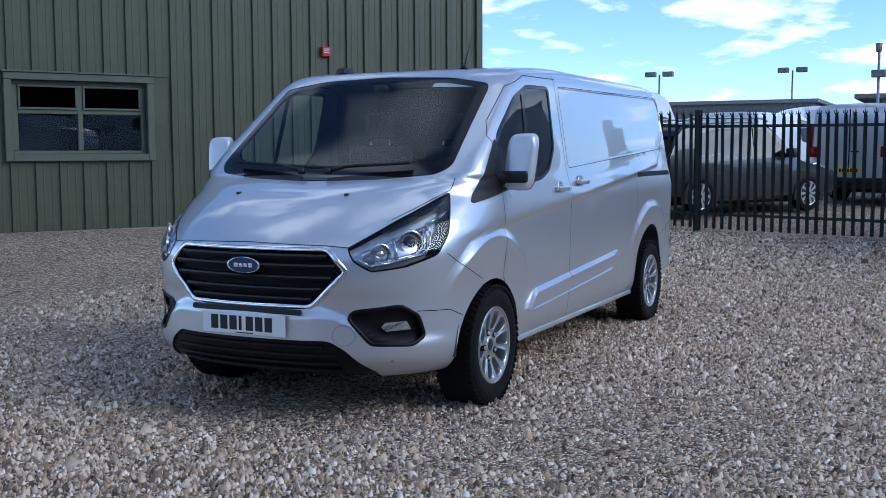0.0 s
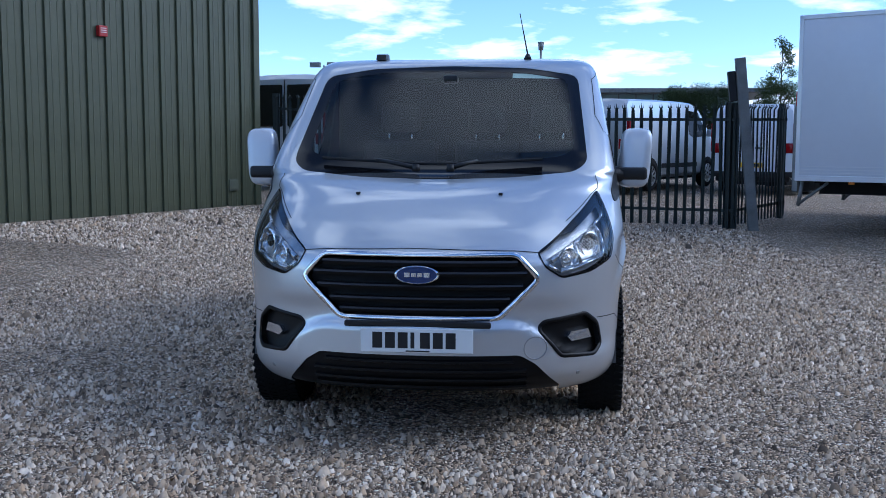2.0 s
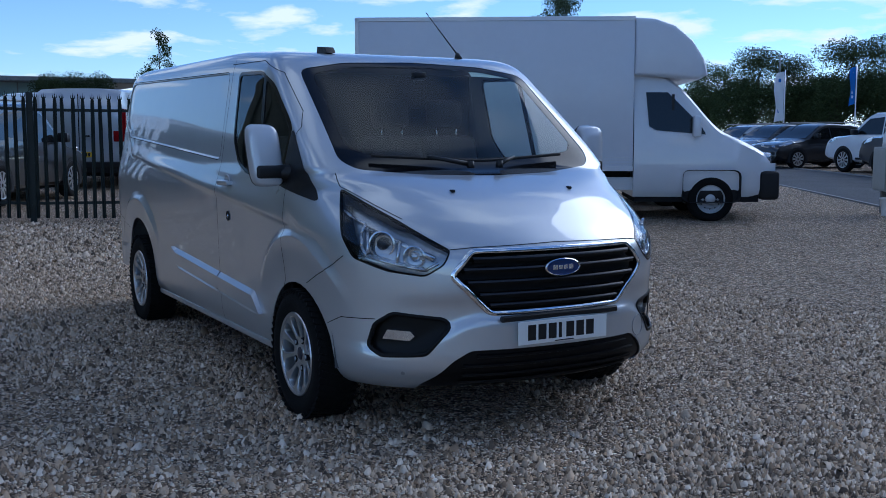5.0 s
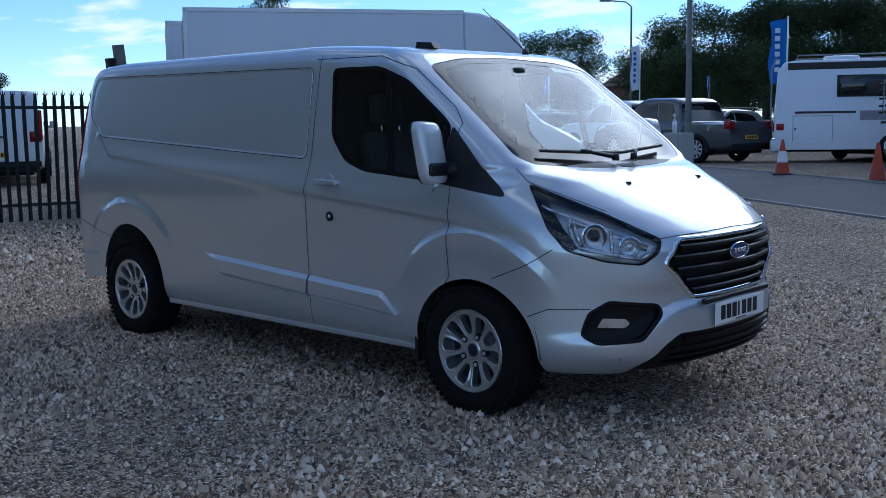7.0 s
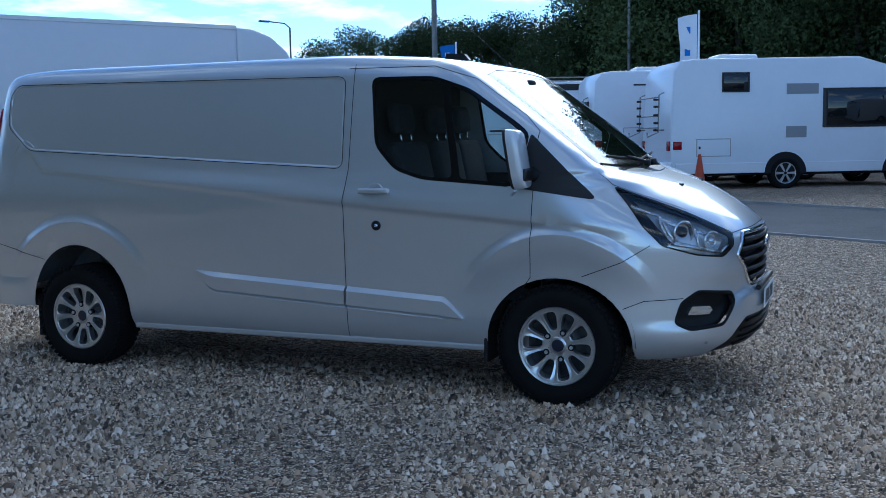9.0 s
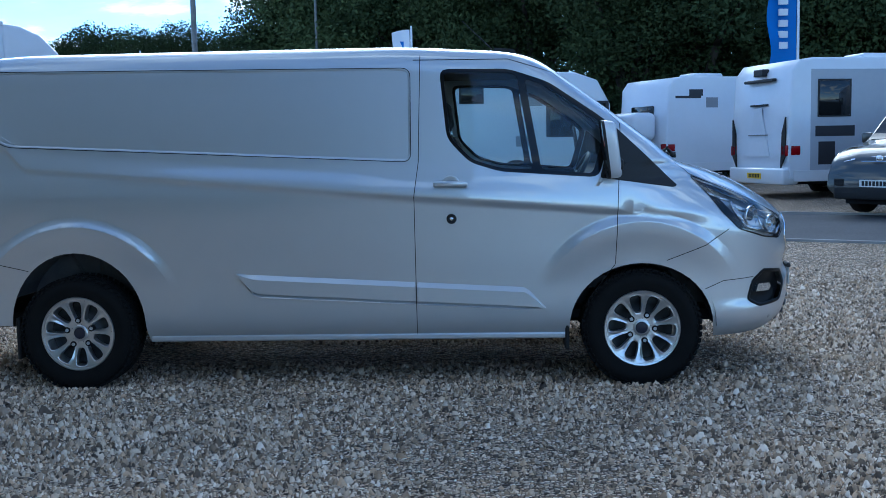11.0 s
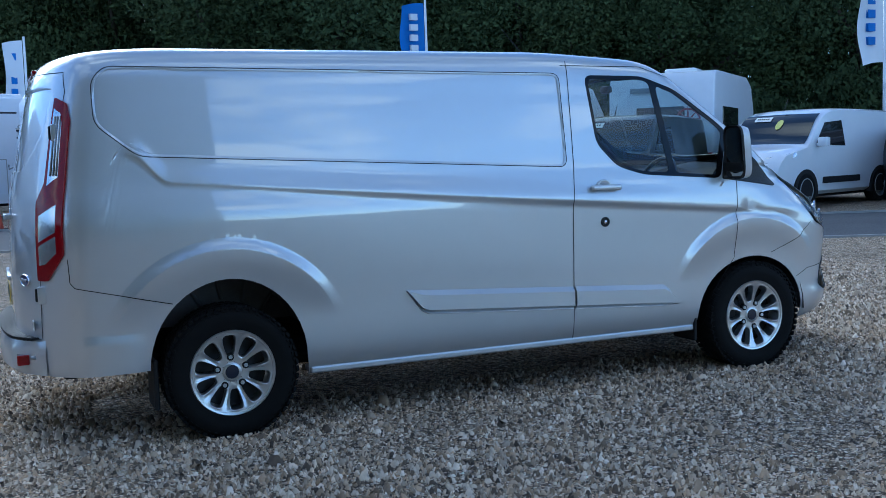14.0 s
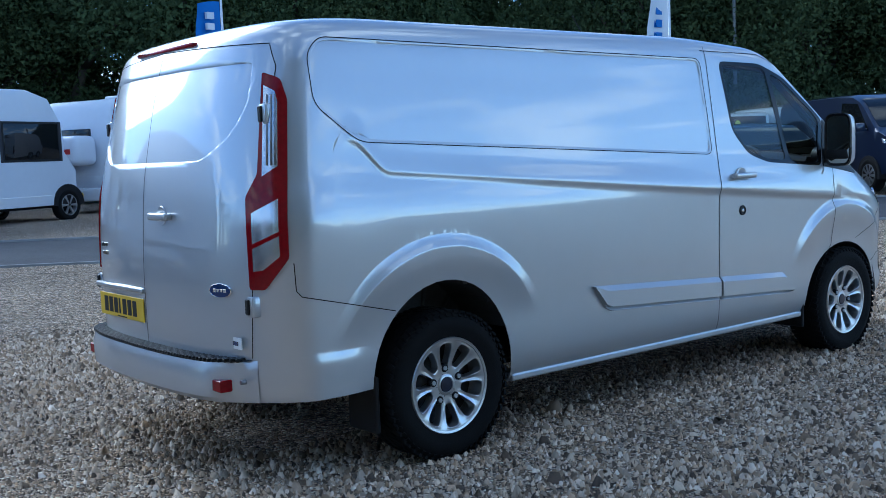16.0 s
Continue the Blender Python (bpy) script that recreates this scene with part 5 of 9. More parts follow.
            box(t, (x - 0.092, p.y - s * 0.004, z - 0.014), (x - 0.060, p.y + s * 0.026, z + 0.014), 0.005)
            box(t, (x + 0.060, p.y - s * 0.004, z - 0.014), (x + 0.092, p.y + s * 0.026, z + 0.014), 0.005)
            part("door_handle", t, M_SILVER, van, "body-coloured pull handle", smooth=40)
        handle(-1.085, 1.172)
        if s > 0:
            handle(-1.50, 1.205)
            t = bm_()
            for z0, z1, lf, mm in ((1.205, 1.245, 0.002, 0),):
                prev = None
                for k in range(13):
                    x = -4.02 + (1.10) * k / 12
                    row = [t.verts.new(on("left", x, z, lf)[0]) for z in (z0, z1)]
                    if prev:
                        t.faces.new((prev[0], row[0], row[1], prev[1]))
                    prev = row
            part("slider_track", t, M_DARK, body, "black sliding door track")
        else:
            p, nn = on(side, -1.083, 0.972)
            t = bm_(); ring(t, [(0.029, -0.002), (0.029, 0.006), (0.023, 0.008), (0.020, 0.004), (0.0005, 0.004)], 24)
            o = part("deadlock", t, M_PLASTIC, van, "round black deadlock barrel", smooth=40); o.matrix_basis = Matrix.Translation(p) @ Matrix.Rotation(math.pi, 4, "Z")
            t = bm_(); ring(t, [(0.011, 0.004), (0.010, 0.008), (0.0005, 0.008)], 16)
            part("key_face", t, M_CHROME, o)
        # mirrors
        mir = empty("door_mirror", pose(0, 0, 0), "", "")
        del_keys = [k for k in ("label", "category") if k in mir]
        for k in del_keys:
            del mir[k]
        mir.parent = van
        mir["label"] = "silver-capped door mirror on a black arm"
        t = bm_()
        # cap: rounded shell, taller than wide, open to the rear
        secs = []
        for k, (fx, sy, sz) in enumerate(((-0.045, 1.0, 1.0), (-0.030, 1.0, 1.0), (0.0, 0.98, 0.98), (0.022, 0.93, 0.95), (0.033, 0.80, 0.88), (0.037, 0.45, 0.6))):
            loop = []
            for j in range(28):
                a = 2 * math.pi * j / 28
                cc, ss = math.cos(a), math.sin(a)
                yy = 0.088 * sy * abs(cc) ** 0.46 * (1 if cc > 0 else -1)
                zz = 0.163 * sz * abs(ss) ** 0.42 * (1 if ss > 0 else -1)
                loop.append(t.verts.new((-0.178 + fx - 0.02 * (zz / 0.15), s * (1.052 + yy + 0.012 * (zz / 0.15)), 1.352 + zz)))
            secs.append(loop)
        for A, B in zip(secs[1:-1], secs[2:]):
            for j in range(28):
                t.faces.new((A[j], A[(j + 1) % 28], B[(j + 1) % 28], B[j]))
        t.faces.new(secs[-1])
        th = bm_()
        shell_ = [[th.verts.new(vt.co) for vt in loop] for loop in secs[:2]]
        for j in range(28):
            th.faces.new((shell_[0][j], shell_[0][(j + 1) % 28], shell_[1][(j + 1) % 28], shell_[1][j]))
        bmesh.ops.recalc_face_normals(th, faces=th.faces[:])
        part("mirror_housing", th, M_PLASTIC, mir, "black mirror housing rim", smooth=50)
        bmesh.ops.delete(t, geom=secs[0], context="VERTS")
        bmesh.ops.recalc_face_normals(t, faces=t.faces[:])
        part("mirror_cap", t, M_MIRCAP, mir, "silver mirror cap", smooth=50)
        t = bm_()
        pts = []
        for j in range(28):
            a = 2 * math.pi * j / 28
            cc, ss = math.cos(a), math.sin(a)
            pts.append((0.086 * abs(cc) ** 0.46 * (1 if cc > 0 else -1), 0.160 * abs(ss) ** 0.42 * (1 if ss > 0 else -1)))
        f1 = [t.verts.new((-0.224 - 0.02 * (b / 0.15), s * (1.052 + a + 0.012 * (b / 0.15)), 1.352 + b)) for a, b in pts]
        f2 = [t.verts.new((-0.216 - 0.02 * (b / 0.15), s * (1.052 + a * 0.86 + 0.012 * (b / 0.15)), 1.352 + b * 0.9)) for a, b in pts]
        for j in range(28):
            t.faces.new((f1[j], f1[(j + 1) % 28], f2[(j + 1) % 28], f2[j]))
        part("mirror_bezel", t, M_PLASTIC, mir)
        t = bm_(); t.faces.new([t.verts.new((-0.217 - 0.02 * (b / 0.15), s * (1.052 + a * 0.87 + 0.012 * (b / 0.15)), 1.352 + b * 0.91)) for a, b in pts]); part("mirror_glass", t, M_MIRROR, mir)
        t = bm_()
        cyl(t, (-0.10, s * 0.84, 1.262), (-0.16, s * 0.98, 1.262), 0.050, 0.042, 14)
        box(t, (-0.21, min(s * 0.90, s * 1.115), 1.232), (-0.118, max(s * 0.90, s * 1.115), 1.302), 0.018, 3)
        part("mirror_arm", t, M_PLASTIC, mir, "black plastic mirror arm", smooth=50)
        # parking sensors and wash nozzles
        for view, a, b in ((v_ := ("fr" if s < 0 else "fl"), 0.022, 0.352),):
            p, nn = on(view, a, b)
            t = bm_(); cyl(t, p - nn * 0.002, p + nn * 0.003, 0.011, 0.010, 14); part("parking_sensor", t, M_SATIN, van)
        t = bm_(); pz = on("top", 0.565, s * 0.354)[0]
        box(t, (pz.x - 0.016, pz.y - 0.010, pz.z - 0.004), (pz.x + 0.012, pz.y + 0.010, pz.z + 0.010), 0.004, 2); part("washer_nozzle", t, M_PLASTIC, van, smooth=40)
    # towing-eye cap
    p, nn = on("front", 0.54, 0.492)
    t = bm_()
    cap_pts = [on("front", 0.54 + 0.052 * math.cos(2 * math.pi * k / 24), 0.492 + 0.052 * math.sin(2 * math.pi * k / 24), 0.002)[0] for k in range(24)]
    for k in range(24):
        cyl(t, cap_pts[k - 1], cap_pts[k], 0.0022, 0.0022, 5, False)
    part("towing_cap_line", t, M_SATIN, body)
    # wipers and scuttle
    t = bm_()
    prev = None
    for k in range(31):
        y = -0.72 + 1.44 * k / 30
        xf = 0.30 - 0.10 * (abs(y) / 0.72) ** 2.2
        row = [t.verts.new((xf + dx, y, z)) for dx, z in ((0.05, 1.250 + 0.02 * abs(y)), (-0.02, 1.268 + 0.03 * abs(y)), (-0.07, 1.288 + 0.035 * abs(y)))]
        if prev:
            for j in range(2):
                t.faces.new((prev[j], row[j], row[j + 1], prev[j + 1]))
        prev = row
    part("scuttle", t, M_PLASTIC, van, "black scuttle tray below the windscreen", smooth=40)
    for y0, y1, piv in ((0.55, -0.12, 0.08), (-0.02, -0.62, -0.10)):
        w = empty("wiper", pose(0, 0, 0), "", "")
        for k in [k for k in ("label", "category") if k in w]:
            del w[k]
        w.parent = van
        w["label"] = "black windscreen wiper at rest"
        def ws(y, up):
            z = 1.300 + up
            xx = nose_x(z) - front_l(z) + front_l(z) * max(0, 1 - (abs(y) / half_w(z)) ** front_n(z)) ** (1 / front_n(z))
            return Vector((xx + 0.028, y, z + 0.012))
        t = bm_()
        ups = lambda y: 0.010 + 0.035 * abs(y) + 0.02 * abs(y - piv)
        tube(t, [ws(y0 + (y1 - y0) * k / 14, ups(y0 + (y1 - y0) * k / 14)) for k in range(15)], 0.0085, 7)
        part("wiper_blade", t, M_ROUGHPL, w)
        t = bm_()
        a, b = ws(piv, -0.012) + Vector((0.035, 0, 0.006)), ws((y0 + y1) / 2, ups((y0 + y1) / 2)) + Vector((0.016, 0, 0.010))
        cyl(t, a, b, 0.014, 0.008, 8); cyl(t, a - Vector((0, 0, 0.02)), a + Vector((0, 0, 0.018)), 0.022, 0.018, 12)
        part("wiper_arm", t, M_PLASTIC, w)
    # roof aerial and black roof fitting
    zr = on("top", -0.738, 0.437)[0]
    t = bm_(); cyl(t, zr - Vector((0, 0, 0.004)), zr + Vector((-0.012, 0, 0.03)), 0.026, 0.012, 14); part("aerial_base", t, M_PLASTIC, van)
    t = bm_(); cyl(t, zr + Vector((-0.012, 0, 0.025)), zr + Vector((-0.30, -0.06, 0.30)), 0.005, 0.0022, 8); cyl(t, zr + Vector((-0.30, -0.06, 0.30)), zr + Vector((-0.306, -0.0612, 0.306)), 0.0035, 0.0035, 8); part("aerial", t, M_PLASTIC, van, "slim black roof aerial")
    zr = on("top", -0.755, -0.45)[0]
    t = bm_()
    prism(t, [(-0.085, 0), (0.075, 0), (0.045, 0.035), (-0.07, 0.045)], 0.06, Matrix(((1, 0, 0, zr.x), (0, 0, 1, zr.y - 0.03), (0, 1, 0, zr.z - 0.004), (0, 0, 0, 1))), 0.012, 2)
    part("roof_fin", t, M_PLASTIC, van, "small black roof fin aerial", smooth=40)
    # rear: bumper step, hinges, handle, lamp, plate, badges
    t = bm_()
    prof = [(0.0, 0.395), (-0.05, 0.375), (-0.078, 0.40), (-0.083, 0.50), (-0.068, 0.545), (0.0, 0.555)]
    prev = None
    for k in range(49):
        y = -0.80 + 1.60 * k / 48
        p, nn = on("rear", y, 0.50)
        row = [t.verts.new((p.x + dx * (1 - 0.95 * step(0.60, 0.80, abs(y))), y, z)) for dx, z in prof]
        if prev:
            for j in range(len(prof) - 1):
                t.faces.new((prev[j], prev[j + 1], row[j + 1], row[j]))
        prev = row
    bmesh.ops.recalc_face_normals(t, faces=t.faces[:])
    rb = part("rear_bumper", t, M_SILVER, van, "silver rear bumper with black ribbed step", smooth=35)
    t = bm_()
    for k in range(64):
        y = -0.74 + 1.48 * k / 63
        p, nn = on("rear", y, 0.50)
        k_ = 1 - 0.6 * step(0.60, 0.80, abs(y)); box(t, (p.x - 0.072 * k_, y - 0.007, 0.546), (p.x + 0.03, y + 0.007, 0.562), 0.002)
    part("step_ribs", t, M_PLASTIC, rb)
    t = bm_()
    prev = None
    for k in range(33):
        y = -0.78 + 1.56 * k / 32
        p, nn = on("rear", y, 0.50)
        row = [t.verts.new((p.x - 0.074 * (1 - 0.6 * step(0.60, 0.80, abs(y))), y, 0.552)), t.verts.new((p.x + 0.03, y, 0.556))]
        if prev:
            t.faces.new((prev[0], prev[1], row[1], row[0]))
        prev = row
    part("step_tread", t, M_PLASTIC, rb)
    for s in (-1, 1):
        t = bm_(); p, nn = on("rear", s * 0.665, 0.45); box(t, (p.x - 0.077, s * 0.665 - 0.05, 0.425), (p.x - 0.02, s * 0.665 + 0.05, 0.475), 0.004); part("rear_reflector", t, M_LAMPRED, rb, "red reflector")
        for y in (0.30, 0.78):
            p, nn = on("rear", s * y, 0.47); t = bm_(); cyl(t, (p.x - 0.04, s * y, 0.47), (p.x - 0.064, s * y, 0.47), 0.011, 0.010, 12); part("parking_sensor", t, M_SATIN, rb)
        for z in (1.555, 0.775):
            p, nn = on("rear", s * 0.80, z)
            t = bm_(); box(t, (p.x - 0.020, s * 0.80 - 0.026, z - 0.042), (p.x + 0.03, s * 0.80 + 0.026, z + 0.042), 0.006, 2); part("hinge", t, M_SILVER, van, "silver door hinge", smooth=40)
            t = bm_(); box(t, (p.x - 0.030, s * 0.80 - 0.004, z - 0.032), (p.x - 0.016, s * 0.80 + 0.022, z + 0.032), 0.004); part("hinge_cover", t, M_PLASTIC, van)
    p, nn = on("rear", -0.20, 1.14)
    t = bm_(); ring(t, [(0.045, 0.0), (0.042, 0.004), (0.030, 0.003), (0.0005, -0.003)], 24)
    o = part("handle_cup", t, M_SILVER, van, smooth=50); o.matrix_basis = Matrix.Translation(p) @ Matrix.Rotation(math.pi / 2, 4, "Z")
    t = bm_(); box(t, (p.x - 0.038, -0.30, 1.122), (p.x - 0.016, -0.12, 1.156), 0.010, 3); box(t, (p.x - 0.02, -0.15, 1.126), (p.x + 0.005, -0.125, 1.152), 0.004); box(t, (p.x - 0.02, -0.295, 1.126), (p.x + 0.005, -0.27, 1.152), 0.004)
    part("rear_door_handle", t, M_SILVER, van, smooth=40)
    p, nn = on("rear", -0.645, 0.838)
    ex = Vector((0, 0, 1)).cross(nn).normalized()
    ez = nn.cross(ex)
    badge(van, Matrix(((ex.x, ez.x, nn.x, p.x), (ex.y, ez.y, nn.y, p.y), (ex.z, ez.z, nn.z, p.z), (0, 0, 0, 1))), 0.135, 0.06)
    t = bm_(); p, nn = on("rear", -0.70, 0.60); box(t, (p.x - 0.003, -0.76, 0.598), (p.x + 0.002, -0.64, 0.645)); part("sticker", t, M_PLATEW, van, "small white dealer sticker")
    t = bm_(); box(t, (p.x - 0.004, -0.735, 0.612), (p.x - 0.003, -0.66, 0.630)); part("sticker_bars", t, M_BLUEB, van)
    plate(Matrix(((0, 0, -1, on("rear", 0.27, 0.70)[0].x - 0.008), (-1, 0, 0, 0.27), (0, 1, 0, 0.70), (0, 0, 0, 1))), M_PLATEY)
    t = bm_(); hx = on("rear", 0.28, 0.79)[0].x; box(t, (hx - 0.020, 0.0, 0.780), (hx + 0.02, 0.56, 0.806), 0.010, 3); part("plate_lamp_hood", t, M_SILVER, van, smooth=40)
    t = bm_()
    p, nn = on("rear", 0.0, 1.865)
    box(t, (p.x - 0.001, -0.30, 1.876), (p.x + 0.05, 0.30, 1.894), 0.006, 2); part("brake_lamp", t, M_LAMPRED, van, "high-level red brake lamp", smooth=40)
    for yy, zz, ww in ((0.52, 0.985, 0.10), (0.505, 0.945, 0.07)):
        pp = on("rear", yy, zz)[0]
        for j in range(4):
            t = bm_(); box(t, (pp.x - 0.006, yy - ww / 2 + j * ww / 4, zz - 0.010), (pp.x + 0.004, yy - ww / 2 + (j + 0.72) * ww / 4, zz + 0.010), 0.001)
            part("model_bar", t, M_CHROME, van, "chrome model lettering bar")
    # windscreen sticker (pale bar) on the passenger side top
    t = bm_()
    prev = None
    for k in range(7):
        y = 0.36 + 0.32 * k / 6
        row = [t.verts.new(on("front", y, z, -0.007)[0]) for z in (1.812 - 0.02 * (y - 0.36), 1.84 - 0.02 * (y - 0.36))]
        if prev:
            t.faces.new((prev[0], row[0], row[1], prev[1]))
        prev = row
    part("screen_sticker", t, mat("pale_sticker", (0.55, 0.66, 0.60), 0.5), van, "pale green strip sticker inside the windscreen")
    bm.free()
    # cabin
    t = bm_()
    sec = [(0.55, 1.02), (0.40, 1.16), (0.22, 1.235), (0.0, 1.25), (-0.18, 1.22), (-0.25, 1.12), (-0.22, 0.9), (-0.20, 0.62)]
    prev = None
    for k in range(17):
        y = -0.80 + 1.60 * k / 16
        hump = 0.045 * math.exp(-((y + 0.38) / 0.2) ** 2)
        row = [t.verts.new((x - (0.16 * (abs(y) / 0.8) ** 3 if j < 4 else 0), y, z + (hump if 1 < j < 5 else 0))) for j, (x, z) in enumerate(sec)]
        if prev:
            for j in range(len(sec) - 1):
                t.faces.new((prev[j], row[j], row[j + 1], prev[j + 1]))
        prev = row
    part("dashboard", t, M_INT, van, "dark grey dashboard", smooth=40)
    t = bm_(); box(t, (-1.30, -0.84, 0.62), (-1.265, 0.84, 1.86), 0.01); part("bulkhead", t, M_INTL, van, "grey cargo bulkhead")
    t = bm_(); box(t, (-1.26, -0.84, 0.55), (-0.2, 0.84, 0.62)); part("cabin_floor", t, M_INT, van)
    t = bm_(); box(t, (-1.26, -0.74, 1.855), (-0.66, 0.74, 1.868)); part("headlining", t, M_INTL, van)
    for s in (-1, 1):
        t = bm_(); box(t, (-1.25, min(s * 0.86, s * 0.88), 0.62), (-0.25, max(s * 0.86, s * 0.88), 1.21), 0.02, 2); part("door_card", t, M_INT, doors[s])
    for y, w in ((-0.40, 0.48), (0.17, 0.42), (0.58, 0.42)):
        st = empty("cab_seat", pose(0, 0, 0), "", "")
        for k in [k for k in ("label", "category") if k in st]:
            del st[k]
        st.parent = van
        st["label"] = "dark cloth cab seat"
        t = bm_(); box(t, (-1.02, y - w / 2, 0.72), (-0.50, y + w / 2, 0.88), 0.05, 3); part("seat_cushion", t, M_SEAT, st, smooth=50)
        t = bm_(); box(t, (-0.06, -w / 2, 0.0), (0.06, w / 2, 0.62), 0.045, 3)
        o = part("backrest", t, M_SEAT, st, smooth=50); o.matrix_basis = pose(-1.02, y, 0.84, 0, -12, 0)
        t = bm_(); box(t, (-0.045, -0.13, 0.0), (0.045, 0.13, 0.19), 0.04, 3)
        o = part("headrest", t, M_SEAT, st, smooth=50); o.matrix_basis = pose(-1.16, y, 1.50, 0, -8, 0)
        t = bm_()
        for dy in (-0.075, 0.075):
            cyl(t, (-1.13, y + dy, 1.42), (-1.15, y + dy, 1.53), 0.007, 0.007, 8)
        part("headrest_posts", t, M_CHROME, st)
    sw = empty("steering_wheel", pose(-0.34, -0.40, 1.16, 0, -62, 0), "", "")
    for k in [k for k in ("label", "category") if k in sw]:
        del sw[k]
    sw.parent = van
    sw["label"] = "black steering wheel"
    t = bm_()
    pts = [(0.185 * math.cos(2 * math.pi * k / 32), 0.185 * math.sin(2 * math.pi * k / 32), 0) for k in range(33)]
    tube(t, pts, 0.015, 8); part("wheel_rim", t, M_PLASTIC, sw, smooth=60)
    t = bm_(); ring(t, [(0.07, -0.02), (0.065, 0.02), (0.0005, 0.028)], 20, Matrix.Rotation(math.pi / 2, 4, "X"))
    for a in (0, 2.4, -2.4):
        cyl(t, (0, 0, 0), (0.18 * math.cos(a + math.pi / 2), 0.18 * math.sin(a + math.pi / 2), 0), 0.02, 0.014, 8)
    part("wheel_boss", t, M_PLASTIC, sw, smooth=60)
    # interior mirror and sensor pod on the screen
    t = bm_()
    box(t, (-0.475, -0.045, 1.775), (-0.425, 0.045, 1.825), 0.015, 2)
    part("sensor_pod", t, M_PLASTIC, van, "black sensor pod behind the windscreen", smooth=40)
    # underbody
    t = bm_(); box(t, (-4.1, -0.72, 0.33), (0.55, 0.72, 0.42), 0.02); box(t, (-3.0, -0.5, 0.24), (-0.5, -0.15, 0.36), 0.03); cyl(t, (-3.3, -0.8, 0.32), (-3.3, 0.8, 0.32), 0.05, 0.05, 12)
    part("underbody", t, M_DARK, van)
    return van


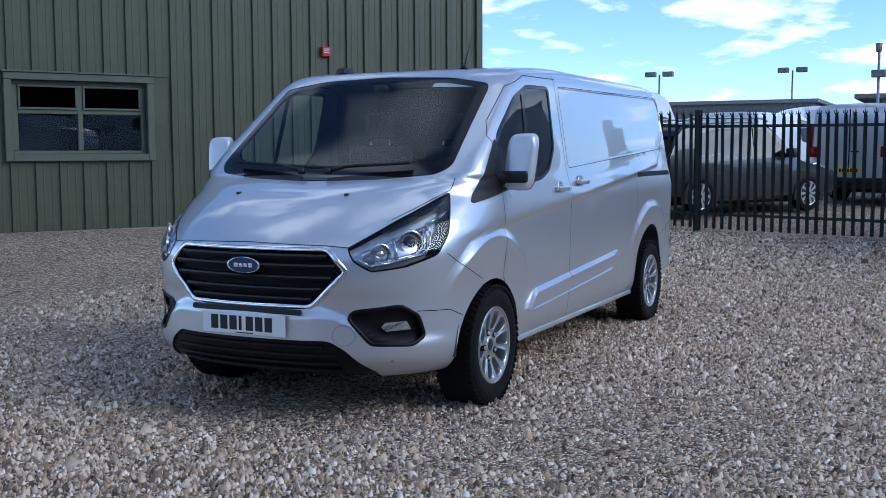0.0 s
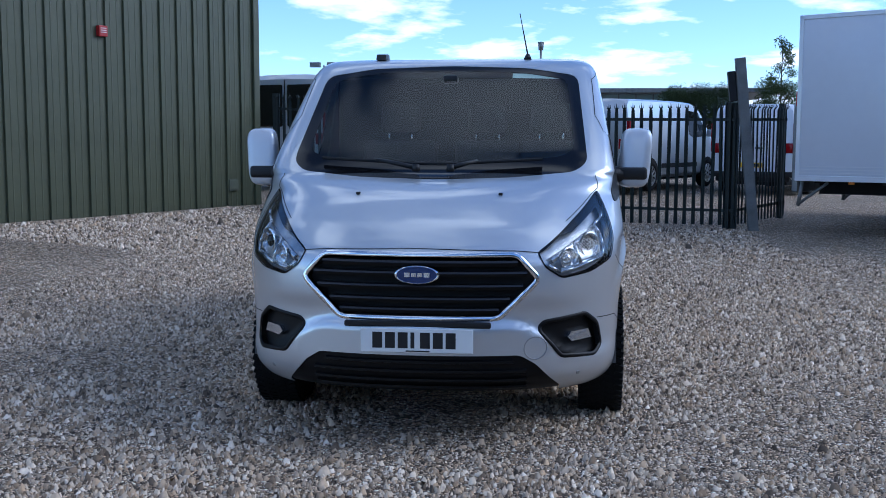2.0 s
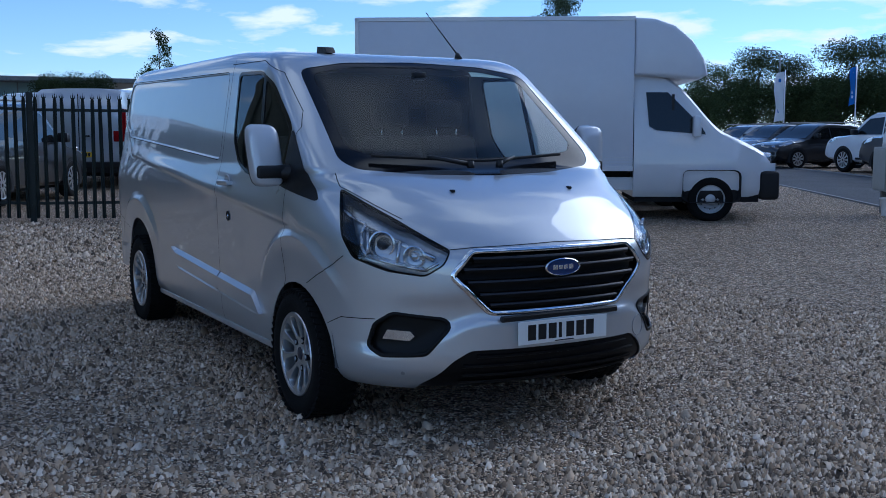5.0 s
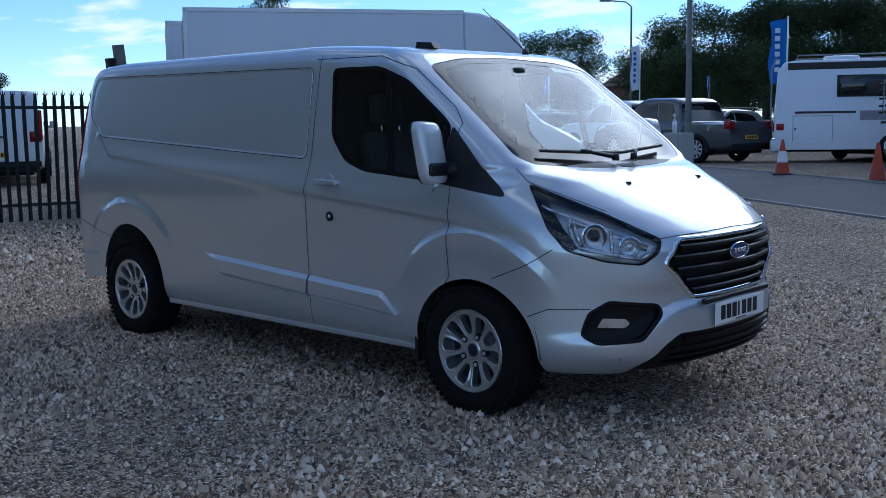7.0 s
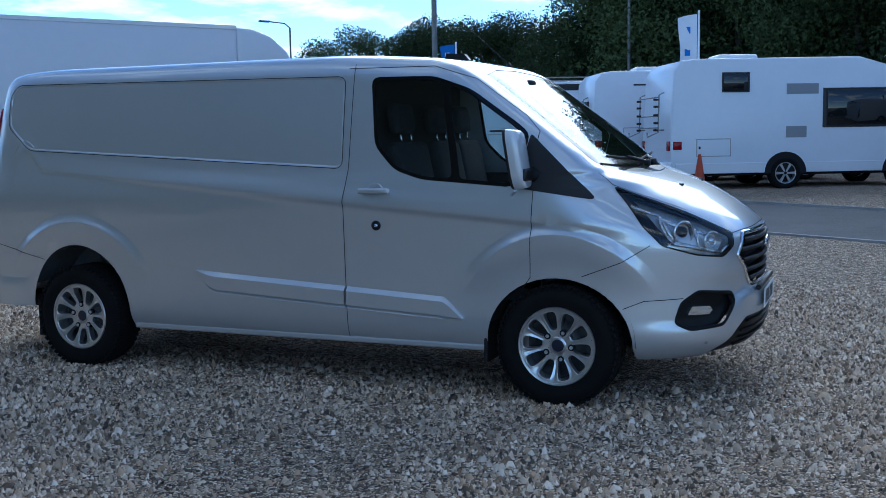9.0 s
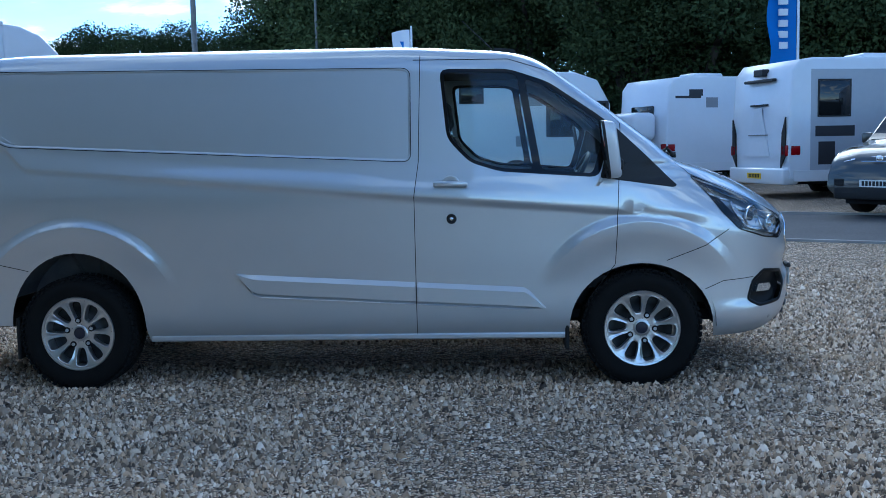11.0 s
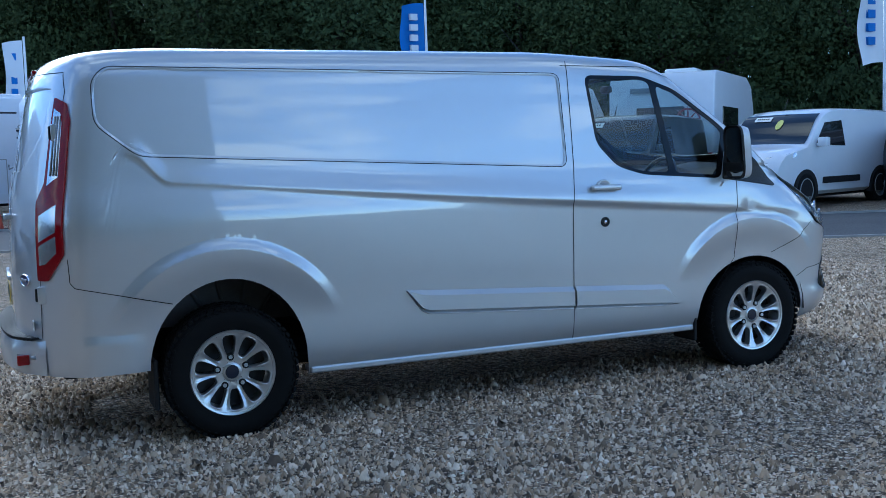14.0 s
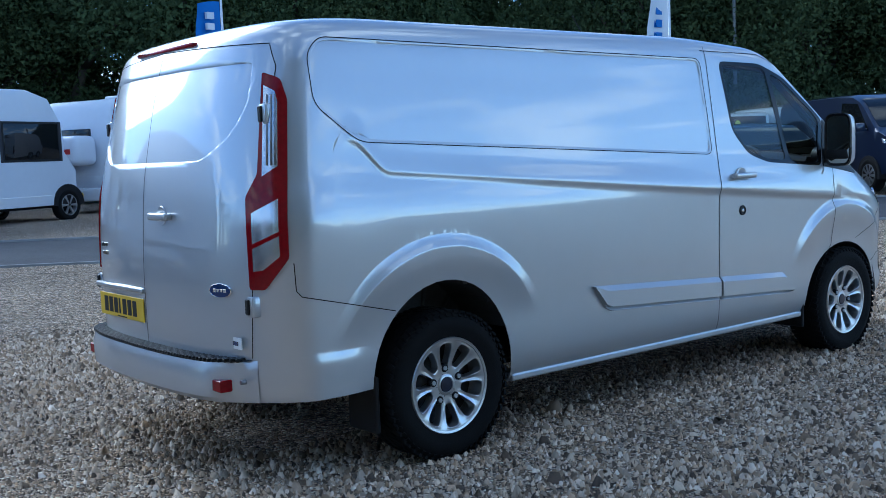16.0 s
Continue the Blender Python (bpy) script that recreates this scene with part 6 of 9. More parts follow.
def wheel_parts(parent, x, y, z, side, r=0.343, rim_r=0.216, w=0.215, style="alloy", spokes=10, rim_mat=None, turn=0.0):
    """A road wheel with its outer face towards side (-1 or 1) along y."""
    wh = new("wheel")
    wh.parent = parent
    wh.matrix_basis = Matrix.Translation((x, y, z)) @ Matrix.Rotation(0 if side > 0 else math.pi, 4, "Z") @ Matrix.Rotation(turn, 4, "Y")
    h = w / 2
    t = bm_()
    ring(t, [(rim_r - 0.005, -h * 0.9), (rim_r + 0.02, -h), (r - 0.06, -h * 1.04), (r - 0.02, -h * 0.95), (r - 0.004, -h * 0.78), (r, -h * 0.5), (r, h * 0.5), (r - 0.004, h * 0.78), (r - 0.02, h * 0.95),
             (r - 0.055, h * 1.05), (rim_r + 0.045, h * 1.03), (rim_r + 0.03, h * 0.99), (rim_r + 0.012, h * 0.97), (rim_r - 0.004, h * 0.90)], 64)
    if style == "alloy":
        tyre = part("tyre", t, M_RUBBER, wh, "black road tyre with blocky tread")
        t = bm_()
        n = 56
        for k in range(n):
            a = 2 * math.pi * k / n
            for j, yy in enumerate((-0.40, -0.14, 0.14, 0.40)):
                b = a + (0.5 if j % 2 else 0) * 2 * math.pi / n
                m = Matrix.Rotation(-b, 4, "Y") @ Matrix.Translation((r - 0.001, yy * w, 0)) @ Matrix.Rotation(0.35 * (1 if j < 2 else -1), 4, "X")
                box(t, (-0.008, -w * 0.105, -0.0125), (0.004, w * 0.105, 0.0125), 0, 1, m)
            m = Matrix.Rotation(-a, 4, "Y") @ Matrix.Translation((r - 0.016, w * 0.475, 0)) @ Matrix.Rotation(-0.6, 4, "Z")
            box(t, (-0.010, -0.005, -0.008), (0.010, 0.0015, 0.008), 0, 1, m)
        part("tread", t, M_RUBBER, tyre)["kind"] = "stuff"
    else:
        part("tyre", t, M_RUBBER, wh)
    rm = rim_mat or M_ALLOY
    t = bm_()
    ring(t, [(rim_r + 0.004, h * 0.93), (rim_r, h * 0.99), (rim_r - 0.010, h * 0.97), (rim_r - 0.014, h * 0.86), (rim_r - 0.022, h * 0.5), (rim_r - 0.03, -h * 0.8)], 56)
    rim = part("rim", t, rm, wh, smooth=40)
    t = bm_(); ring(t, [(rim_r - 0.03, h * 0.15), (0.135, h * 0.12), (0.13, h * 0.30), (0.0005, h * 0.30)], 40); part("brake_disc", t, M_DARK if style != "alloy" else mat("brake_iron", (0.05, 0.05, 0.05), 0.5, 0.6), wh)
    t = bm_()
    if style == "alloy":
        face = smooth_table([(0.03, 0.0 - 0.026), (0.05, -0.027), (0.09, -0.024), (0.13, -0.016), (0.17, -0.006), (0.196, 0.0), (0.214, 0.002)])
        half = math.pi / spokes
        for k in range(spokes):
            lug = k % 2 == 0                      # every other window reaches in to a wheel nut
            r_in, r_out = (0.080, 0.192) if lug else (0.090, 0.192)
            window, frame_ = [], []
            mid, reach = (r_in + r_out) / 2, (r_out - r_in) / 2
            m = 40
            for j in range(m):
                b = 2 * math.pi * (j + 0.5) / m
                cb, sb = math.cos(b), math.sin(b)
                fr = mid + reach * abs(cb) ** 0.5 * (1 if cb > 0 else -1)
                wide = half - (0.0105 + 0.013 * max(0.0, (fr - 0.09) / 0.1) ** 1.6) / fr
                window.append((fr, wide * abs(sb) ** 0.5 * (1 if sb > 0 else -1)))
                big = max(abs(cb), abs(sb))
                fr2 = 0.136 + (0.076 if cb > 0 else 0.090) * cb / big
                frame_.append((fr2, half * sb / big))
            a0 = 2 * math.pi * (k + 0.5) / spokes
            tt = bm_()
            loops = []
            for mix, drop in ((0.0, 0.0), (0.45, -0.0015), (0.82, 0.0), (0.94, -0.002), (1.0, -0.008), (1.0, -0.045)):
                loop = []
                for (ra, ta), (rb_, tb) in zip(frame_, window):
                    rr, th = ra + (rb_ - ra) * mix, ta + (tb - ta) * mix
                    hollow = -0.004 * max(0.0, 1 - abs(half - abs(th)) * rr / 0.006) * step(0.07, 0.12, rr) * step(0.20, 0.17, rr)
                    loop.append(tt.verts.new((rr * math.cos(a0 + th), h * 0.93 + face(rr) + drop + hollow, rr * math.sin(a0 + th))))
                loops.append(loop)
            for A, B in zip(loops[:-1], loops[1:]):
                for j in range(m):
                    tt.faces.new((A[j], A[(j + 1) % m], B[(j + 1) % m], B[j]))
            add(t, tt)
        bmesh.ops.remove_doubles(t, verts=t.verts[:], dist=0.0004)
        bmesh.ops.recalc_face_normals(t, faces=t.faces[:])
        part("spokes", t, rm, rim, "silver cast spokes round ten windows", smooth=30)
        hy = h * 0.93 - 0.027
        t = bm_(); ring(t, [(0.050, hy - 0.001), (0.046, hy + 0.003), (0.036, hy + 0.004), (0.0345, hy + 0.002)], 40); part("hub", t, rm, rim, smooth=40)
        t = bm_(); ring(t, [(0.0345, hy + 0.002), (0.031, hy + 0.006), (0.0005, hy + 0.0075)], 28); part("centre_cap", t, M_CAP, rim, "dark blue centre cap", smooth=40)
        for k in range(5):
            a = 2 * math.pi * (2 * k + 0.5) / 10
            ca, sa_ = math.cos(a), math.sin(a)
            t = bm_(); cyl(t, (0.077 * ca, hy - 0.02, 0.077 * sa_), (0.077 * ca, hy + 0.0035, 0.077 * sa_), 0.0195, 0.0185, 20)
            pocket = part("nut_pocket", t, M_DARK, rim, smooth=40)
            t = bm_(); cyl(t, (0.077 * ca, hy - 0.02, 0.077 * sa_), (0.077 * ca, hy + 0.009, 0.077 * sa_), 0.0120, 0.0105, 6)
            part("wheel_nut", t, M_STEELW, rim)
    elif style == "steel":
        ring(t, [(rim_r - 0.02, h * 0.55), (0.155, h * 0.35), (0.14, h * 0.60), (0.11, h * 0.70), (0.085, h * 0.55), (0.075, h * 0.80), (0.06, h * 0.86), (0.0005, h * 0.86)], 40)
        part("wheel_disc", t, rm, rim, smooth=40)
        t = bm_()
        for k in range(12):
            a = 2 * math.pi * k / 12
            cyl(t, (0.148 * math.cos(a), h * 0.42, 0.148 * math.sin(a)), (0.148 * math.cos(a), h * 0.52, 0.148 * math.sin(a)), 0.014, 0.014, 8)
        part("disc_holes", t, M_DARK, rim)
    else:
        for k in range(spokes):
            a = 2 * math.pi * k / spokes
            m = Matrix.Rotation(-a, 4, "Y")
            tt = bm_(); prism(tt, [(0.03, -0.016), (rim_r - 0.01, -0.030), (rim_r - 0.01, 0.030), (0.03, 0.016)], 0.03, Matrix(((1, 0, 0, 0), (0, 0, 1, h * 0.66), (0, 1, 0, 0), (0, 0, 0, 1))))
            add(t, tt, m)
        part("spokes", t, rm, rim)
    return wh


VAN = build_van()
for wx in (0.0, -3.3):
    for s_ in (-1, 1):
        wheel_parts(VAN, wx, s_ * 0.868, 0.326, s_, r=0.338, turn=0.4 * s_ + wx)

# ---- parked vehicles ----
def loft_car(parent, L, W, H, tops, belt, paint_mat, zb=0.24, tumble=0.16, nose=0.10, name="body"):
    """A car body from its roof profile: tops are (x, z) from nose to tail."""
    prof = smooth_table([(x, z) for x, z in sorted(tops)])
    xs = sorted(set([x for x, _ in tops] + list(np.linspace(-L / 2, L / 2, 30))))
    t = bm_()
    prev = None
    for x in xs:
        f = abs(x) / (L / 2)
        w = W / 2 * (1 - nose * f ** 4)
        zt = prof(x)
        bz = min(belt, zt - 0.05)
        wt = w * (1 - tumble * max(0.0, (zt - belt)) / max(H - belt, 0.1)) * (0.94 if zt <= belt + 0.06 else 0.985)
        lift = 0.10 * f ** 6
        half = [(w * 0.86, zb + lift), (w * 0.97, zb + 0.07 + lift), (w, zb + (bz - zb) * 0.55), (w * 0.985, bz), (wt, zt - 0.045), (wt - 0.07, zt - 0.006), (wt * 0.5, zt + 0.012), (0, zt + 0.016)]
        row = [t.verts.new((x, -y, z)) for y, z in half] + [t.verts.new((x, y, z)) for y, z in half[-2::-1]]
        if prev:
            for k in range(len(row) - 1):
                t.faces.new((prev[k], row[k], row[k + 1], prev[k + 1]))
        else:
            t.faces.new(row)
        prev = row
    t.faces.new(prev[::-1])
    bmesh.ops.recalc_face_normals(t, faces=t.faces[:])
    body = part(name, t, paint_mat, parent, smooth=42)
    def width_at(x, z):
        f = abs(x) / (L / 2)
        w = W / 2 * (1 - nose * f ** 4)
        return w * 0.985 * (1 - tumble * max(0.0, z - belt) / max(H - belt, 0.1))
    return body, prof, width_at


def side_poly(parent, name, poly, width_at, s, material, lift=0.006):
    t = bm_()
    vs = [t.verts.new((x, s * (width_at(x, z) + lift), z)) for x, z in poly]
    bk = [t.verts.new((x, s * (width_at(x, z) - 0.012), z)) for x, z in poly]
    t.faces.new(vs)
    for k in range(len(vs)):
        t.faces.new((vs[k - 1], vs[k], bk[k], bk[k - 1]))
    bmesh.ops.recalc_face_normals(t, faces=t.faces[:])
    return part(name, t, material, parent)


def screen(parent, name, x0, x1, prof, width_at, material, inset=0.07, lift=0.022):
    t = bm_()
    prev = None
    for k in range(9):
        x = x0 + (x1 - x0) * k / 8
        z = prof(x)
        w = max(0.2, width_at(x, z) - inset)
        row = [t.verts.new((x, y * w, z + lift - 0.012 * y * y)) for y in (-1, -0.5, 0, 0.5, 1)]
        if prev:
            for j in range(4):
                t.faces.new((prev[j], row[j], row[j + 1], prev[j + 1]))
        prev = row
    bmesh.ops.recalc_face_normals(t, faces=t.faces[:])
    return part(name, t, material, parent, smooth=60)


def bars_plate(parent, x, z, nx, col, y=0.0, w=0.52):
    """A small number plate facing along x, its characters as bars."""
    t = bm_(); box(t, (x - 0.006, y - w / 2, z - 0.055), (x + 0.006, y + w / 2, z + 0.055)); pl = part("number_plate", t, col, parent)
    t = bm_()
    for k in range(7):
        a = y - w * 0.42 + k * w * 0.12
        box(t, (x + nx * 0.007 - 0.001, a, z - 0.036), (x + nx * 0.007 + 0.001, a + w * 0.085, z + 0.036))
    part("character_bars", t, M_INK, pl)


def nose_at(prof, L, z):
    """How far forward the bonnet line reaches at height z."""
    x = L / 2
    while x > 0 and prof(x) < z:
        x -= 0.01
    return x


def swept_lamp(prof, wat, L, W, s, lz):
    """A headlamp that wraps from beside the grille back along the wing."""
    t = bm_()
    prev = None
    for y, back, lo, hi in ((0.24, 0.0, -0.03, 0.03), (0.33, 0.01, -0.06, 0.055), (0.42, 0.05, -0.065, 0.085), (0.468, 0.16, -0.03, 0.11), (0.0, 0.48, 0.06, 0.13)):
        cur = []
        for dz in (lo, (lo + hi) / 2, hi):
            z = lz + dz
            if y:
                cur.append(t.verts.new((nose_at(prof, L, z) + 0.014 - back, s * y * W, z)))
            else:
                xx = L / 2 - back - 0.10
                cur.append(t.verts.new((xx, s * (wat(xx, z) + 0.012), z)))
        if prev:
            for j in range(2):
                t.faces.new((prev[j], cur[j], cur[j + 1], prev[j + 1]))
        prev = cur
    bmesh.ops.recalc_face_normals(t, faces=t.faces[:])
    bmesh.ops.solidify(t, geom=t.faces[:], thickness=0.02)
    return t


def vehicle(kind, x, y, heading, label, category, paint_mat, L=4.4, W=1.82, H=1.6, wheels=(1.35, -1.35), wr=0.33, tops=(), belt=0.95, side_glass=(), front_screen=None, rear_screen=None,
            cladding=False, rails=False, style="plain", rim=None, spokes=10, zb=0.24, tumble=0.16, group="", front_plate=M_PLATEW, bumper=None, nose=0.10, lamp_z=0.78, side_strip=None):
    v = empty(kind, pose(x, y, ground_z(x, y), 0, 0, heading), label, category, group)
    body, prof, wat = loft_car(v, L, W, H, tops, belt, paint_mat, zb, tumble, nose)
    for s in (-1, 1):
        for poly in side_glass:
            side_poly(v, "side_window", poly, wat, s, M_DGLASS)
        for wx in wheels:
            # solid dark sheet on the uncut side stands in for the shaded arch hollow
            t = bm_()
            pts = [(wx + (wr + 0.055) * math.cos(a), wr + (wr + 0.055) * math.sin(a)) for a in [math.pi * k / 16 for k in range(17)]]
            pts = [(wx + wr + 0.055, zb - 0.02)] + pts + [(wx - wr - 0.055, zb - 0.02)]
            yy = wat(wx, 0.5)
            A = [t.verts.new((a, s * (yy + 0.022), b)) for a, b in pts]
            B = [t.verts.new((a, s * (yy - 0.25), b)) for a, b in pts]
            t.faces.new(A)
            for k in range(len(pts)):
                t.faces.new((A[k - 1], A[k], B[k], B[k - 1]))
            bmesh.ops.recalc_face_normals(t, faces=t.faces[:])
            part("arch_shade_blank", t, M_ROUGHPL if cladding else M_DARK, v)
            wheel_parts(v, wx, s * (yy - 0.075), wr, s, wr, wr * 0.66, 0.21, style, spokes, rim or M_ALLOY)
        # lamps, mirror, handles
        fx = L / 2
        lens = swept_lamp(prof, wat, L, W, s, lamp_z)
        part("headlamp", lens, M_LAMPCLR, v, smooth=40)
        t = bm_(); box(t, (fx - 0.22, min(s * W * 0.30, s * W * 0.40), zb + 0.22), (nose_at(prof, L, zb + 0.3) + 0.012, max(s * W * 0.30, s * W * 0.40), zb + 0.34), 0.02, 2); part("fog_pocket", t, M_ROUGHPL, v)
        t = bm_(); box(t, (-fx - 0.008, min(s * (W / 2 - 0.30), s * (W / 2 - 0.06)), lamp_z), (-fx + 0.2, max(s * (W / 2 - 0.30), s * (W / 2 - 0.06)), lamp_z + 0.22), 0.02, 2); part("tail_lamp", t, M_LAMPRED, v, smooth=40)
        mx = front_screen[0] - (front_screen[0] - front_screen[1]) * 0.45 if front_screen else 0.6
        t = bm_(); box(t, (mx - 0.09, min(s * (W / 2 + 0.02), s * (W / 2 + 0.21)), belt + 0.02), (mx + 0.06, max(s * (W / 2 + 0.02), s * (W / 2 + 0.21)), belt + 0.19), 0.03, 2); cyl(t, (mx, s * (W / 2 - 0.08), belt + 0.05), (mx, s * (W / 2 + 0.05), belt + 0.06), 0.03)
        part("door_mirror", t, paint_mat if not cladding else M_PLASTIC, v, smooth=40)
        if side_strip:
            side_poly(v, "side_strip", side_strip, wat, s, M_ROUGHPL, 0.012)
        if rails:
            t = bm_(); tube(t, [(0.45, s * (wat(0.4, H) - 0.06), H + 0.0), (0.3, s * (wat(0.4, H) - 0.06), H + 0.05), (-1.4, s * (wat(-1.2, H) - 0.06), H + 0.04), (-1.6, s * (wat(-1.2, H) - 0.06), H - 0.02)], 0.018); part("roof_rail", t, M_GALV, v)
    if front_screen:
        screen(v, "windscreen", *front_screen, prof, wat, M_DGLASS)
    if rear_screen:
        screen(v, "rear_window", *rear_screen, prof, wat, M_DGLASS)
    # grille, bumper insert, plates, badge
    t = bm_()
    rows = []
    for z, wd in ((lamp_z - 0.13, 0.20), (lamp_z - 0.08, 0.235), (lamp_z + 0.02, 0.25), (lamp_z + 0.035, 0.24)):
        rows.append([t.verts.new((nose_at(prof, L, z) + 0.010 - 0.10 * (k / 6) ** 2 * 0.4, wd * W * k / 6, z)) for k in range(-6, 7)])
    for A, B in zip(rows[:-1], rows[1:]):
        for k in range(12):
            t.faces.new((A[k], A[k + 1], B[k + 1], B[k]))
    bmesh.ops.recalc_face_normals(t, faces=t.faces[:])
    bmesh.ops.solidify(t, geom=t.faces[:], thickness=0.03)
    g = part("grille", t, M_PLASTIC, v)
    for dz in (-0.055, 0.01):
        t = bm_()
        tube(t, [(nose_at(prof, L, lamp_z + dz) + 0.018 - 0.04 * (k / 6) ** 2, 0.236 * W * k / 6, lamp_z + dz) for k in range(-6, 7)], 0.007, 6)
        part("grille_bar", t, M_CHROME, g)
    bx_ = nose_at(prof, L, lamp_z - 0.02) + 0.020
    t = bm_(); ring(t, [(0.06, 0.0), (0.06, 0.01), (0.04, 0.012), (0.0005, 0.012)], 20, Matrix.Translation((bx_, 0, lamp_z - 0.02)) @ Matrix.Rotation(-math.pi / 2, 4, "Z")); part("badge", t, M_CHROME, g)
    t = bm_(); box(t, (L / 2 - 0.12, -W * 0.40, zb + 0.02), (L / 2 + 0.008, W * 0.40, zb + 0.20), 0.03, 2); part("bumper_insert", t, bumper or M_ROUGHPL, v, smooth=40)
    t = bm_(); box(t, (-L / 2 - 0.008, -W * 0.42, zb + 0.02), (-L / 2 + 0.12, W * 0.42, zb + 0.22), 0.03, 2); part("bumper_insert", t, bumper or M_ROUGHPL, v, smooth=40)
    if front_plate:
        bars_plate(v, L / 2 + 0.016, zb + 0.27, 1, front_plate)
    bars_plate(v, -L / 2 - 0.012, zb + 0.38, -1, M_PLATEY)
    t = bm_(); box(t, (-L / 2 + 0.2, -W * 0.36, zb - 0.06), (L / 2 - 0.2, W * 0.36, zb + 0.12)); part("underbody", t, M_DARK, v)
    return v


def hatch(L, H, bonnet=0.95):
    """Roof profile of an ordinary car."""
    h = L / 2
    return [(h, 0.62), (h - 0.12, 0.78), (h - 0.35, bonnet - 0.10), (h - 1.05, bonnet + 0.02), (h - 1.15, bonnet + 0.06), (h - 1.85, H - 0.08), (h - 2.2, H), (-h + 1.1, H - 0.03), (-h + 0.55, H - 0.14), (-h + 0.22, bonnet + 0.10), (-h + 0.06, bonnet - 0.15), (-h, 0.60)]


def car(kind, x, y, hd, label, paint_mat, L=4.4, W=1.84, H=1.62, **kw):
    h = L / 2
    b = 0.98
    glass = [[(h - 1.30, b + 0.03), (h - 1.92, H - 0.16), (-0.02, H - 0.12), (-0.06, b + 0.03)], [(-0.12, b + 0.03), (-0.09, H - 0.12), (-h + 1.35, H - 0.15), (-h + 0.95, H - 0.24), (-h + 0.75, b + 0.08)]]
    kw.setdefault("rails", True)
    return vehicle(kind, x, y, hd, label, "car", paint_mat, L, W, H, (L * 0.305, -L * 0.305), 0.335, hatch(L, H), b, glass, (h - 1.15, h - 1.88), (-h + 0.60, -h + 0.22), cladding=True, **kw)


def pickup(x, y, hd, label, paint_mat):
    L, W, H = 5.25, 1.92, 1.80
    h = L / 2
    tops = [(h, 0.75), (h - 0.1, 0.95), (h - 0.3, 1.07), (h - 1.15, 1.14), (h - 1.25, 1.18), (h - 1.95, 1.72), (h - 2.2, H), (-0.55, H - 0.02), (-0.78, H - 0.12), (-0.98, 1.14), (-1.02, 1.10), (-h + 0.03, 1.10), (-h, 0.70)]
    glass = [[(h - 1.42, 1.15), (h - 2.0, 1.62), (0.02, 1.66), (-0.02, 1.15)], [(-0.08, 1.15), (-0.05, 1.66), (-0.55, 1.64), (-0.72, 1.17)]]
    return vehicle("pickup_truck", x, y, hd, label, "pickup", paint_mat, L, W, H, (1.66, -1.50), 0.375, tops, 1.12, glass, (h - 1.25, h - 2.0), (-0.80, -0.96), cladding=True, rails=False, zb=0.32, lamp_z=0.92, side_strip=[(1.1, 0.40), (1.1, 0.46), (-0.95, 0.46), (-0.95, 0.40)])


def small_van(x, y, hd, label, paint_mat, L=4.4, H=1.82, W=1.85, group="", glass_strip=True):
    h = L / 2
    tops = [(h, 0.66), (h - 0.10, 0.86), (h - 0.28, 1.02), (h - 0.85, 1.14), (h - 0.95, 1.17), (h - 1.55, H - 0.13), (h - 1.95, H), (0, H + 0.01), (-h + 0.12, H - 0.03), (-h + 0.03, H - 0.16), (-h + 0.012, 0.9), (-h, 0.6)]
    glass = [[(h - 1.22, 1.15), (h - 1.62, 1.56), (h - 2.22, 1.60), (h - 2.26, 1.12)]]
    v = vehicle("small_van", x, y, hd, label, "van", paint_mat, L, W, H, (L * 0.30, -L * 0.315), 0.33, tops, 1.10, glass, (h - 0.95, h - 1.62), None, rails=False, cladding=False, style="steel" if paint_mat is M_WHITE else "plain", rim=M_STEELW if paint_mat is M_WHITE else None,
                tumble=0.10, nose=0.06, lamp_z=0.90, side_strip=[(h - 1.45, 0.44), (h - 1.45, 0.56), (-0.6, 0.56), (-0.6, 0.44)], group=group)
    t = bm_(); cyl(t, (0.55, 0.0, H), (0.42, 0.0, H + 0.22), 0.012, 0.005, 6); part("aerial", t, M_PLASTIC, v)
    # price card and round tag behind the screen
    line = smooth_table(sorted(tops))
    for xa, xb, ya, yb, mm, nm in ((h - 1.40, h - 1.50, -0.50, -0.14, M_PLATEW, "price_card"), (h - 1.24, h - 1.42, 0.02, 0.16, M_TAG, "round_tag")):
        if nm == "round_tag" and paint_mat is not M_WHITE:
            continue
        t = bm_()
        if nm == "round_tag":
            cx, cy, rr = (xa + xb) / 2, (ya + yb) / 2, (yb - ya) / 2
            t.faces.new([t.verts.new((cx + 0.09 * math.sin(a), cy + rr * math.cos(a), line(cx + 0.09 * math.sin(a)) + 0.040)) for a in (2 * math.pi * k / 20 for k in range(20))])
        else:
            t.faces.new([t.verts.new((xx, yy, line(xx) + 0.038)) for xx, yy in ((xa, ya), (xa, yb), (xb, yb), (xb, ya))])
        cd = part(nm, t, mm, v)
        if nm == "price_card":
            t = bm_()
            for k in range(6):
                y0 = ya + 0.05 + k * 0.045
                xm, xn = xa - 0.035, xb + 0.035
                t.faces.new([t.verts.new((xx, yy, line(xx) + 0.042)) for xx, yy in ((xm, y0), (xm, y0 + 0.03), (xn, y0 + 0.03), (xn, y0))])
            part("print_bars", t, M_INK, cd)
    return v


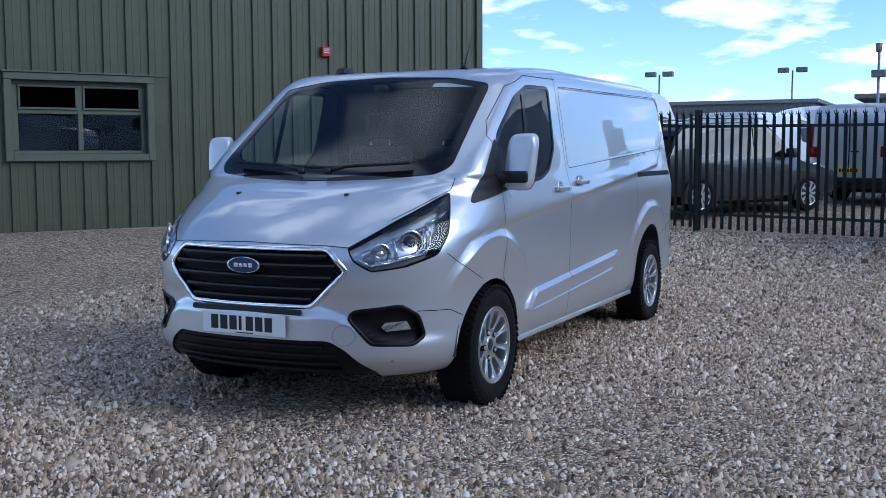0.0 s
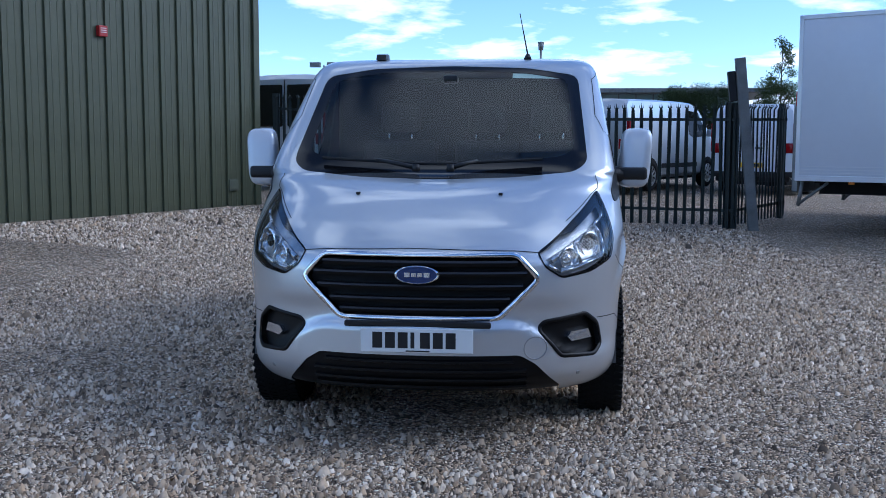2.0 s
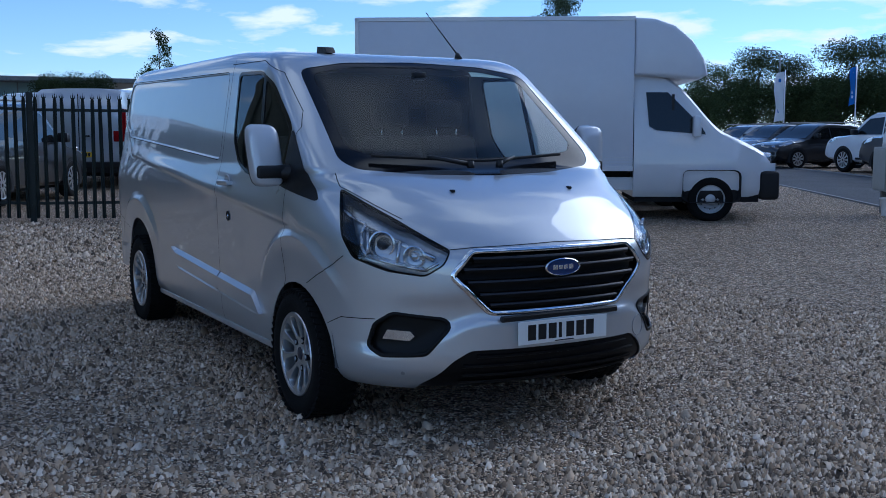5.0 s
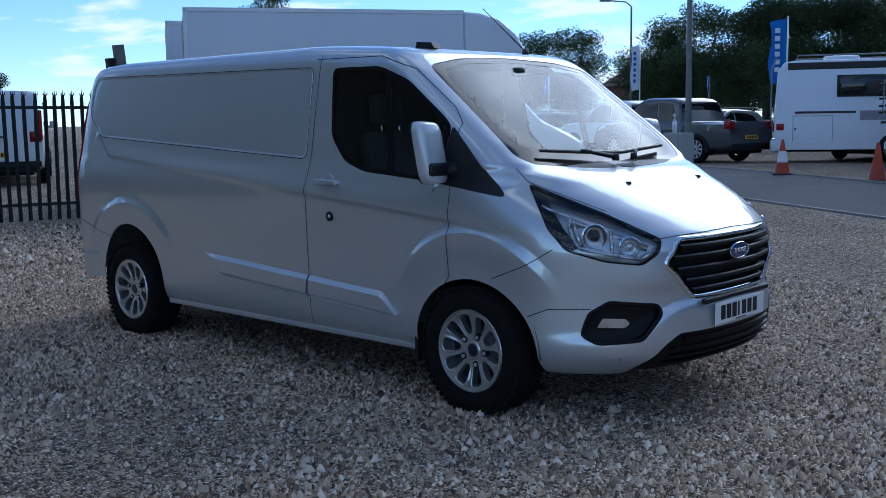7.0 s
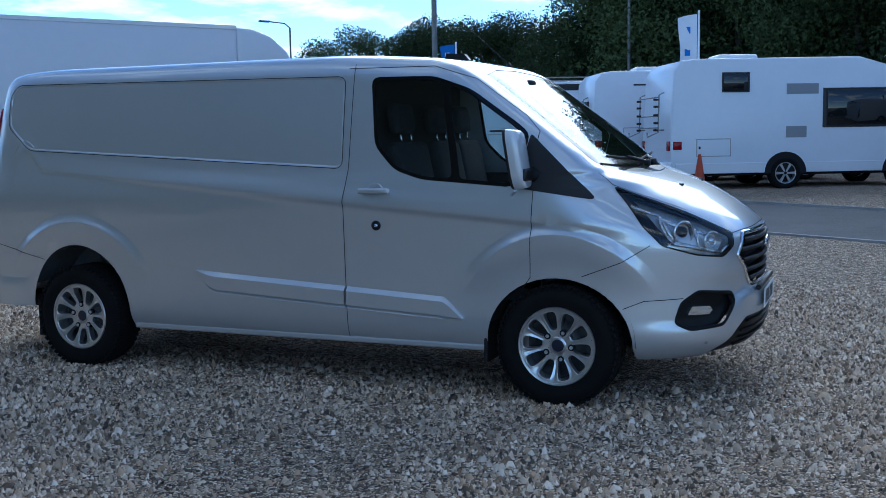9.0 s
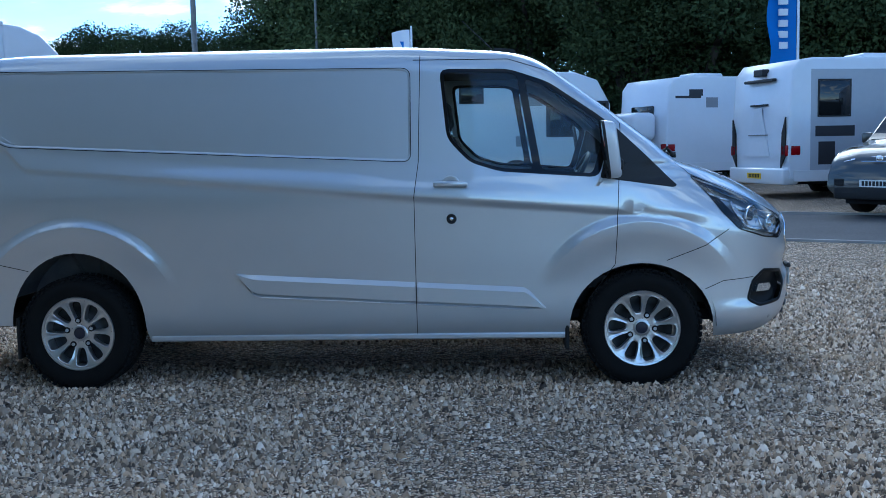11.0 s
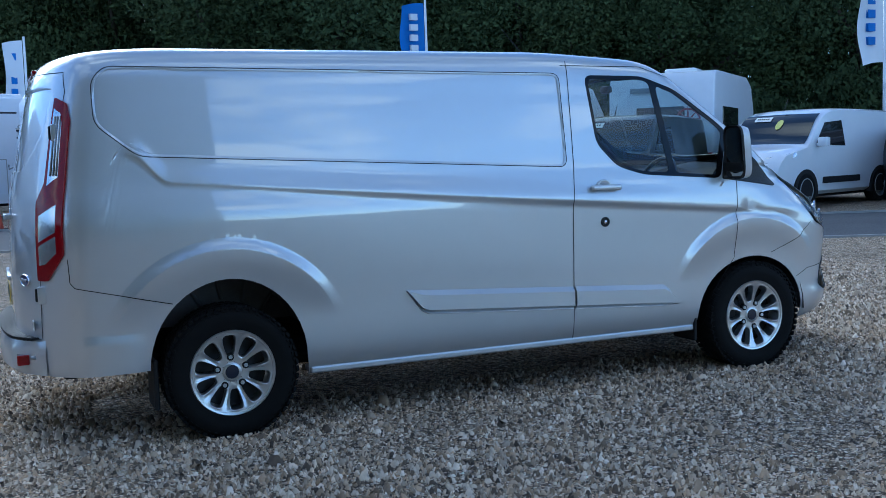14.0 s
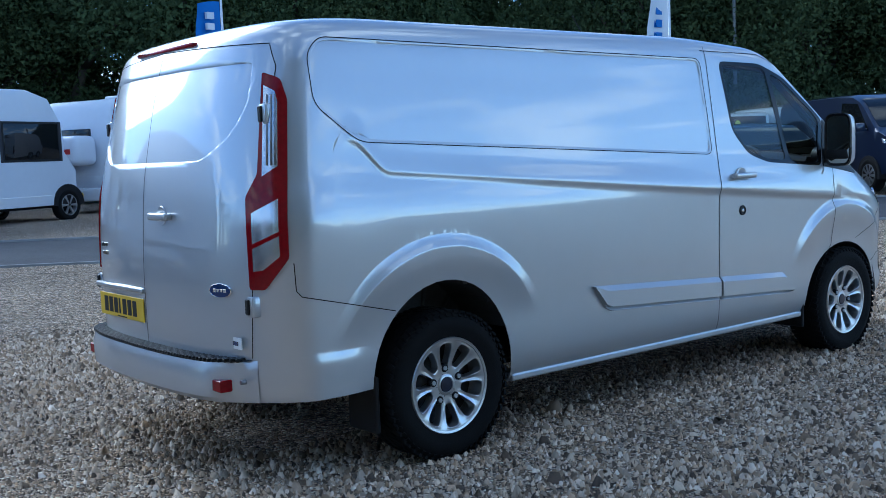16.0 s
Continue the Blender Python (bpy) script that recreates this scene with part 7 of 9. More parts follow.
def panel_van(x, y, hd, label, paint_mat, L=5.3, H=2.0, W=1.98, rear_glass=False, group=""):
    h = L / 2
    tops = [(h, 0.66), (h - 0.10, 0.92), (h - 0.30, 1.06), (h - 0.72, 1.24), (h - 0.80, 1.28), (h - 1.50, H - 0.13), (h - 1.85, H - 0.02), (0, H), (-h + 0.16, H - 0.02), (-h + 0.06, H - 0.12), (-h + 0.015, 1.2), (-h, 0.5)]
    glass = [[(h - 1.05, 1.22), (h - 1.55, 1.76), (h - 2.12, 1.80), (h - 2.16, 1.24), (h - 1.95, 1.18)]]
    v = vehicle("parked_van", x, y, hd, label, "van", paint_mat, L, W, H, (h - 1.02, -h + 1.02), 0.335, tops, 1.18, glass, (h - 0.80, h - 1.52), None, rails=False, tumble=0.10, nose=0.06, lamp_z=0.92, zb=0.28, group=group,
                style="plain", side_strip=[(h - 1.7, 0.50), (h - 1.7, 0.60), (-h + 1.6, 0.60), (-h + 1.6, 0.50)])
    for s in (-1, 1):
        t = bm_(); box(t, (-h - 0.014, min(s * 0.87, s * 0.95), 0.95), (-h + 0.08, max(s * 0.87, s * 0.95), H - 0.42), 0.02, 2); part("tall_tail_lamp", t, M_LAMPRED, v)
    t = bm_(); box(t, (-h - 0.006, -0.006, 0.60), (-h + 0.02, 0.006, H - 0.12)); part("door_gap", t, M_DARK, v)
    t = bm_(); box(t, (-h - 0.035, -0.22, 1.02), (-h + 0.012, -0.06, 1.05), 0.008); part("door_pull", t, M_PLASTIC, v)
    t = bm_(); box(t, (-h - 0.05, -0.9, 0.40), (-h + 0.05, 0.9, 0.52), 0.02); part("rear_step", t, M_PLASTIC, v)
    if rear_glass:
        for s in (-1, 1):
            t = bm_(); box(t, (-h - 0.012, min(s * 0.06, s * 0.78), 1.28), (-h + 0.03, max(s * 0.06, s * 0.78), H - 0.22), 0.03, 2); part("rear_window", t, M_DGLASS, v)
    return v


def luton(x, y, hd, label, group=""):
    """Box lorry on a van chassis; x runs forward from the tail of the box, right side at y = 0."""
    v = empty("box_truck", pose(x, y, ground_z(x, y), 0, 0, hd), label, "truck", group)
    W = 2.15
    z0, z1 = 0.83, 3.10
    t = bm_(); box(t, (0, 0, z0), (4.25, W, z1), 0.025, 2); bx = part("cargo_box", t, M_GRP, v, "smooth white box body", smooth=40)
    for lo, hi in (((-0.012, -0.012, z0 - 0.02), (0.05, 0.05, z1)), ((-0.012, -0.012, z1 - 0.05), (4.25, 0.03, z1 + 0.012)), ((-0.012, -0.014, z0 - 0.05), (4.25, 0.03, z0 + 0.03))):
        t = bm_(); box(t, lo, hi, 0.006); part("corner_capping", t, M_WHITE, bx)
    for k in range(3):
        t = bm_(); box(t, (0.05, -0.006, z0 + 0.06 + k * 0.045), (4.25, 0.01, z0 + 0.075 + k * 0.045)); part("side_rub_strip", t, M_WHITE, bx)
    # luton nose over the cab
    t = bm_()
    prof = [(4.25, z1), (4.55, z1 - 0.02), (4.85, z1 - 0.12), (5.12, z1 - 0.34), (5.30, z1 - 0.62), (5.36, z1 - 0.86), (5.22, z1 - 0.94), (4.25, z1 - 0.86)]
    A = [t.verts.new((a, 0.02, b)) for a, b in prof]
    B = [t.verts.new((a, W - 0.02, b)) for a, b in prof]
    t.faces.new(A); t.faces.new(B[::-1])
    for k in range(len(prof)):
        t.faces.new((A[k - 1], A[k], B[k], B[k - 1]))
    bmesh.ops.recalc_face_normals(t, faces=t.faces[:])
    bmesh.ops.bevel(t, geom=[e for e in t.edges if abs(e.verts[0].co.y - e.verts[1].co.y) < 0.01], offset=0.07, segments=3, profile=0.5, affect="EDGES")
    part("luton_nose", t, M_GRP, v, smooth=50)
    # cab
    t = bm_()
    cp = smooth_table([(4.27, 2.28), (4.6, 2.27), (4.9, 2.12), (5.62, 1.38), (5.72, 1.33), (6.2, 1.10), (6.38, 0.95), (6.45, 0.5)][0:8])
    xs = list(np.linspace(4.27, 6.45, 26))
    prev = None
    for xx in xs:
        f = max(0, (xx - 5.3) / 1.15)
        w = (W - 0.12) / 2 * (1 - 0.16 * f ** 3)
        zt = cp(xx)
        wt = w * (1 - 0.12 * max(0, zt - 1.2))
        half = [(w * 0.9, 0.38), (w, 0.5), (w, 0.9), (w * 0.985, min(1.2, zt - 0.06)), (wt * 0.97, zt - 0.05), (wt * 0.9, zt), (0, zt + 0.02)]
        row = [t.verts.new((xx, W / 2 - a, b)) for a, b in half] + [t.verts.new((xx, W / 2 + a, b)) for a, b in half[-2::-1]]
        if prev:
            for k in range(len(row) - 1):
                t.faces.new((prev[k], row[k], row[k + 1], prev[k + 1]))
        else:
            t.faces.new(row)
        prev = row
    t.faces.new(prev[::-1])
    bmesh.ops.recalc_face_normals(t, faces=t.faces[:])
    part("cab", t, M_WHITE, v, "white van cab", smooth=42)
    def cw(xx, z):
        f = max(0, (xx - 5.3) / 1.15)
        return (W - 0.12) / 2 * (1 - 0.16 * f ** 3) * 0.985 * (1 - 0.12 * max(0, z - 1.2))
    for s in (-1, 1):
        t = bm_()
        poly = [(4.45, 1.98), (4.78, 1.98), (5.28, 1.48), (5.36, 1.34), (4.62, 1.40), (4.50, 1.46)]
        vs = [t.verts.new((a, W / 2 + s * (cw(a, b) + 0.008), b)) for a, b in poly]
        bk = [t.verts.new((a, W / 2 + s * (cw(a, b) - 0.02), b)) for a, b in poly]
        t.faces.new(vs)
        for k in range(6):
            t.faces.new((vs[k - 1], vs[k], bk[k], bk[k - 1]))
        bmesh.ops.recalc_face_normals(t, faces=t.faces[:])
        part("side_window", t, M_DGLASS, v)
        t = bm_(); box(t, (4.84, W / 2 + s * 0.935 - 0.012, 1.40), (4.88, W / 2 + s * 0.945 + 0.012, 1.95)); part("window_bar", t, M_PLASTIC, v)
        t = bm_(); prism(t, [(5.30, 1.43), (5.36, 1.33), (5.70, 1.24), (5.62, 1.20), (5.36, 1.22)], 0.02, Matrix(((1, 0, 0, 0), (0, 0, 1, W / 2 + s * 0.965 - 0.01), (0, 1, 0, 0), (0, 0, 0, 1)))); part("sail_panel", t, M_PLASTIC, v)
        t = bm_(); box(t, (5.14, W / 2 + s * 1.10 - 0.09, 1.30), (5.26, W / 2 + s * 1.10 + 0.09, 1.62), 0.03, 2); cyl(t, (5.25, W / 2 + s * 0.92, 1.36), (5.2, W / 2 + s * 1.06, 1.36), 0.035); part("door_mirror", t, M_WHITE, v, smooth=40)
        t = bm_(); box(t, (6.02, W / 2 + min(s * 0.55, s * 0.86), 0.84), (6.40, W / 2 + max(s * 0.55, s * 0.86), 1.06), 0.05, 2); part("headlamp", t, M_LAMPCLR, v, smooth=40)
        t = bm_(); box(t, (5.02, W / 2 + s * 0.98 - 0.02, 0.30), (5.90, W / 2 + s * 0.98 + 0.025, 0.80), 0.10, 3); part("wheel_arch_trim", t, M_ROUGHPL, v, smooth=40)
        wheel_parts(v, 5.45, W / 2 + s * 0.915, 0.35, s, 0.35, 0.215, 0.22, "steel", 10, M_STEELW)
        wheel_parts(v, 1.65, W / 2 + s * 0.93, 0.35, s, 0.35, 0.215, 0.20, "steel", 10, M_STEELW)
        t = bm_(); box(t, (1.2, W / 2 + s * 0.93 - 0.13, 0.74), (2.1, W / 2 + s * 0.93 + 0.13, 0.77), 0.01); box(t, (2.12, W / 2 + s * 0.93 - 0.12, 0.30), (2.15, W / 2 + s * 0.93 + 0.12, 0.76)); part("mudguard", t, M_ROUGHPL, v)
        t = bm_(); box(t, (2.35, W / 2 + s * 0.90 - 0.02, 0.48), (4.6, W / 2 + s * 0.90 + 0.02, 0.68), 0.01); part("side_guard", t, M_WHITE, v)
        t = bm_(); cyl(t, (0.06, W / 2 + s * 0.95, 0.80), (-0.0, W / 2 + s * 0.95, 0.42), 0.03, 0.03, 8); cyl(t, (0.0, W / 2 + s * 0.95, 0.44), (0.42, W / 2 + s * 0.95, 0.76), 0.022, 0.022, 8); part("tail_bracket", t, M_GALV, v)
    t = bm_(); box(t, (6.20, 0.10, 0.34), (6.50, W - 0.10, 0.78), 0.06, 3); part("front_bumper", t, M_ROUGHPL, v, "black front bumper", smooth=40)
    t = bm_(); box(t, (0.15, 0.55, 0.58), (4.6, 0.65, 0.74)); box(t, (0.15, W - 0.65, 0.58), (4.6, W - 0.55, 0.74)); box(t, (1.60, 0.2, 0.30), (1.70, W - 0.2, 0.40)); box(t, (0.2, 0.2, 0.745), (4.2, W - 0.2, 0.825)); box(t, (4.3, 0.2, 0.3), (6.2, W - 0.2, 0.5)); part("chassis", t, M_DARK, v)
    t = bm_(); box(t, (-0.02, 0.08, z0 + 0.03), (-0.014, W - 0.08, z1 - 0.10)); part("rear_shutter", t, M_GALV, v, "ribbed grey roller shutter")
    t = bm_(); box(t, (-0.16, 0.25, 0.60), (-0.05, W - 0.25, 1.9), 0.02); part("tail_lift", t, M_GALV, v)
    for s in (-1, 1):
        t = bm_(); box(t, (-0.05, W / 2 + s * 0.98 - 0.06, 1.85), (-0.015, W / 2 + s * 0.98 + 0.06, 2.05), 0.01); part("tail_lamp", t, M_LAMPRED, v)
    t = bm_(); box(t, (0.75, -0.004, 0.745), (0.83, 0.02, 0.785), 0.004); part("side_marker", t, M_AMBER, v)
    return v


def motorhome(x, y, hd, label, L=6.4, H=2.75, W=2.25, windows=(), decals=(), lockers=(), wheels=(2.2, 5.4), rack=False, rails=False, rear_win=False, pod=False, back="plain", grey_side=False, vents=((1.2, 0.6),), cat="motorhome", rear_lamps=True):
    """Coach-built camper; x runs forward from the tail, the near side is at y = 0."""
    v = empty("motorhome" if cat == "motorhome" else "caravan", pose(x, y, ground_z(x, y), 0, 0, hd), label, cat)
    z0 = 0.42
    t = bm_()
    prof = [(0.05, z0), (-0.02, z0 + 0.5), (0.0, 1.5), (0.06, H - 0.25), (0.22, H - 0.04), (0.5, H), (L - 1.3, H + 0.02), (L - 0.7, H - 0.15), (L - 0.35, H - 0.7), (L - 0.30, 1.5), (L, 1.1), (L, z0)]
    A = [t.verts.new((a, 0, b)) for a, b in prof]
    B = [t.verts.new((a, W, b)) for a, b in prof]
    t.faces.new(A); t.faces.new(B[::-1])
    for k in range(len(prof)):
        t.faces.new((A[k - 1], A[k], B[k], B[k - 1]))
    bmesh.ops.recalc_face_normals(t, faces=t.faces[:])
    bmesh.ops.bevel(t, geom=[e for e in t.edges if abs(e.verts[0].co.y - e.verts[1].co.y) < 0.01 and e.verts[0].co.z > z0 + 0.1], offset=0.05, segments=3, profile=0.5, affect="EDGES")
    part("body_shell", t, M_GRP, v, "white coachbuilt body", smooth=40)
    if grey_side:
        t = bm_(); box(t, (0.45, -0.006, 0.55), (L - 1.2, 0.01, H - 0.22), 0.004); part("side_panel", t, mat("pale_grey_panel", (0.42, 0.44, 0.48), 0.35, var=0.05), v, "pale grey side panel")
    for a, b, c, d in windows:
        t = bm_(); box(t, (a, -0.022, b), (c, 0.012, d), 0.012, 2); wn_ = part("side_window", t, M_DGLASS, v, smooth=40)
        t = bm_()
        for lo, hi in (((a - 0.03, b - 0.03), (c + 0.03, b - 0.001)), ((a - 0.03, d + 0.001), (c + 0.03, d + 0.03)), ((a - 0.03, b), (a - 0.001, d)), ((c + 0.001, b), (c + 0.03, d))):
            box(t, (lo[0], -0.016, lo[1]), (hi[0], 0.01, hi[1]))
        part("window_rim", t, M_PLASTIC, wn_)
    for a, b, c, d, mm in decals:
        t = bm_(); box(t, (a, -0.007, b), (c, 0.005, d)); part("side_decal", t, mm, v)
    for a, b, c, d in lockers:
        t = bm_()
        for lo, hi in (((a, b), (c, b + 0.018)), ((a, d - 0.018), (c, d)), ((a, b + 0.018), (a + 0.018, d - 0.018)), ((c - 0.018, b + 0.018), (c, d - 0.018))):
            box(t, (lo[0], -0.010, lo[1]), (hi[0], 0.005, hi[1]))
        lk = part("locker_door", t, M_CREAM, v)
        t = bm_(); box(t, (a + 0.05, -0.02, (b + d) / 2 - 0.03), (a + 0.09, 0.002, (b + d) / 2 + 0.03), 0.005); part("locker_catch", t, M_PLASTIC, lk)
    t = bm_(); box(t, (0.1, -0.012, z0 - 0.06), (L - 0.2, 0.02, z0 + 0.16), 0.008); box(t, (0.1, W - 0.02, z0 - 0.06), (L - 0.2, W + 0.012, z0 + 0.16), 0.008); part("skirt", t, M_WHITE, v)
    t = bm_(); box(t, (-0.10, 0.05, z0 - 0.12), (0.25, W - 0.05, z0 + 0.20), 0.05, 3); part("rear_bumper", t, M_WHITE, v, smooth=40)
    if rear_lamps:
        for yy in (0.12, W - 0.12):
            t = bm_(); box(t, (-0.045, yy - 0.10, 0.85), (0.06, yy + 0.10, 1.06), 0.02, 2); part("tail_lamp", t, M_LAMPRED, v, smooth=40)
        t = bm_(); box(t, (0.04, -0.014, 0.87), (0.24, 0.02, 1.05), 0.02, 2); part("wrap_lamp", t, M_LAMPRED, v, smooth=40)
        bars_plate(v, -0.112, z0 + 0.04, -1, M_PLATEY, W / 2)
    for wx in wheels:
        for s in (-1, 1):
            yy = 0.02 if s < 0 else W - 0.02
            # the shaded arch hollow is a near-black sheet over the closed skirt
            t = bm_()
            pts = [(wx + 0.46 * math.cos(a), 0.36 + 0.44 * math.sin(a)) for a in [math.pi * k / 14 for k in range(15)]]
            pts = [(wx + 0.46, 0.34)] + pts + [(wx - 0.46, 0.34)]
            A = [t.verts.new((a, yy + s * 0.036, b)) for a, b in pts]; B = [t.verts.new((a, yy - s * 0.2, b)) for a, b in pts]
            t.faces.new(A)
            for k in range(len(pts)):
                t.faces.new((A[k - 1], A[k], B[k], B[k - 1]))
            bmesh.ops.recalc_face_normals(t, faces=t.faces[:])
            part("arch_shade_blank", t, M_DARK, v)
            wheel_parts(v, wx, yy - s * 0.065, 0.345, s, 0.345, 0.225, 0.22, "plain", 6, M_ALLOY)
    t = bm_(); box(t, (0.2, 0.2, 0.30), (L - 0.3, W - 0.2, z0 + 0.01)); part("chassis", t, M_DARK, v)
    for a, b in vents:
        t = bm_(); box(t, (a, b, H - 0.02), (a + 0.9, b + 0.7, H + 0.13), 0.06, 3); part("roof_vent", t, M_WHITE, v, smooth=40)
    if rails:
        for yy in (0.1, W - 0.1):
            t = bm_(); tube(t, [(0.5, yy, H), (0.55, yy, H + 0.13), (L - 1.5, yy, H + 0.13), (L - 1.4, yy, H)], 0.018, 6); part("roof_rail", t, M_GALV, v)
        t = bm_(); box(t, (0.3, -0.02, H - 0.24), (L - 1.3, 0.06, H - 0.06), 0.02, 2); part("awning", t, M_PLASTIC, v, "black awning case")
        t = bm_(); tube(t, [(-0.02, 0.25, 0.8), (-0.10, 0.25, 1.2), (-0.10, 0.25, 2.5), (0.02, 0.25, H + 0.1)], 0.02, 8); tube(t, [(-0.02, 0.6, 0.8), (-0.10, 0.6, 1.2), (-0.10, 0.6, 2.5), (0.02, 0.6, H + 0.1)], 0.02, 8)
        for k in range(7):
            cyl(t, (-0.10, 0.25, 1.0 + k * 0.23), (-0.10, 0.6, 1.0 + k * 0.23), 0.012)
        part("roof_ladder", t, M_GALV, v)
    if rack:
        t = bm_()
        for yy in (0.35, W - 0.35):
            tube(t, [(-0.05, yy, 2.1), (-0.16, yy, 2.05), (-0.18, yy, 1.25), (-0.42, yy, 1.15), (-0.42, yy, 1.25)], 0.016, 6); tube(t, [(-0.05, yy, 1.3), (-0.18, yy, 1.3)], 0.016, 6)
        for z, dx in ((2.0, 0.0), (1.6, 0.0), (1.35, 0.0)):
            cyl(t, (-0.18 + dx, 0.3, z), (-0.18 + dx, W - 0.3, z), 0.014, 0.014, 6)
        part("bike_rack", t, M_GALV, v, "tubular bike rack on the tail")
        for z in (1.95, 1.8, 1.62, 1.45, 1.3):
            for ya, yb in ((0.33, 0.36), (W - 0.5, W - 0.5)):
                t = bm_(); cyl(t, (-0.28, ya, z), (-0.18, yb, z), 0.025, 0.025, 8); part("rack_clamp", t, M_PLASTIC, v)
    if rear_win:
        t = bm_(); box(t, (-0.035, W / 2 - 0.5, 1.55), (0.05, W / 2 + 0.5, 2.02), 0.03, 2); part("rear_window", t, M_DGLASS, v, smooth=40)
    if back == "moulded":
        t = bm_(); box(t, (-0.045, 0.55, 2.30), (0.05, W - 0.55, 2.36), 0.01); box(t, (-0.05, W / 2 - 0.18, 2.42), (0.1, W / 2 + 0.18, 2.56), 0.02, 2); box(t, (-0.04, W / 2 - 0.3, 1.83), (0.02, W / 2 + 0.3, 1.87)); part("rear_decals", t, M_PLASTIC, v)
        for s in (-1, 1):
            t = bm_(); prism(t, [(0, 0.62), (0.16, 0.85), (0.16, 1.6), (0.04, 1.3)], 0.03, Matrix(((0, 0, 1, -0.045), (s, 0, 0, W / 2 + s * 0.86), (0, 1, 0, 0), (0, 0, 0, 1)))); part("lamp_cluster", t, M_PLASTIC, v)
        t = bm_(); prism(t, [(0.0, 0.0), (0.9, 0.0), (0.55, 0.95), (0.35, 0.95)], 0.02, Matrix(((0, 0, 1, -0.035), (1, 0, 0, W / 2 - 0.45), (0, 1, 0, 0.85), (0, 0, 0, 1)))); part("rear_moulding", t, M_GRP, v)
        t = bm_(); box(t, (-0.05, W / 2 - 0.35, 1.25), (-0.02, W / 2 + 0.35, 1.275)); part("grab_rail", t, M_GALV, v)
    if pod:
        t = bm_(); box(t, (-0.75, 0.35, 1.15), (-0.04, W - 0.35, 1.85), 0.16, 4); part("luggage_pod", t, M_GRP, v, "rounded white luggage pod on the tail", smooth=50)
        t = bm_(); box(t, (-0.757, W / 2 - 0.6, 1.42), (-0.74, W / 2 - 0.25, 1.54)); part("pod_mark", t, M_RED, v)
    return v


M_COPPER = mat("dark_decal", (0.03, 0.03, 0.035), 0.4)
M_GREYD = mat("grey_decal", (0.25, 0.26, 0.28), 0.4)

# lorries in the yard
luton(-9.93, 3.98, 57.0, "white box truck with luton nose, parked on gravel by the fence", "box trucks")
luton(-12.3, 5.2, 57.0, "white box truck standing behind another box truck", "box trucks")
# behind the palisade
car("parked_car", -14.7, -0.8, 147.0, "black sport utility car parked behind the palisade", M_BLACKP, 4.5, 1.85, 1.66, spokes=10)
panel_van(-19.6, 2.5, 151.0, "silver panel van parked behind the palisade", M_SILVER)
panel_van(-20.6, 6.05, 152.0, "white panel van seen from behind through the palisade", M_WHITE)
panel_van(-18.7, -4.36, 166.0, "white minibus with dark rear windows behind the palisade", M_WHITE, 5.9, 2.36, 2.0, True)
panel_van(-24.6, -1.7, 168.0, "white van parked further behind the palisade", M_WHITE, 5.0, 1.95)
panel_van(-31.0, -1.2, 200.0, "white van in the far row beyond the palisade", M_WHITE, 5.6, 2.3)
panel_van(-33.0, 3.0, 200.0, "white van in the far row beyond the palisade", M_WHITE, 5.6, 2.3)
# across the road, left-hand end
pickup(-15.5, 24.4, 168.0, "silver-white pickup truck parked across the road", M_WHITE)
pickup(-12.5, 22.3, 168.0, "dark grey pickup truck parked across the road", M_GREYP)
car("parked_car", -7.9, 26.6, 82.0, "dark pickup-sized car parked beyond others", M_BLACKP, 4.8, 1.9, 1.7)
for k_, (px_, py_, mm_, lb_) in enumerate(((-20.5, 26.0, M_BLACKP, "black hatchback in the row of parked cars"), (-24.0, 28.0, M_GREYP, "grey hatchback in the row of parked cars"), (-27.5, 30.0, M_SILVER, "silver hatchback in the row of parked cars"),
                                          (-18.0, 29.5, M_WHITE, "white car in the second parked row"), (-14.5, 28.0, M_SILVER, "silver car in the second parked row"), (-22.5, 32.5, M_BLACKP, "black car in the second parked row"))):
    car("parked_car", px_, py_, 262.0, lb_, mm_, 4.2, 1.8, 1.5, group="row of parked cars")
# motorhomes
motorhome(-9.2, 21.6, 26.0, "white motorhome with roof rails and black awning case", 6.2, 2.68, 2.2, [(1.55, 1.75, 2.7, 2.25), (3.5, 1.70, 4.1, 2.3)], [(0.5, 1.30, 2.0, 1.36, M_COPPER), (2.1, 1.12, 2.9, 1.36, M_GREYD), (2.6, 1.02, 4.2, 1.08, M_COPPER)], [(0.45, 0.55, 1.45, 1.25)], (3.0, 5.3), rails=True)
motorhome(-5.0, 18.9, 26.0, "white motorhome with bike rack on the tail", 6.2, 2.72, 2.2, [(2.35, 1.75, 3.3, 2.2)], [(1.0, 2.36, 1.6, 2.40, M_COPPER), (2.0, 2.36, 2.4, 2.40, M_COPPER), (1.75, 1.28, 2.4, 1.46, M_GREYD), (1.7, 0.72, 2.4, 0.90, M_GREYD)], [(0.75, 0.55, 1.3, 1.35)], (2.9, 5.3), rack=True, rear_win=True)
motorhome(-2.6, 16.2, 27.0, "white motorhome with small side window and bike rack", 5.4, 2.78, 2.25, [(1.12, 2.10, 1.66, 2.46), (3.4, 1.35, 4.9, 2.1)], [(2.5, 2.02, 3.2, 2.24, M_GREYD), (2.5, 1.10, 2.95, 1.34, M_GREYD), (3.3, 1.30, 5.0, 2.14, M_COPPER)], [(0.55, 0.72, 1.3, 1.10)], (2.5, 5.1), rack=True)
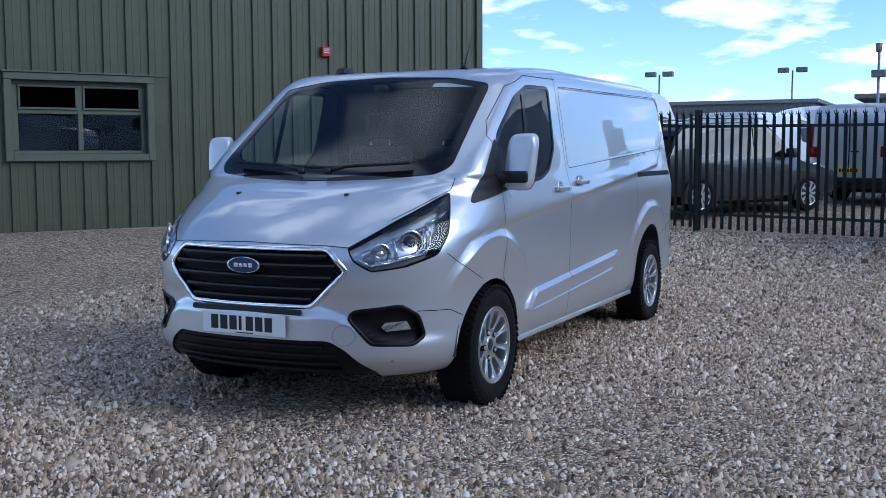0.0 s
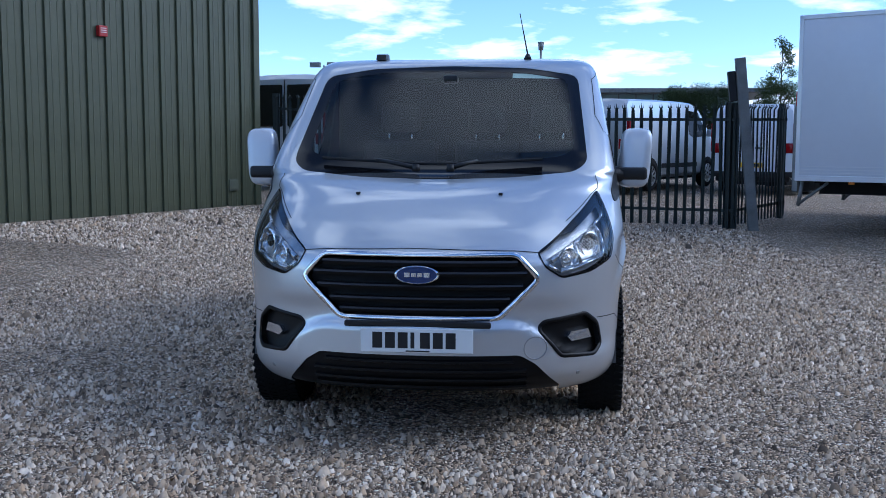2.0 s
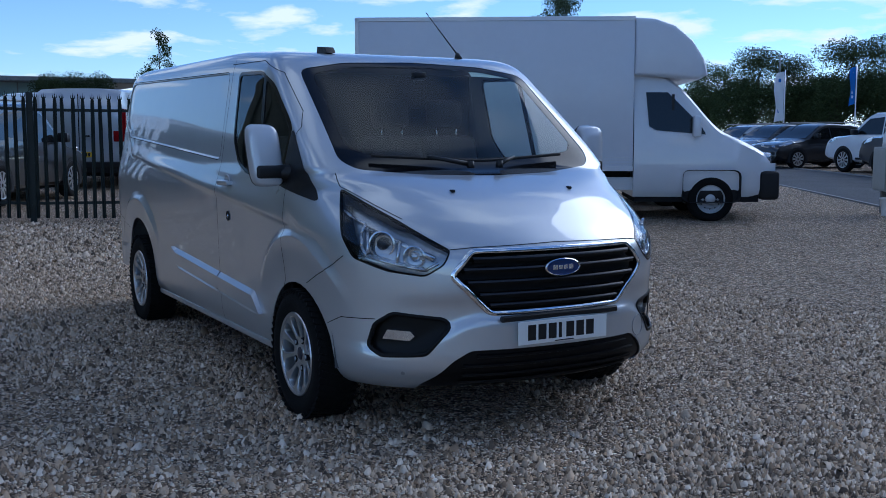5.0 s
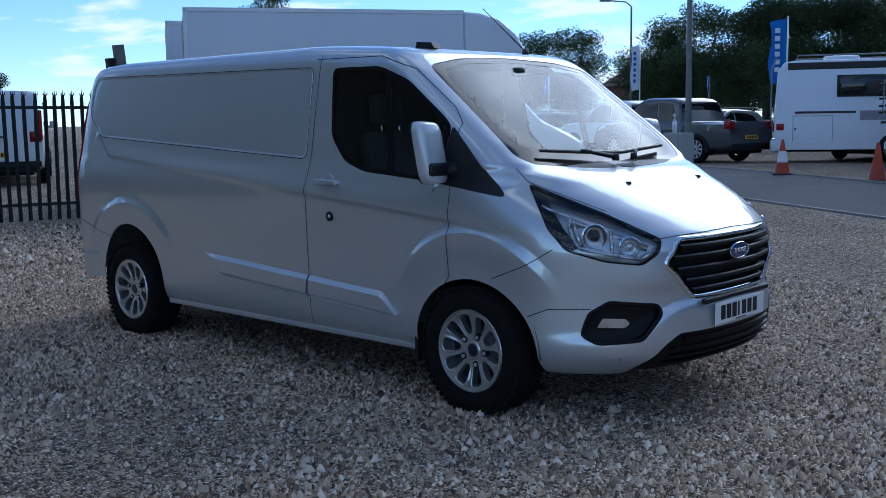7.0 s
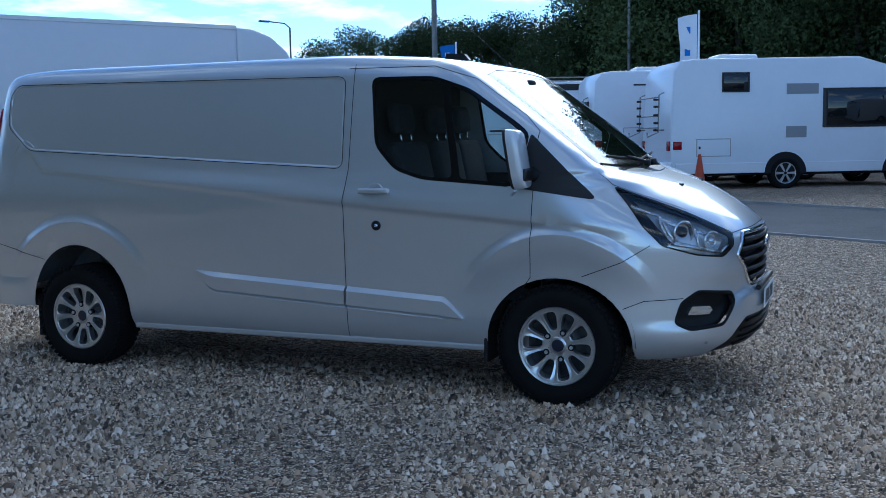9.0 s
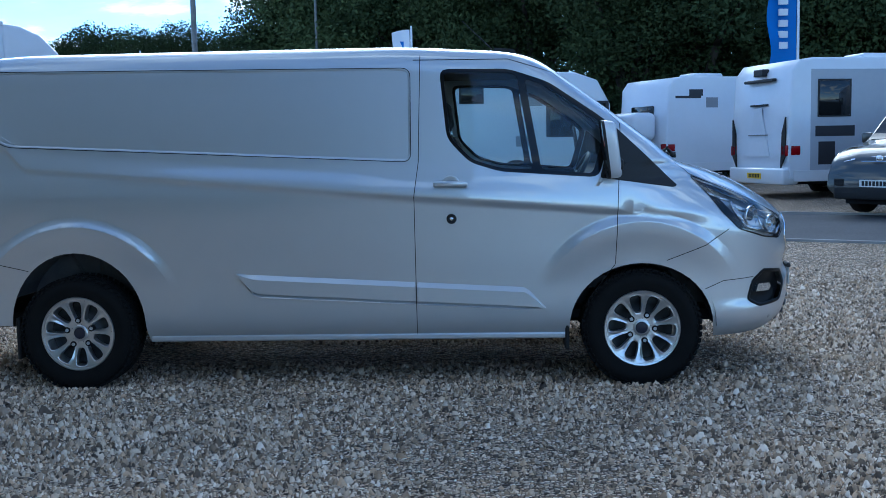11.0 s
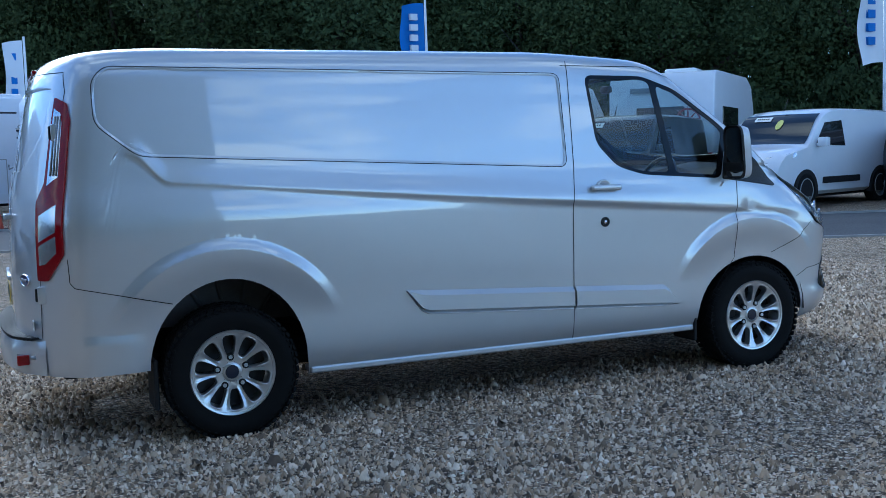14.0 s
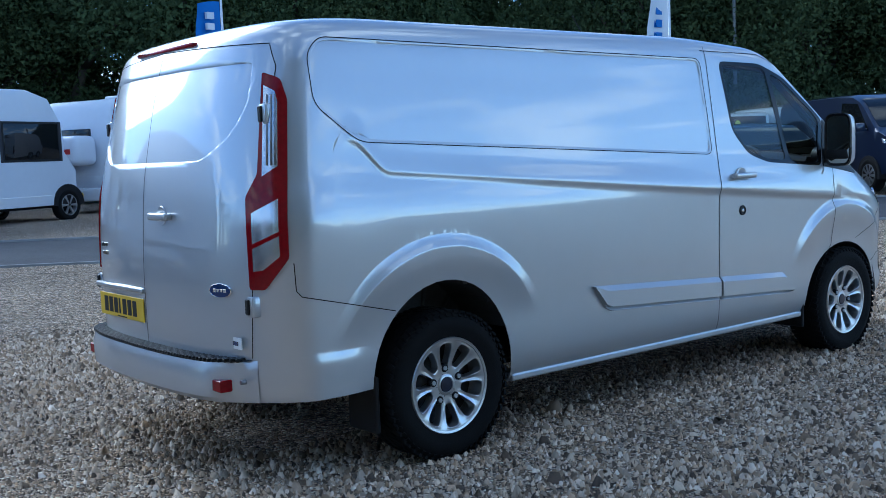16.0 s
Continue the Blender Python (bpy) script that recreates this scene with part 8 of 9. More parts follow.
motorhome(3.4, 19.6, 24.0, "white caravan with luggage pod on its tail", 5.5, 2.72, 2.25, [(3.0, 1.55, 4.0, 2.1)], [(0.25, 2.18, 1.0, 2.24, M_COPPER), (0.65, 2.24, 1.05, 2.40, M_COPPER), (1.15, 1.95, 1.5, 2.2, M_GREYD)], [(2.0, 0.6, 2.7, 1.1)], (2.6,), pod=True, rear_win=True, cat="caravan")
motorhome(4.75, 13.55, 16.0, "white motorhome with pale grey sides and moulded tail", 4.6, 2.72, 2.2, [(0.62, 1.62, 1.28, 2.28), (2.9, 1.82, 3.7, 2.28)], [(0.55, 1.22, 1.4, 1.42, M_COPPER), (2.5, 1.8, 2.75, 2.26, M_COPPER), (0.62, 0.68, 0.98, 1.12, M_COPPER)], [(1.9, 0.65, 2.6, 1.15)], (2.1, 3.6), back="moulded", grey_side=True, vents=((1.9, 0.5),))
mc_ = motorhome(9.27, 11.31, 41.0, "white motorhome with rear window and red compass mark", 5.2, 2.75, 2.2, [], [], [], (1.9, 4.4), rear_win=True)
t_ = bm_()
ring(t_, [(0.26, 0.0), (0.26, 0.006), (0.22, 0.006), (0.22, 0.0)], 32, Matrix.Translation((-0.03, 0.52, 1.72)) @ Matrix.Rotation(math.pi / 2, 4, "Z"))
for k_ in range(8):
    a_ = math.pi * k_ / 4
    cyl(t_, (-0.04, 0.52, 1.72), (-0.04, 0.52 + 0.33 * math.cos(a_), 1.72 + 0.33 * math.sin(a_)), 0.03, 0.004, 4)
part("compass_mark", t_, mat("red_grey_print", (0.32, 0.10, 0.12), 0.5), mc_)
t_ = bm_(); box(t_, (1.1, 2.19, 1.45), (3.0, 2.235, 2.0), 0.02, 2); box(t_, (0.9, -0.03, 1.45), (2.6, 0.012, 2.02), 0.02, 2); part("long_window", t_, M_DGLASS, mc_)
t_ = bm_(); box(t_, (-0.035, 1.25, 2.32), (-0.0, 1.72, 2.42)); part("name_bars", t_, M_GREYD, mc_)
# vans facing the road
small_van(6.7, 10.6, 215.0, "dark grey-green small van facing the road", M_DGREEN)
small_van(10.3, 10.0, 197.0, "white small cargo van parked beyond the road", M_WHITE, group="white cargo vans")
small_van(17.3, 12.2, 212.0, "white small cargo van parked beyond the road", M_WHITE, group="white cargo vans")
car("parked_car", 12.2, 8.1, 240.0, "dark blue hatchback facing the road", M_NAVY, 4.2, 1.8, 1.48, rails=False)
panel_van(15.1, 7.2, 240.0, "black van facing the road", M_NAVY, 5.0, 1.97)
panel_van(19.5, 12.6, 60.0, "white van seen from behind across the road", M_WHITE, 5.0, 1.97, 1.95, True)

# ---- poles, flags, cones, far buildings ----
def cone(x, y, label, h=0.78, banded=False, r=0.0):
    c = empty("traffic_cone", pose(x, y, ground_z(x, y), r, 0, random.uniform(0, 90)), label, "traffic cone", "traffic cones")
    t = bm_(); box(t, (-0.21, -0.21, 0), (0.21, 0.21, 0.045), 0.015, 2); part("cone_base", t, M_ROUGHPL, c)
    t = bm_()
    ring(t, [(0.155, 0.045), (0.15, 0.07), (0.028, h), (0.020, h + 0.005), (0.0005, h)], 28, Matrix.Rotation(math.pi / 2, 4, "X"))
    part("cone_body", t, M_ORANGE, c, "orange plastic cone", smooth=40)
    if banded:
        t = bm_(); f = lambda z: 0.15 - (0.122) * (z - 0.07) / (h - 0.07) + 0.003
        ring(t, [(f(0.28), 0.28), (f(0.52), 0.52)], 28, Matrix.Rotation(math.pi / 2, 4, "X")); part("reflective_band", t, M_PLATEW, c, "white reflective band", smooth=40)
    return c


cone(-11.15, -4.0, "orange cone with white band beside the building", 0.66, True)
cone(-1.66, 14.1, "tall orange cone standing across the road", 0.86)
cone(-4.2, 15.6, "orange cone standing across the road", 0.76)
cone(-6.6, 16.6, "orange cone standing across the road", 0.76, True)


def light_pole(x, y, h, label, r=0.075, arm=0.0, hd=0.0):
    p = empty("street_lamp", pose(x, y, ground_z(x, y), 0, 0, hd), label, "street lamp")
    t = bm_(); cyl(t, (0, 0, -0.2), (0, 0, 1.1), r * 1.25, r * 1.25, 16); cyl(t, (0, 0, 1.1), (0, 0, h), r, r * 0.7, 16); part("lamp_pole", t, M_GALVD, p, smooth=50)
    if arm:
        t = bm_(); tube(t, [(0, 0, h - 0.02), (0.25 * arm, 0, h + 0.22), (arm, 0, h + 0.28)], 0.035, 8); part("lamp_arm", t, M_GALVD, p)
        t = bm_(); box(t, (arm - 0.1, -0.14, h + 0.23), (arm + 0.55, 0.14, h + 0.33), 0.04, 2); part("lamp_head", t, M_GALV, p)
    return p


light_pole(-6.17, 11.90, 8.2, "grey steel lamp pole beside a utility cabinet", 0.055)


def cabinet():
    x, y = -6.19, 11.62
    c = empty("utility_cabinet", pose(x, y, ground_z(x, y), 0, 0, 56), "grey steel utility cabinet on legs by the lamp pole", "cabinet")
    t = bm_(); box(t, (-0.15, -0.33, 0.38), (0.13, 0.33, 1.08), 0.012, 2); part("cabinet_body", t, M_CREAM, c)
    t = bm_(); box(t, (-0.165, -0.30, 0.41), (-0.152, 0.30, 1.05), 0.005); part("cabinet_door", t, M_CREAM, c)
    for yy in (-0.27, 0.27):
        t = bm_(); box(t, (-0.03, yy - 0.04, -0.1), (0.06, yy + 0.04, 0.40)); part("leg", t, M_GALVD, c)
    return c


cabinet()
bk = empty("bucket", pose(-6.0, 11.42, ground_z(-6.0, 11.42)), "white plastic bucket under the cabinet", "bucket")
t_ = bm_(); ring(t_, [(0.0005, 0.005), (0.12, 0.0), (0.145, 0.26), (0.155, 0.27), (0.15, 0.29), (0.14, 0.27), (0.0005, 0.272)], 28, Matrix.Rotation(math.pi / 2, 4, "X")); part("bucket_body", t_, M_PLATEW, bk, smooth=40)
bt = empty("sanitiser_bottle", pose(-6.24, 11.56, ground_z(-6.19, 11.62) + 1.083), "white pump bottle standing on the cabinet", "bottle")
t_ = bm_(); cyl(t_, (0, 0, 0), (0, 0, 0.20), 0.045, 0.042, 14); cyl(t_, (0, 0, 0.20), (0, 0, 0.24), 0.03, 0.014, 12); cyl(t_, (0, 0, 0.24), (0, 0, 0.31), 0.008, 0.008, 8); box(t_, (-0.012, -0.05, 0.30), (0.012, 0.015, 0.32), 0.004); part("bottle_body", t_, M_PLATEW, bt)


def flag(x, y, ztop, zbot, w, material, label, hd=0.0, seed=1):
    f = empty("banner_flag", pose(x, y, ground_z(x, y), 0, 0, hd), label, "flag", "dealer flags")
    t = bm_(); cyl(t, (0, 0, -0.3), (0, 0, ztop + 0.1), 0.045, 0.03, 10); part("flagpole", t, M_WHITE, f)
    rnd = random.Random(seed)
    ph = rnd.uniform(0, 6)
    t = bm_()
    rows = []
    nx, nz = 8, 16
    for j in range(nz + 1):
        row = []
        for k in range(nx + 1):
            a = k / nx
            z = ztop - (ztop - zbot) * j / nz - 0.10 * a * a
            row.append(t.verts.new((-0.05 - w * a * (0.92 + 0.08 * math.sin(j * 0.5 + ph)), 0.10 * a * math.sin(j * 0.45 + 2.5 * a + ph), z)))
        rows.append(row)
    for A, B in zip(rows[:-1], rows[1:]):
        for k in range(nx):
            t.faces.new((A[k], A[k + 1], B[k + 1], B[k]))
    part("flag_cloth", t, material, f, smooth=60)
    # plain bars in place of the name, running up the cloth
    h = ztop - zbot
    for k in range(6):
        z = zbot + h * (0.16 + 0.125 * k)
        t = bm_()
        for sy in (-0.03, 0.03):
            box(t, (-0.05 - w * 0.62, sy + 0.075 * math.sin(1.6 + ph) - 0.012, z), (-0.05 - w * 0.34, sy + 0.075 * math.sin(1.6 + ph) + 0.012, z + h * 0.075))
        part("lettering_bar", t, M_WHITEF if material is M_BLUEF else M_BLUEF, f)
    return f


flag(-3.16, 23.1, 4.38, 2.0, 0.52, M_WHITEF, "white dealer flag on a pole", 15, 3)
flag(6.69, 20.03, 5.15, 3.0, 0.78, M_BLUEF, "blue dealer flag on a pole", 10, 5)
flag(15.4, 12.8, 5.5, 3.0, 0.78, M_WHITEF, "white dealer flag on a pole", 0, 8)
flag(-14.2, 32.9, 4.8, 2.5, 0.62, M_BLUEF, "blue dealer flag on a pole", 20, 11)
flag(-27.9, 44.4, 5.1, 2.75, 0.45, M_WHITEF, "white dealer flag on a far pole", 25, 12)
flag(-36.0, 47.0, 4.9, 2.8, 0.32, M_BLUEF, "blue dealer flag on a far pole", 25, 14)
flag(-39.0, 44.6, 4.7, 1.9, 0.55, M_WHITEF, "white dealer flag on a far pole", 25, 15)
light_pole(-41.5, 46.8, 5.9, "slim street lamp with a curved arm", 0.07, 1.3, 236)
light_pole(-29.5, 46.0, 7.4, "slim street lamp with a curved arm", 0.07, 1.3, 236)
light_pole(-8.0, 36.0, 9.0, "slim street lamp before the trees", 0.07, 0.0, 200)
light_pole(9.5, 30.0, 9.0, "slim street lamp before the trees", 0.07, 0.0, 200)
light_pole(24.0, 17.0, 8.0, "slim street lamp beside the road sign", 0.07, 0.0, 200)


def road_sign(x, y):
    s = empty("road_sign", pose(x, y, ground_z(x, y), 0, 0, 215), "round blue arrow road sign on a post", "road sign")
    t = bm_(); cyl(t, (0, 0, -0.2), (0, 0, 2.9), 0.04, 0.04, 10); part("sign_post", t, M_GALVD, s)
    t = bm_(); ring(t, [(0.30, 0.05), (0.30, 0.062), (0.0005, 0.062)], 32, Matrix.Translation((0, 0, 2.6)) @ Matrix.Rotation(-math.pi / 2, 4, "Z")); part("sign_disc", t, M_BLUEF, s)
    t = bm_(); prism(t, [(-0.14, -0.14), (0.02, -0.14), (-0.03, -0.09), (0.15, 0.09), (0.09, 0.15), (-0.09, -0.03), (-0.14, 0.02)], 0.004, Matrix(((0, 0, 1, 0.064), (1, 0, 0, 0), (0, 1, 0, 2.6), (0, 0, 0, 1)))); part("sign_arrow", t, M_PLATEW, s)


road_sign(-18.0, 34.0)


def mast(x, y, h, label, heads):
    m = empty("camera_mast", pose(x, y, ground_z(x, y)), label, "mast")
    t = bm_(); cyl(t, (0, 0, -0.2), (0, 0, h), 0.09, 0.06, 10); part("mast_pole", t, M_GALV, m)
    t = bm_()
    if heads == "camera":
        box(t, (-0.16, -0.32, h - 1.2), (0.16, 0.32, h - 0.85), 0.03); part("flood_lamp", t, M_GALVD, m)
        t = bm_(); cyl(t, (0, 0, h), (0.35, 0, h + 0.35), 0.05, 0.05, 8); cyl(t, (0.35, 0, h + 0.35), (0.35, 0, h - 0.05), 0.16, 0.12, 12)
    else:
        box(t, (-0.2, -1.0, h - 0.15), (0.2, -0.25, h + 0.2), 0.03); part("mast_head", t, M_GALVD, m)
        t = bm_(); box(t, (-0.2, 0.25, h - 0.15), (0.2, 1.0, h + 0.2), 0.03)
    part("mast_head", t, M_GALVD, m)


mast(-49.0, -0.5, 5.6, "grey mast with camera and floodlights", "camera")
mast(-73.0, -7.8, 6.6, "tall grey floodlight mast in the distance", "flood")
mast(-70.0, -16.5, 6.4, "tall grey floodlight mast in the distance", "flood")


def showroom():
    b = empty("showroom_building", pose(-62, 4.6, 0.25, 0, 0, 90), "low grey showroom with a glazed clerestory and flat roof", "building", kind="structure")
    t = bm_(); box(t, (-6.2, 0, 0), (7.5, 12, 3.2)); part("wall", t, M_GRP, b)
    t = bm_(); box(t, (-5.9, 0.8, 3.2), (7.2, 11, 4.15)); part("clerestory", t, mat("pale_green_glass", (0.35, 0.47, 0.46), 0.15, spec=0.8), b)
    for k in range(13):
        t = bm_(); box(t, (-5.9 + k * 1.08, 0.74, 3.2), (-5.82 + k * 1.08, 0.80, 4.15)); part("mullion", t, M_GALV, b)
    t = bm_(); box(t, (-7.2, -1.2, 4.15), (9.5, 12.5, 4.45), 0.05); part("roof", t, M_GALVD, b)
    t = bm_(); box(t, (-13.5, 2.0, 0), (-6.4, 14, 3.4)); part("side_wing", t, M_GALVD, b)
    for k in range(5):
        t = bm_(); box(t, (-4.6 + k * 2.4, -0.03, 1.9), (-3.5 + k * 2.4, 0.05, 2.7)); part("window", t, M_DGLASS, b)
    return b


showroom()
bb = empty("grey_shed", pose(-58, -12.5, 0.25, 0, 0, 90), "long grey industrial shed beyond the yard", "building", kind="structure")
t_ = bm_(); box(t_, (-9, 0, 0), (8, 14, 3.9)); part("wall", t_, M_GALVD, bb)
t_ = bm_(); box(t_, (-9.3, -0.3, 3.9), (8.3, 14.3, 4.1)); part("roof", t_, M_GALV, bb)
hb = empty("brick_house", pose(-39.4, 60.8, 0.25, 0, 0, -30), "red-brown brick house half hidden by trees", "building", kind="structure")
t_ = bm_(); box(t_, (-4, 0, 0), (4, 7, 3.6)); part("wall", t_, M_BRICK, hb)
t_ = bm_(); prism(t_, [(-0.4, 3.6), (7.4, 3.6), (3.5, 5.7)], 8.8, Matrix(((0, 0, 1, -4.4), (1, 0, 0, 0), (0, 1, 0, 0), (0, 0, 0, 1)))); part("roof", t_, M_ROOFT, hb)


# ---- trees ----
def crown_mesh(name, rnd, blobs, count, leaf, material):
    """A crown of many small leaf clumps scattered through a set of lobes, thinner at the edges."""
    vs, fs = [], []
    tot = sum(r[3] ** 2 for r in blobs)
    for bx, by, bz, br, sq in blobs:
        n = int(count * br * br / tot)
        for _ in range(n):
            d = Vector((rnd.gauss(0, 1), rnd.gauss(0, 1), rnd.gauss(0, 1))).normalized()
            rr = br * (rnd.random() ** 0.45) * (0.85 + 0.35 * noise.noise((d * 1.8 + Vector((bx, by, bz)))))
            c = Vector((bx, by, bz)) + Vector((d.x, d.y, d.z * sq)) * rr
            s = leaf * rnd.uniform(0.6, 1.5)
            u = Vector((rnd.gauss(0, 1), rnd.gauss(0, 1), rnd.gauss(0, 0.7))).normalized()
            w = u.orthogonal().normalized()
            w.rotate(Matrix.Rotation(rnd.uniform(0, 6.28), 3, u))
            x = u.cross(w)
            k = len(vs)
            vs += [c - w * s * 1.2, c + w * s - x * s * 0.75, c + w * s + x * s * 0.75]
            fs += [(k, k + 1, k + 2)]
    me = bpy.data.meshes.new(name)
    me.from_pydata([v[:] for v in vs], [], fs)
    me.materials.append(material)
    return me


def make_tree(rnd, h, spread, leaves, leaf, material, kindname="tree"):
    """Tapered trunk with limbs, and a crown of leaf clumps; at the origin."""
    t = bm_()
    base = h * 0.028 + 0.05
    fork = h * rnd.uniform(0.18, 0.28)
    cyl(t, (0, 0, -0.3), (0.05 * h * rnd.uniform(-0.4, 0.4), 0, fork), base, base * 0.75, 9)
    blobs = []
    n = rnd.randint(7, 10)
    for k in range(n):
        a = 6.283 * k / n + rnd.uniform(-0.4, 0.4)
        r = spread * rnd.uniform(0.25, 0.85)
        zz = fork + (h - fork) * rnd.uniform(0.18, 0.82)
        p = Vector((r * math.cos(a), r * math.sin(a), zz))
        m = Vector((p.x * 0.4, p.y * 0.4, (fork + zz) * 0.52))
        cyl(t, (0, 0, fork * 0.9), m, base * 0.5, base * 0.3, 6); cyl(t, m, p, base * 0.3, base * 0.08, 6)
        blobs.append((p.x, p.y, p.z, spread * rnd.uniform(0.38, 0.62), rnd.uniform(0.75, 1.0)))
    blobs.append((0, 0, h * 0.84, spread * 0.5, 1.0))
    blobs.append((0, 0, h * 0.55, spread * 0.72, 0.8))
    blobs.append((rnd.uniform(-0.3, 0.3) * spread, rnd.uniform(-0.3, 0.3) * spread, h * 0.30, spread * 0.62, 0.6))
    return t, crown_mesh("crown", rnd, blobs, leaves, leaf, material)


rt = random.Random(7)
PROTO = []
for k_ in range(4):
    tb_, cm_ = make_tree(rt, 10.0, 3.6, 34000, 0.054, M_LEAFD if k_ % 2 else M_LEAF)
    bm_me = bpy.data.meshes.new("trunk"); tb_.to_mesh(bm_me); tb_.free(); bm_me.materials.append(M_WOODB)
    PROTO.append((bm_me, cm_))


def plant(k, x, y, h, wide=1.0, turn=0.0, label="dark green broadleaf tree in a dense belt", group="tree belt"):
    tr = empty("tree", pose(x, y, ground_z(x, y), 0, 0, turn), label, "tree", group)
    s = h / 10.0
    for nm, me in (("trunk", PROTO[k % 4][0]), ("crown", PROTO[k % 4][1])):
        o = new(nm, me)
        o.parent = tr
        o.matrix_basis = Matrix.Diagonal((s * wide, s * wide, s, 1))
    return tr


# belt along the far side, two staggered rows
for k_ in range(30):
    u_ = -46 + k_ * 3.3 + rt.uniform(-0.9, 0.9)
    x_, y_ = yard(u_, 30 + rt.uniform(-1.5, 1.5))
    if math.degrees(math.atan2(y_ + 4.5, x_ - 3.95)) > 123.6:
        continue                                  # open view of the brick house
    plant(k_, x_, y_, (rt.uniform(9.5, 12.5) if u_ > -30 else rt.uniform(7, 8.2)), rt.uniform(0.9, 1.2), rt.uniform(0, 360))
for k_ in range(19):
    u_ = -42 + k_ * 5.2 + rt.uniform(-1, 1)
    x_, y_ = yard(u_, 36 + rt.uniform(-1.5, 1.5))
    if math.degrees(math.atan2(y_ + 4.5, x_ - 3.95)) > 123.6:
        continue
    plant(k_ + 1, x_, y_, (rt.uniform(11, 14) if u_ > -28 else rt.uniform(7.5, 9)), rt.uniform(1.0, 1.3), rt.uniform(0, 360))
# dense shrubs under the belt
bush_ = crown_mesh("shrub_leaves", rt, [(0, 0, 1.0, 1.5, 0.9), (1.3, 0.4, 1.2, 1.3, 0.9), (-1.2, -0.3, 0.9, 1.3, 1.0), (0.2, 0.6, 2.0, 1.1, 0.8)], 11000, 0.068, M_LEAFD)
stem_ = bm_()
for k_ in range(5):
    cyl(stem_, (0.1 * k_ - 0.2, 0, -0.2), (0.55 * k_ - 1.1, 0.3 * (-1) ** k_, 1.7), 0.04, 0.012, 6)
stem_me = bpy.data.meshes.new("shrub_stems"); stem_.to_mesh(stem_me); stem_.free(); stem_me.materials.append(M_WOODB)
for k_ in range(34):
    u_ = -30 + k_ * 2.6 + rt.uniform(-0.5, 0.5)
    x_, y_ = yard(u_, 27.6 + rt.uniform(-0.7, 0.7))
    sh_ = empty("shrub", pose(x_, y_, ground_z(x_, y_), 0, 0, rt.uniform(0, 360)), "dense dark green shrub under the tree belt", "shrub", "shrub belt")
    for nm_, me_ in (("stems", stem_me), ("leaves", bush_)):
        o_ = new(nm_, me_); o_.parent = sh_; o_.matrix_basis = Matrix.Diagonal((1.15, 1.15, rt.uniform(1.0, 1.35), 1))
# lower, farther trees to the left
for b_, d_, h_ in ((139, 80, 6.2), (136.5, 74, 6.0), (134, 70, 6.6), (131.8, 72, 6.2), (129.8, 70, 7.0), (127.8, 70, 7.2), (122.8, 66, 7.4), (121.0, 64, 8.0)):
    x_, y_ = 4.78 + d_ * math.cos(radians(b_)), -3.51 + d_ * math.sin(radians(b_))
    plant(int(h_ * 10), x_, y_, h_, 1.35, rt.uniform(0, 360), "rounded green tree beyond the parked cars", "far trees")
x_, y_ = (-43.0, 32.0)
plant(2, x_, y_, 10.0, 0.55, 40, "tall narrow dark tree behind the lorry", "far trees")
for x_, y_, h_ in ((-52, 11.5, 4.4), (-54, 14.0, 4.0), (-55, 18.0, 4.6), (-54, 21.0, 4.2), (-57, 8.5, 4.4)):
    plant(int(-x_), x_, y_, h_, 1.3, rt.uniform(0, 360), "low dark tree beyond the palisade", "far trees")
# thin young birch
rb_ = random.Random(4)
tb_ = bm_(); cyl(tb_, (0, 0, -0.3), (0.05, 0, 6.6), 0.07, 0.015, 8)
bl_ = []
for k_ in range(16):
    a_, z_ = rb_.uniform(0, 6.28), 2.0 + 4.3 * k_ / 16
    r_ = 1.15 * (1 - (z_ - 2) / 5.2)
    cyl(tb_, (0, 0, z_ - 0.4), (r_ * math.cos(a_), r_ * math.sin(a_), z_ + 0.5), 0.018, 0.006, 5)
    bl_.append((r_ * 0.8 * math.cos(a_), r_ * 0.8 * math.sin(a_), z_ + 0.4, 0.42, 1.0))
bt_ = empty("tree", pose(-53, 12.2, 0.26), "thin young birch with sparse leaves", "tree")
part("trunk", tb_, M_WOODB, bt_)
o_ = new("crown", crown_mesh("crown", rb_, bl_, 2600, 0.042, M_LEAF)); o_.parent = bt_


# dark mesh fence before the tree belt
def mesh_fence():
    b = empty("mesh_fence", pose(0, 0, 0.26, 0, 0, math.degrees(YA)), "dark green wire mesh fence before the trees", "fence", kind="structure")
    v = 24.5
    for k in range(36):
        u = -36 + k * 2.6
        t = bm_(); box(t, (u - 0.03, v - 0.03, -0.2), (u + 0.03, v + 0.03, 2.05)); part("post", t, M_FENCE, b)
    t = bm_()
    for k in range(14):
        cyl(t, (-36, v, 0.1 + k * 0.145), (55, v, 0.1 + k * 0.145), 0.008, 0.008, 4, False)
    for k in range(360):
        u = -36 + k * 0.252
        cyl(t, (u, v, 0.05), (u, v, 2.0), 0.006, 0.006, 3, False)
    tagged(part("wire_mesh", t, M_FENCE, b), kind="stuff")


mesh_fence()


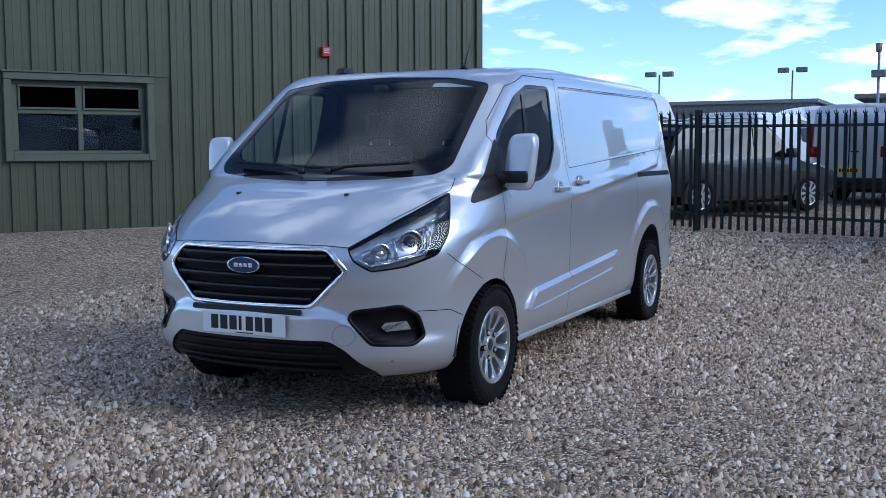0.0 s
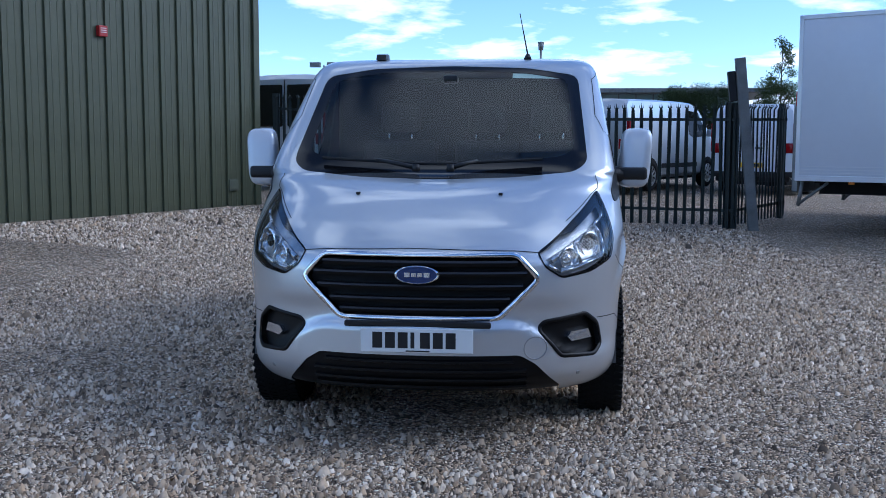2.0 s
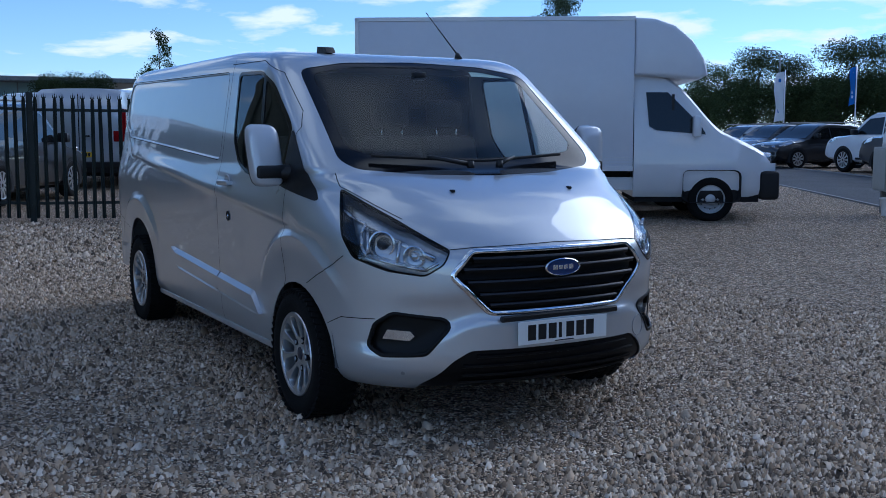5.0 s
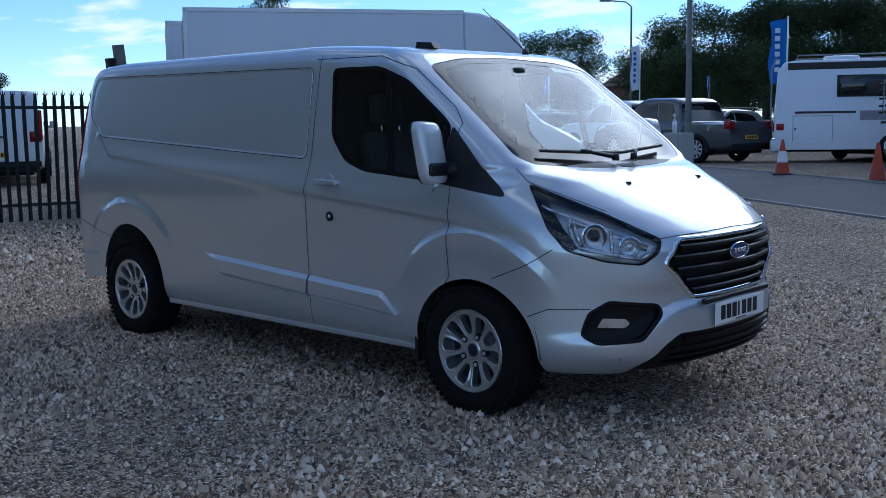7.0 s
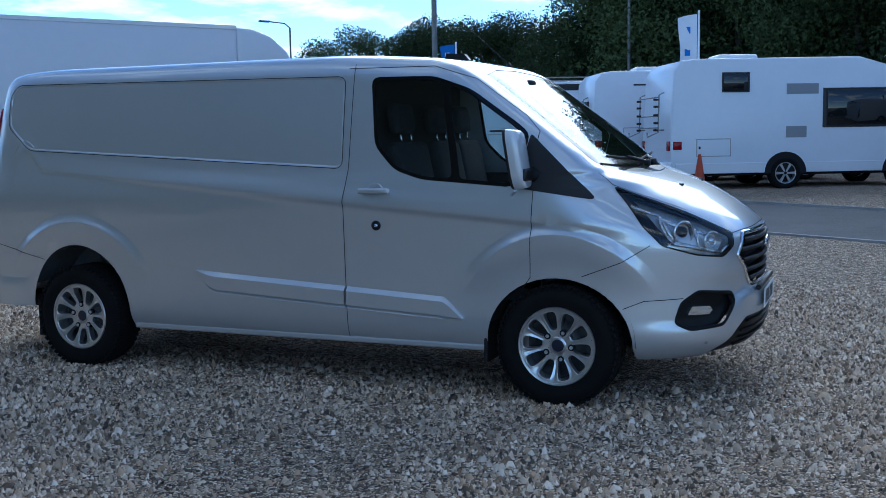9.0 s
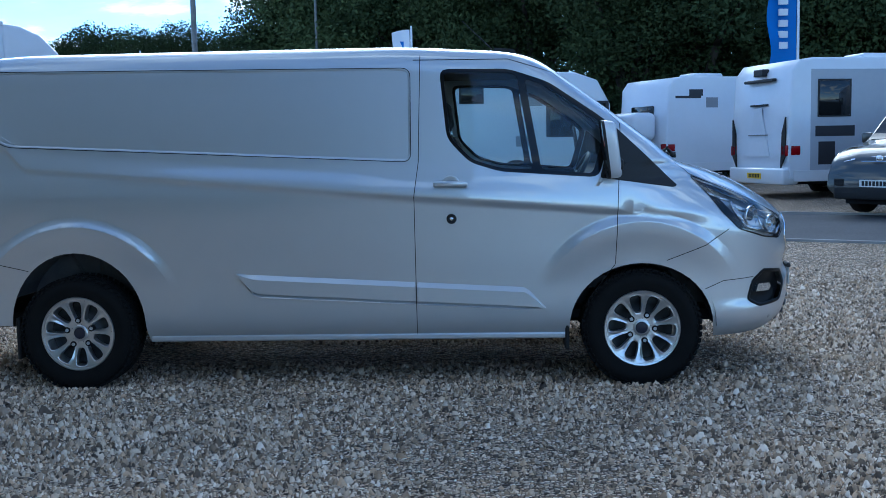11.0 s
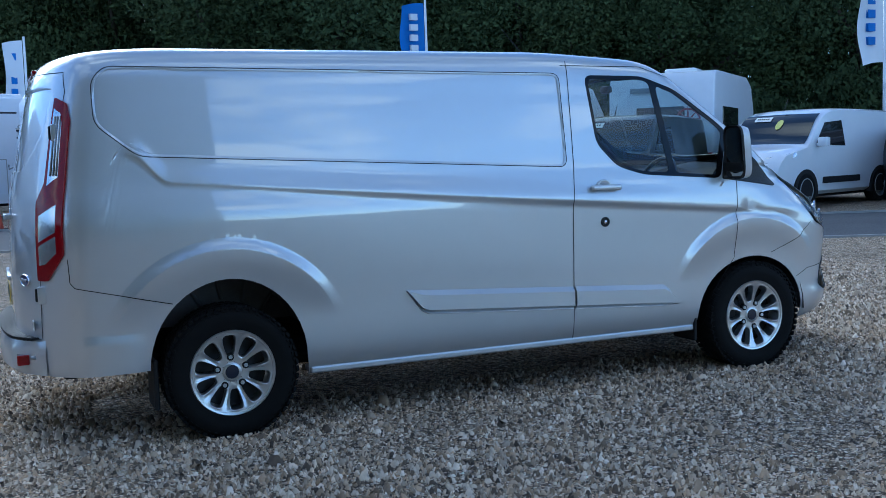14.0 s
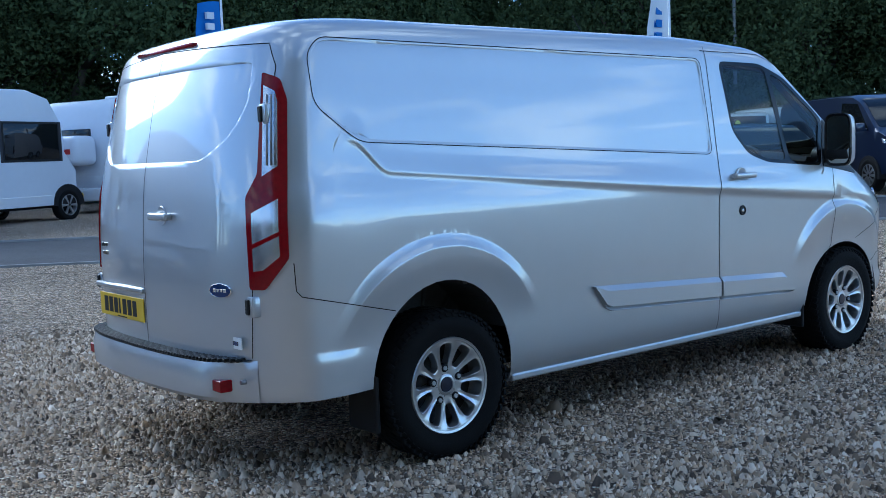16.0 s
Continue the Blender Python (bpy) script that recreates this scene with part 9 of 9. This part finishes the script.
# ---- loose stones round the van ----
def stones():
    rng = np.random.default_rng(5)
    x0, x1, y0, y1 = -7.6, 4.6, -4.6, 4.4
    n = 270000
    x, y = rng.uniform(x0, x1, n), rng.uniform(y0, y1, n)
    # coarser scatter out towards the building and the fence
    far = np.arange(n) >= 200000
    x[far], y[far] = rng.uniform(-11.4, -6.6, far.sum()), rng.uniform(-7.0, 3.4, far.sum())
    # thin out towards the rim of the patch
    edge = np.minimum.reduce([x - x0, x1 - x, y - y0, y1 - y])
    keep = (rng.random(n) < np.clip(edge / 0.9, 0.08, 1)) | far
    keep &= ~far | ((-(x + 6.93) * 0.515 - (y + 7.6) * 0.857) < -0.25)
    keep &= ~far | (x > -12.35 + (y + 4.35) * 0.2105 + 0.15)
    keep &= ~((x > -3.9) & (x < 0.6) & (np.abs(y) < 0.3))      # nobody sees under the van
    x, y, far = x[keep], y[keep], far[keep]
    n = len(x)
    r = np.hypot(x + 1.6, y)
    d = np.minimum(0.0, -(x + 6.93) * 0.515 - (y + 7.6) * 0.857)
    z = 0.018 * np.clip(r - 3.5, 0, 14.5) + 0.2 * np.exp(-(d / 2.5) ** 2)
    s = np.where(far, 0.0125, 0.0080) * np.exp(rng.normal(0, 0.34, n))
    a = rng.uniform(0, 2 * np.pi, n)
    fl = rng.uniform(0.8, 1.7, n)
    lx, ly = rng.uniform(0.85, 1.5, n), rng.uniform(0.7, 1.05, n)
    base = np.array([(-1, -0.75), (0.8, -1), (1, 0.7), (-0.65, 1)])
    top = np.array([(-0.45, -0.1), (0.45, 0.12)])
    vs = np.empty((n, 6, 3), np.float32)
    for k in range(6):
        b = base[k] if k < 4 else top[k - 4]
        sc = rng.uniform(0.75, 1.25, n)
        px, py = b[0] * sc * lx * s, (b[1] + (rng.normal(0, 0.25, n) if k > 3 else 0)) * sc * ly * s
        vs[:, k, 0] = x + px * np.cos(a) - py * np.sin(a)
        vs[:, k, 1] = y + px * np.sin(a) + py * np.cos(a)
        vs[:, k, 2] = z + (s * fl * rng.uniform(0.75, 1.35, n) if k > 3 else -0.004)
    # crushed-stone wedges: two sloping quads, two ends
    quads = np.array([0, 1, 5, 4, 2, 3, 4, 5, 1, 2, 5, 3, 0, 4])
    fs = (quads[None] + 6 * np.arange(n)[:, None]).reshape(-1)
    starts = (np.array([0, 4, 8, 11])[None] + 14 * np.arange(n)[:, None]).reshape(-1)
    me = bpy.data.meshes.new("gravel_stones")
    me.vertices.add(n * 6); me.loops.add(len(fs)); me.polygons.add(n * 4)
    me.vertices.foreach_set("co", vs.reshape(-1))
    me.loops.foreach_set("vertex_index", fs.astype(np.int32))
    me.polygons.foreach_set("loop_start", starts.astype(np.int32))
    me.update(calc_edges=True)
    me.materials.append(M_STONE)
    return tagged(new("gravel_stones", me), "loose grey and buff gravel stones round the van", "gravel", kind="stuff")


stones()
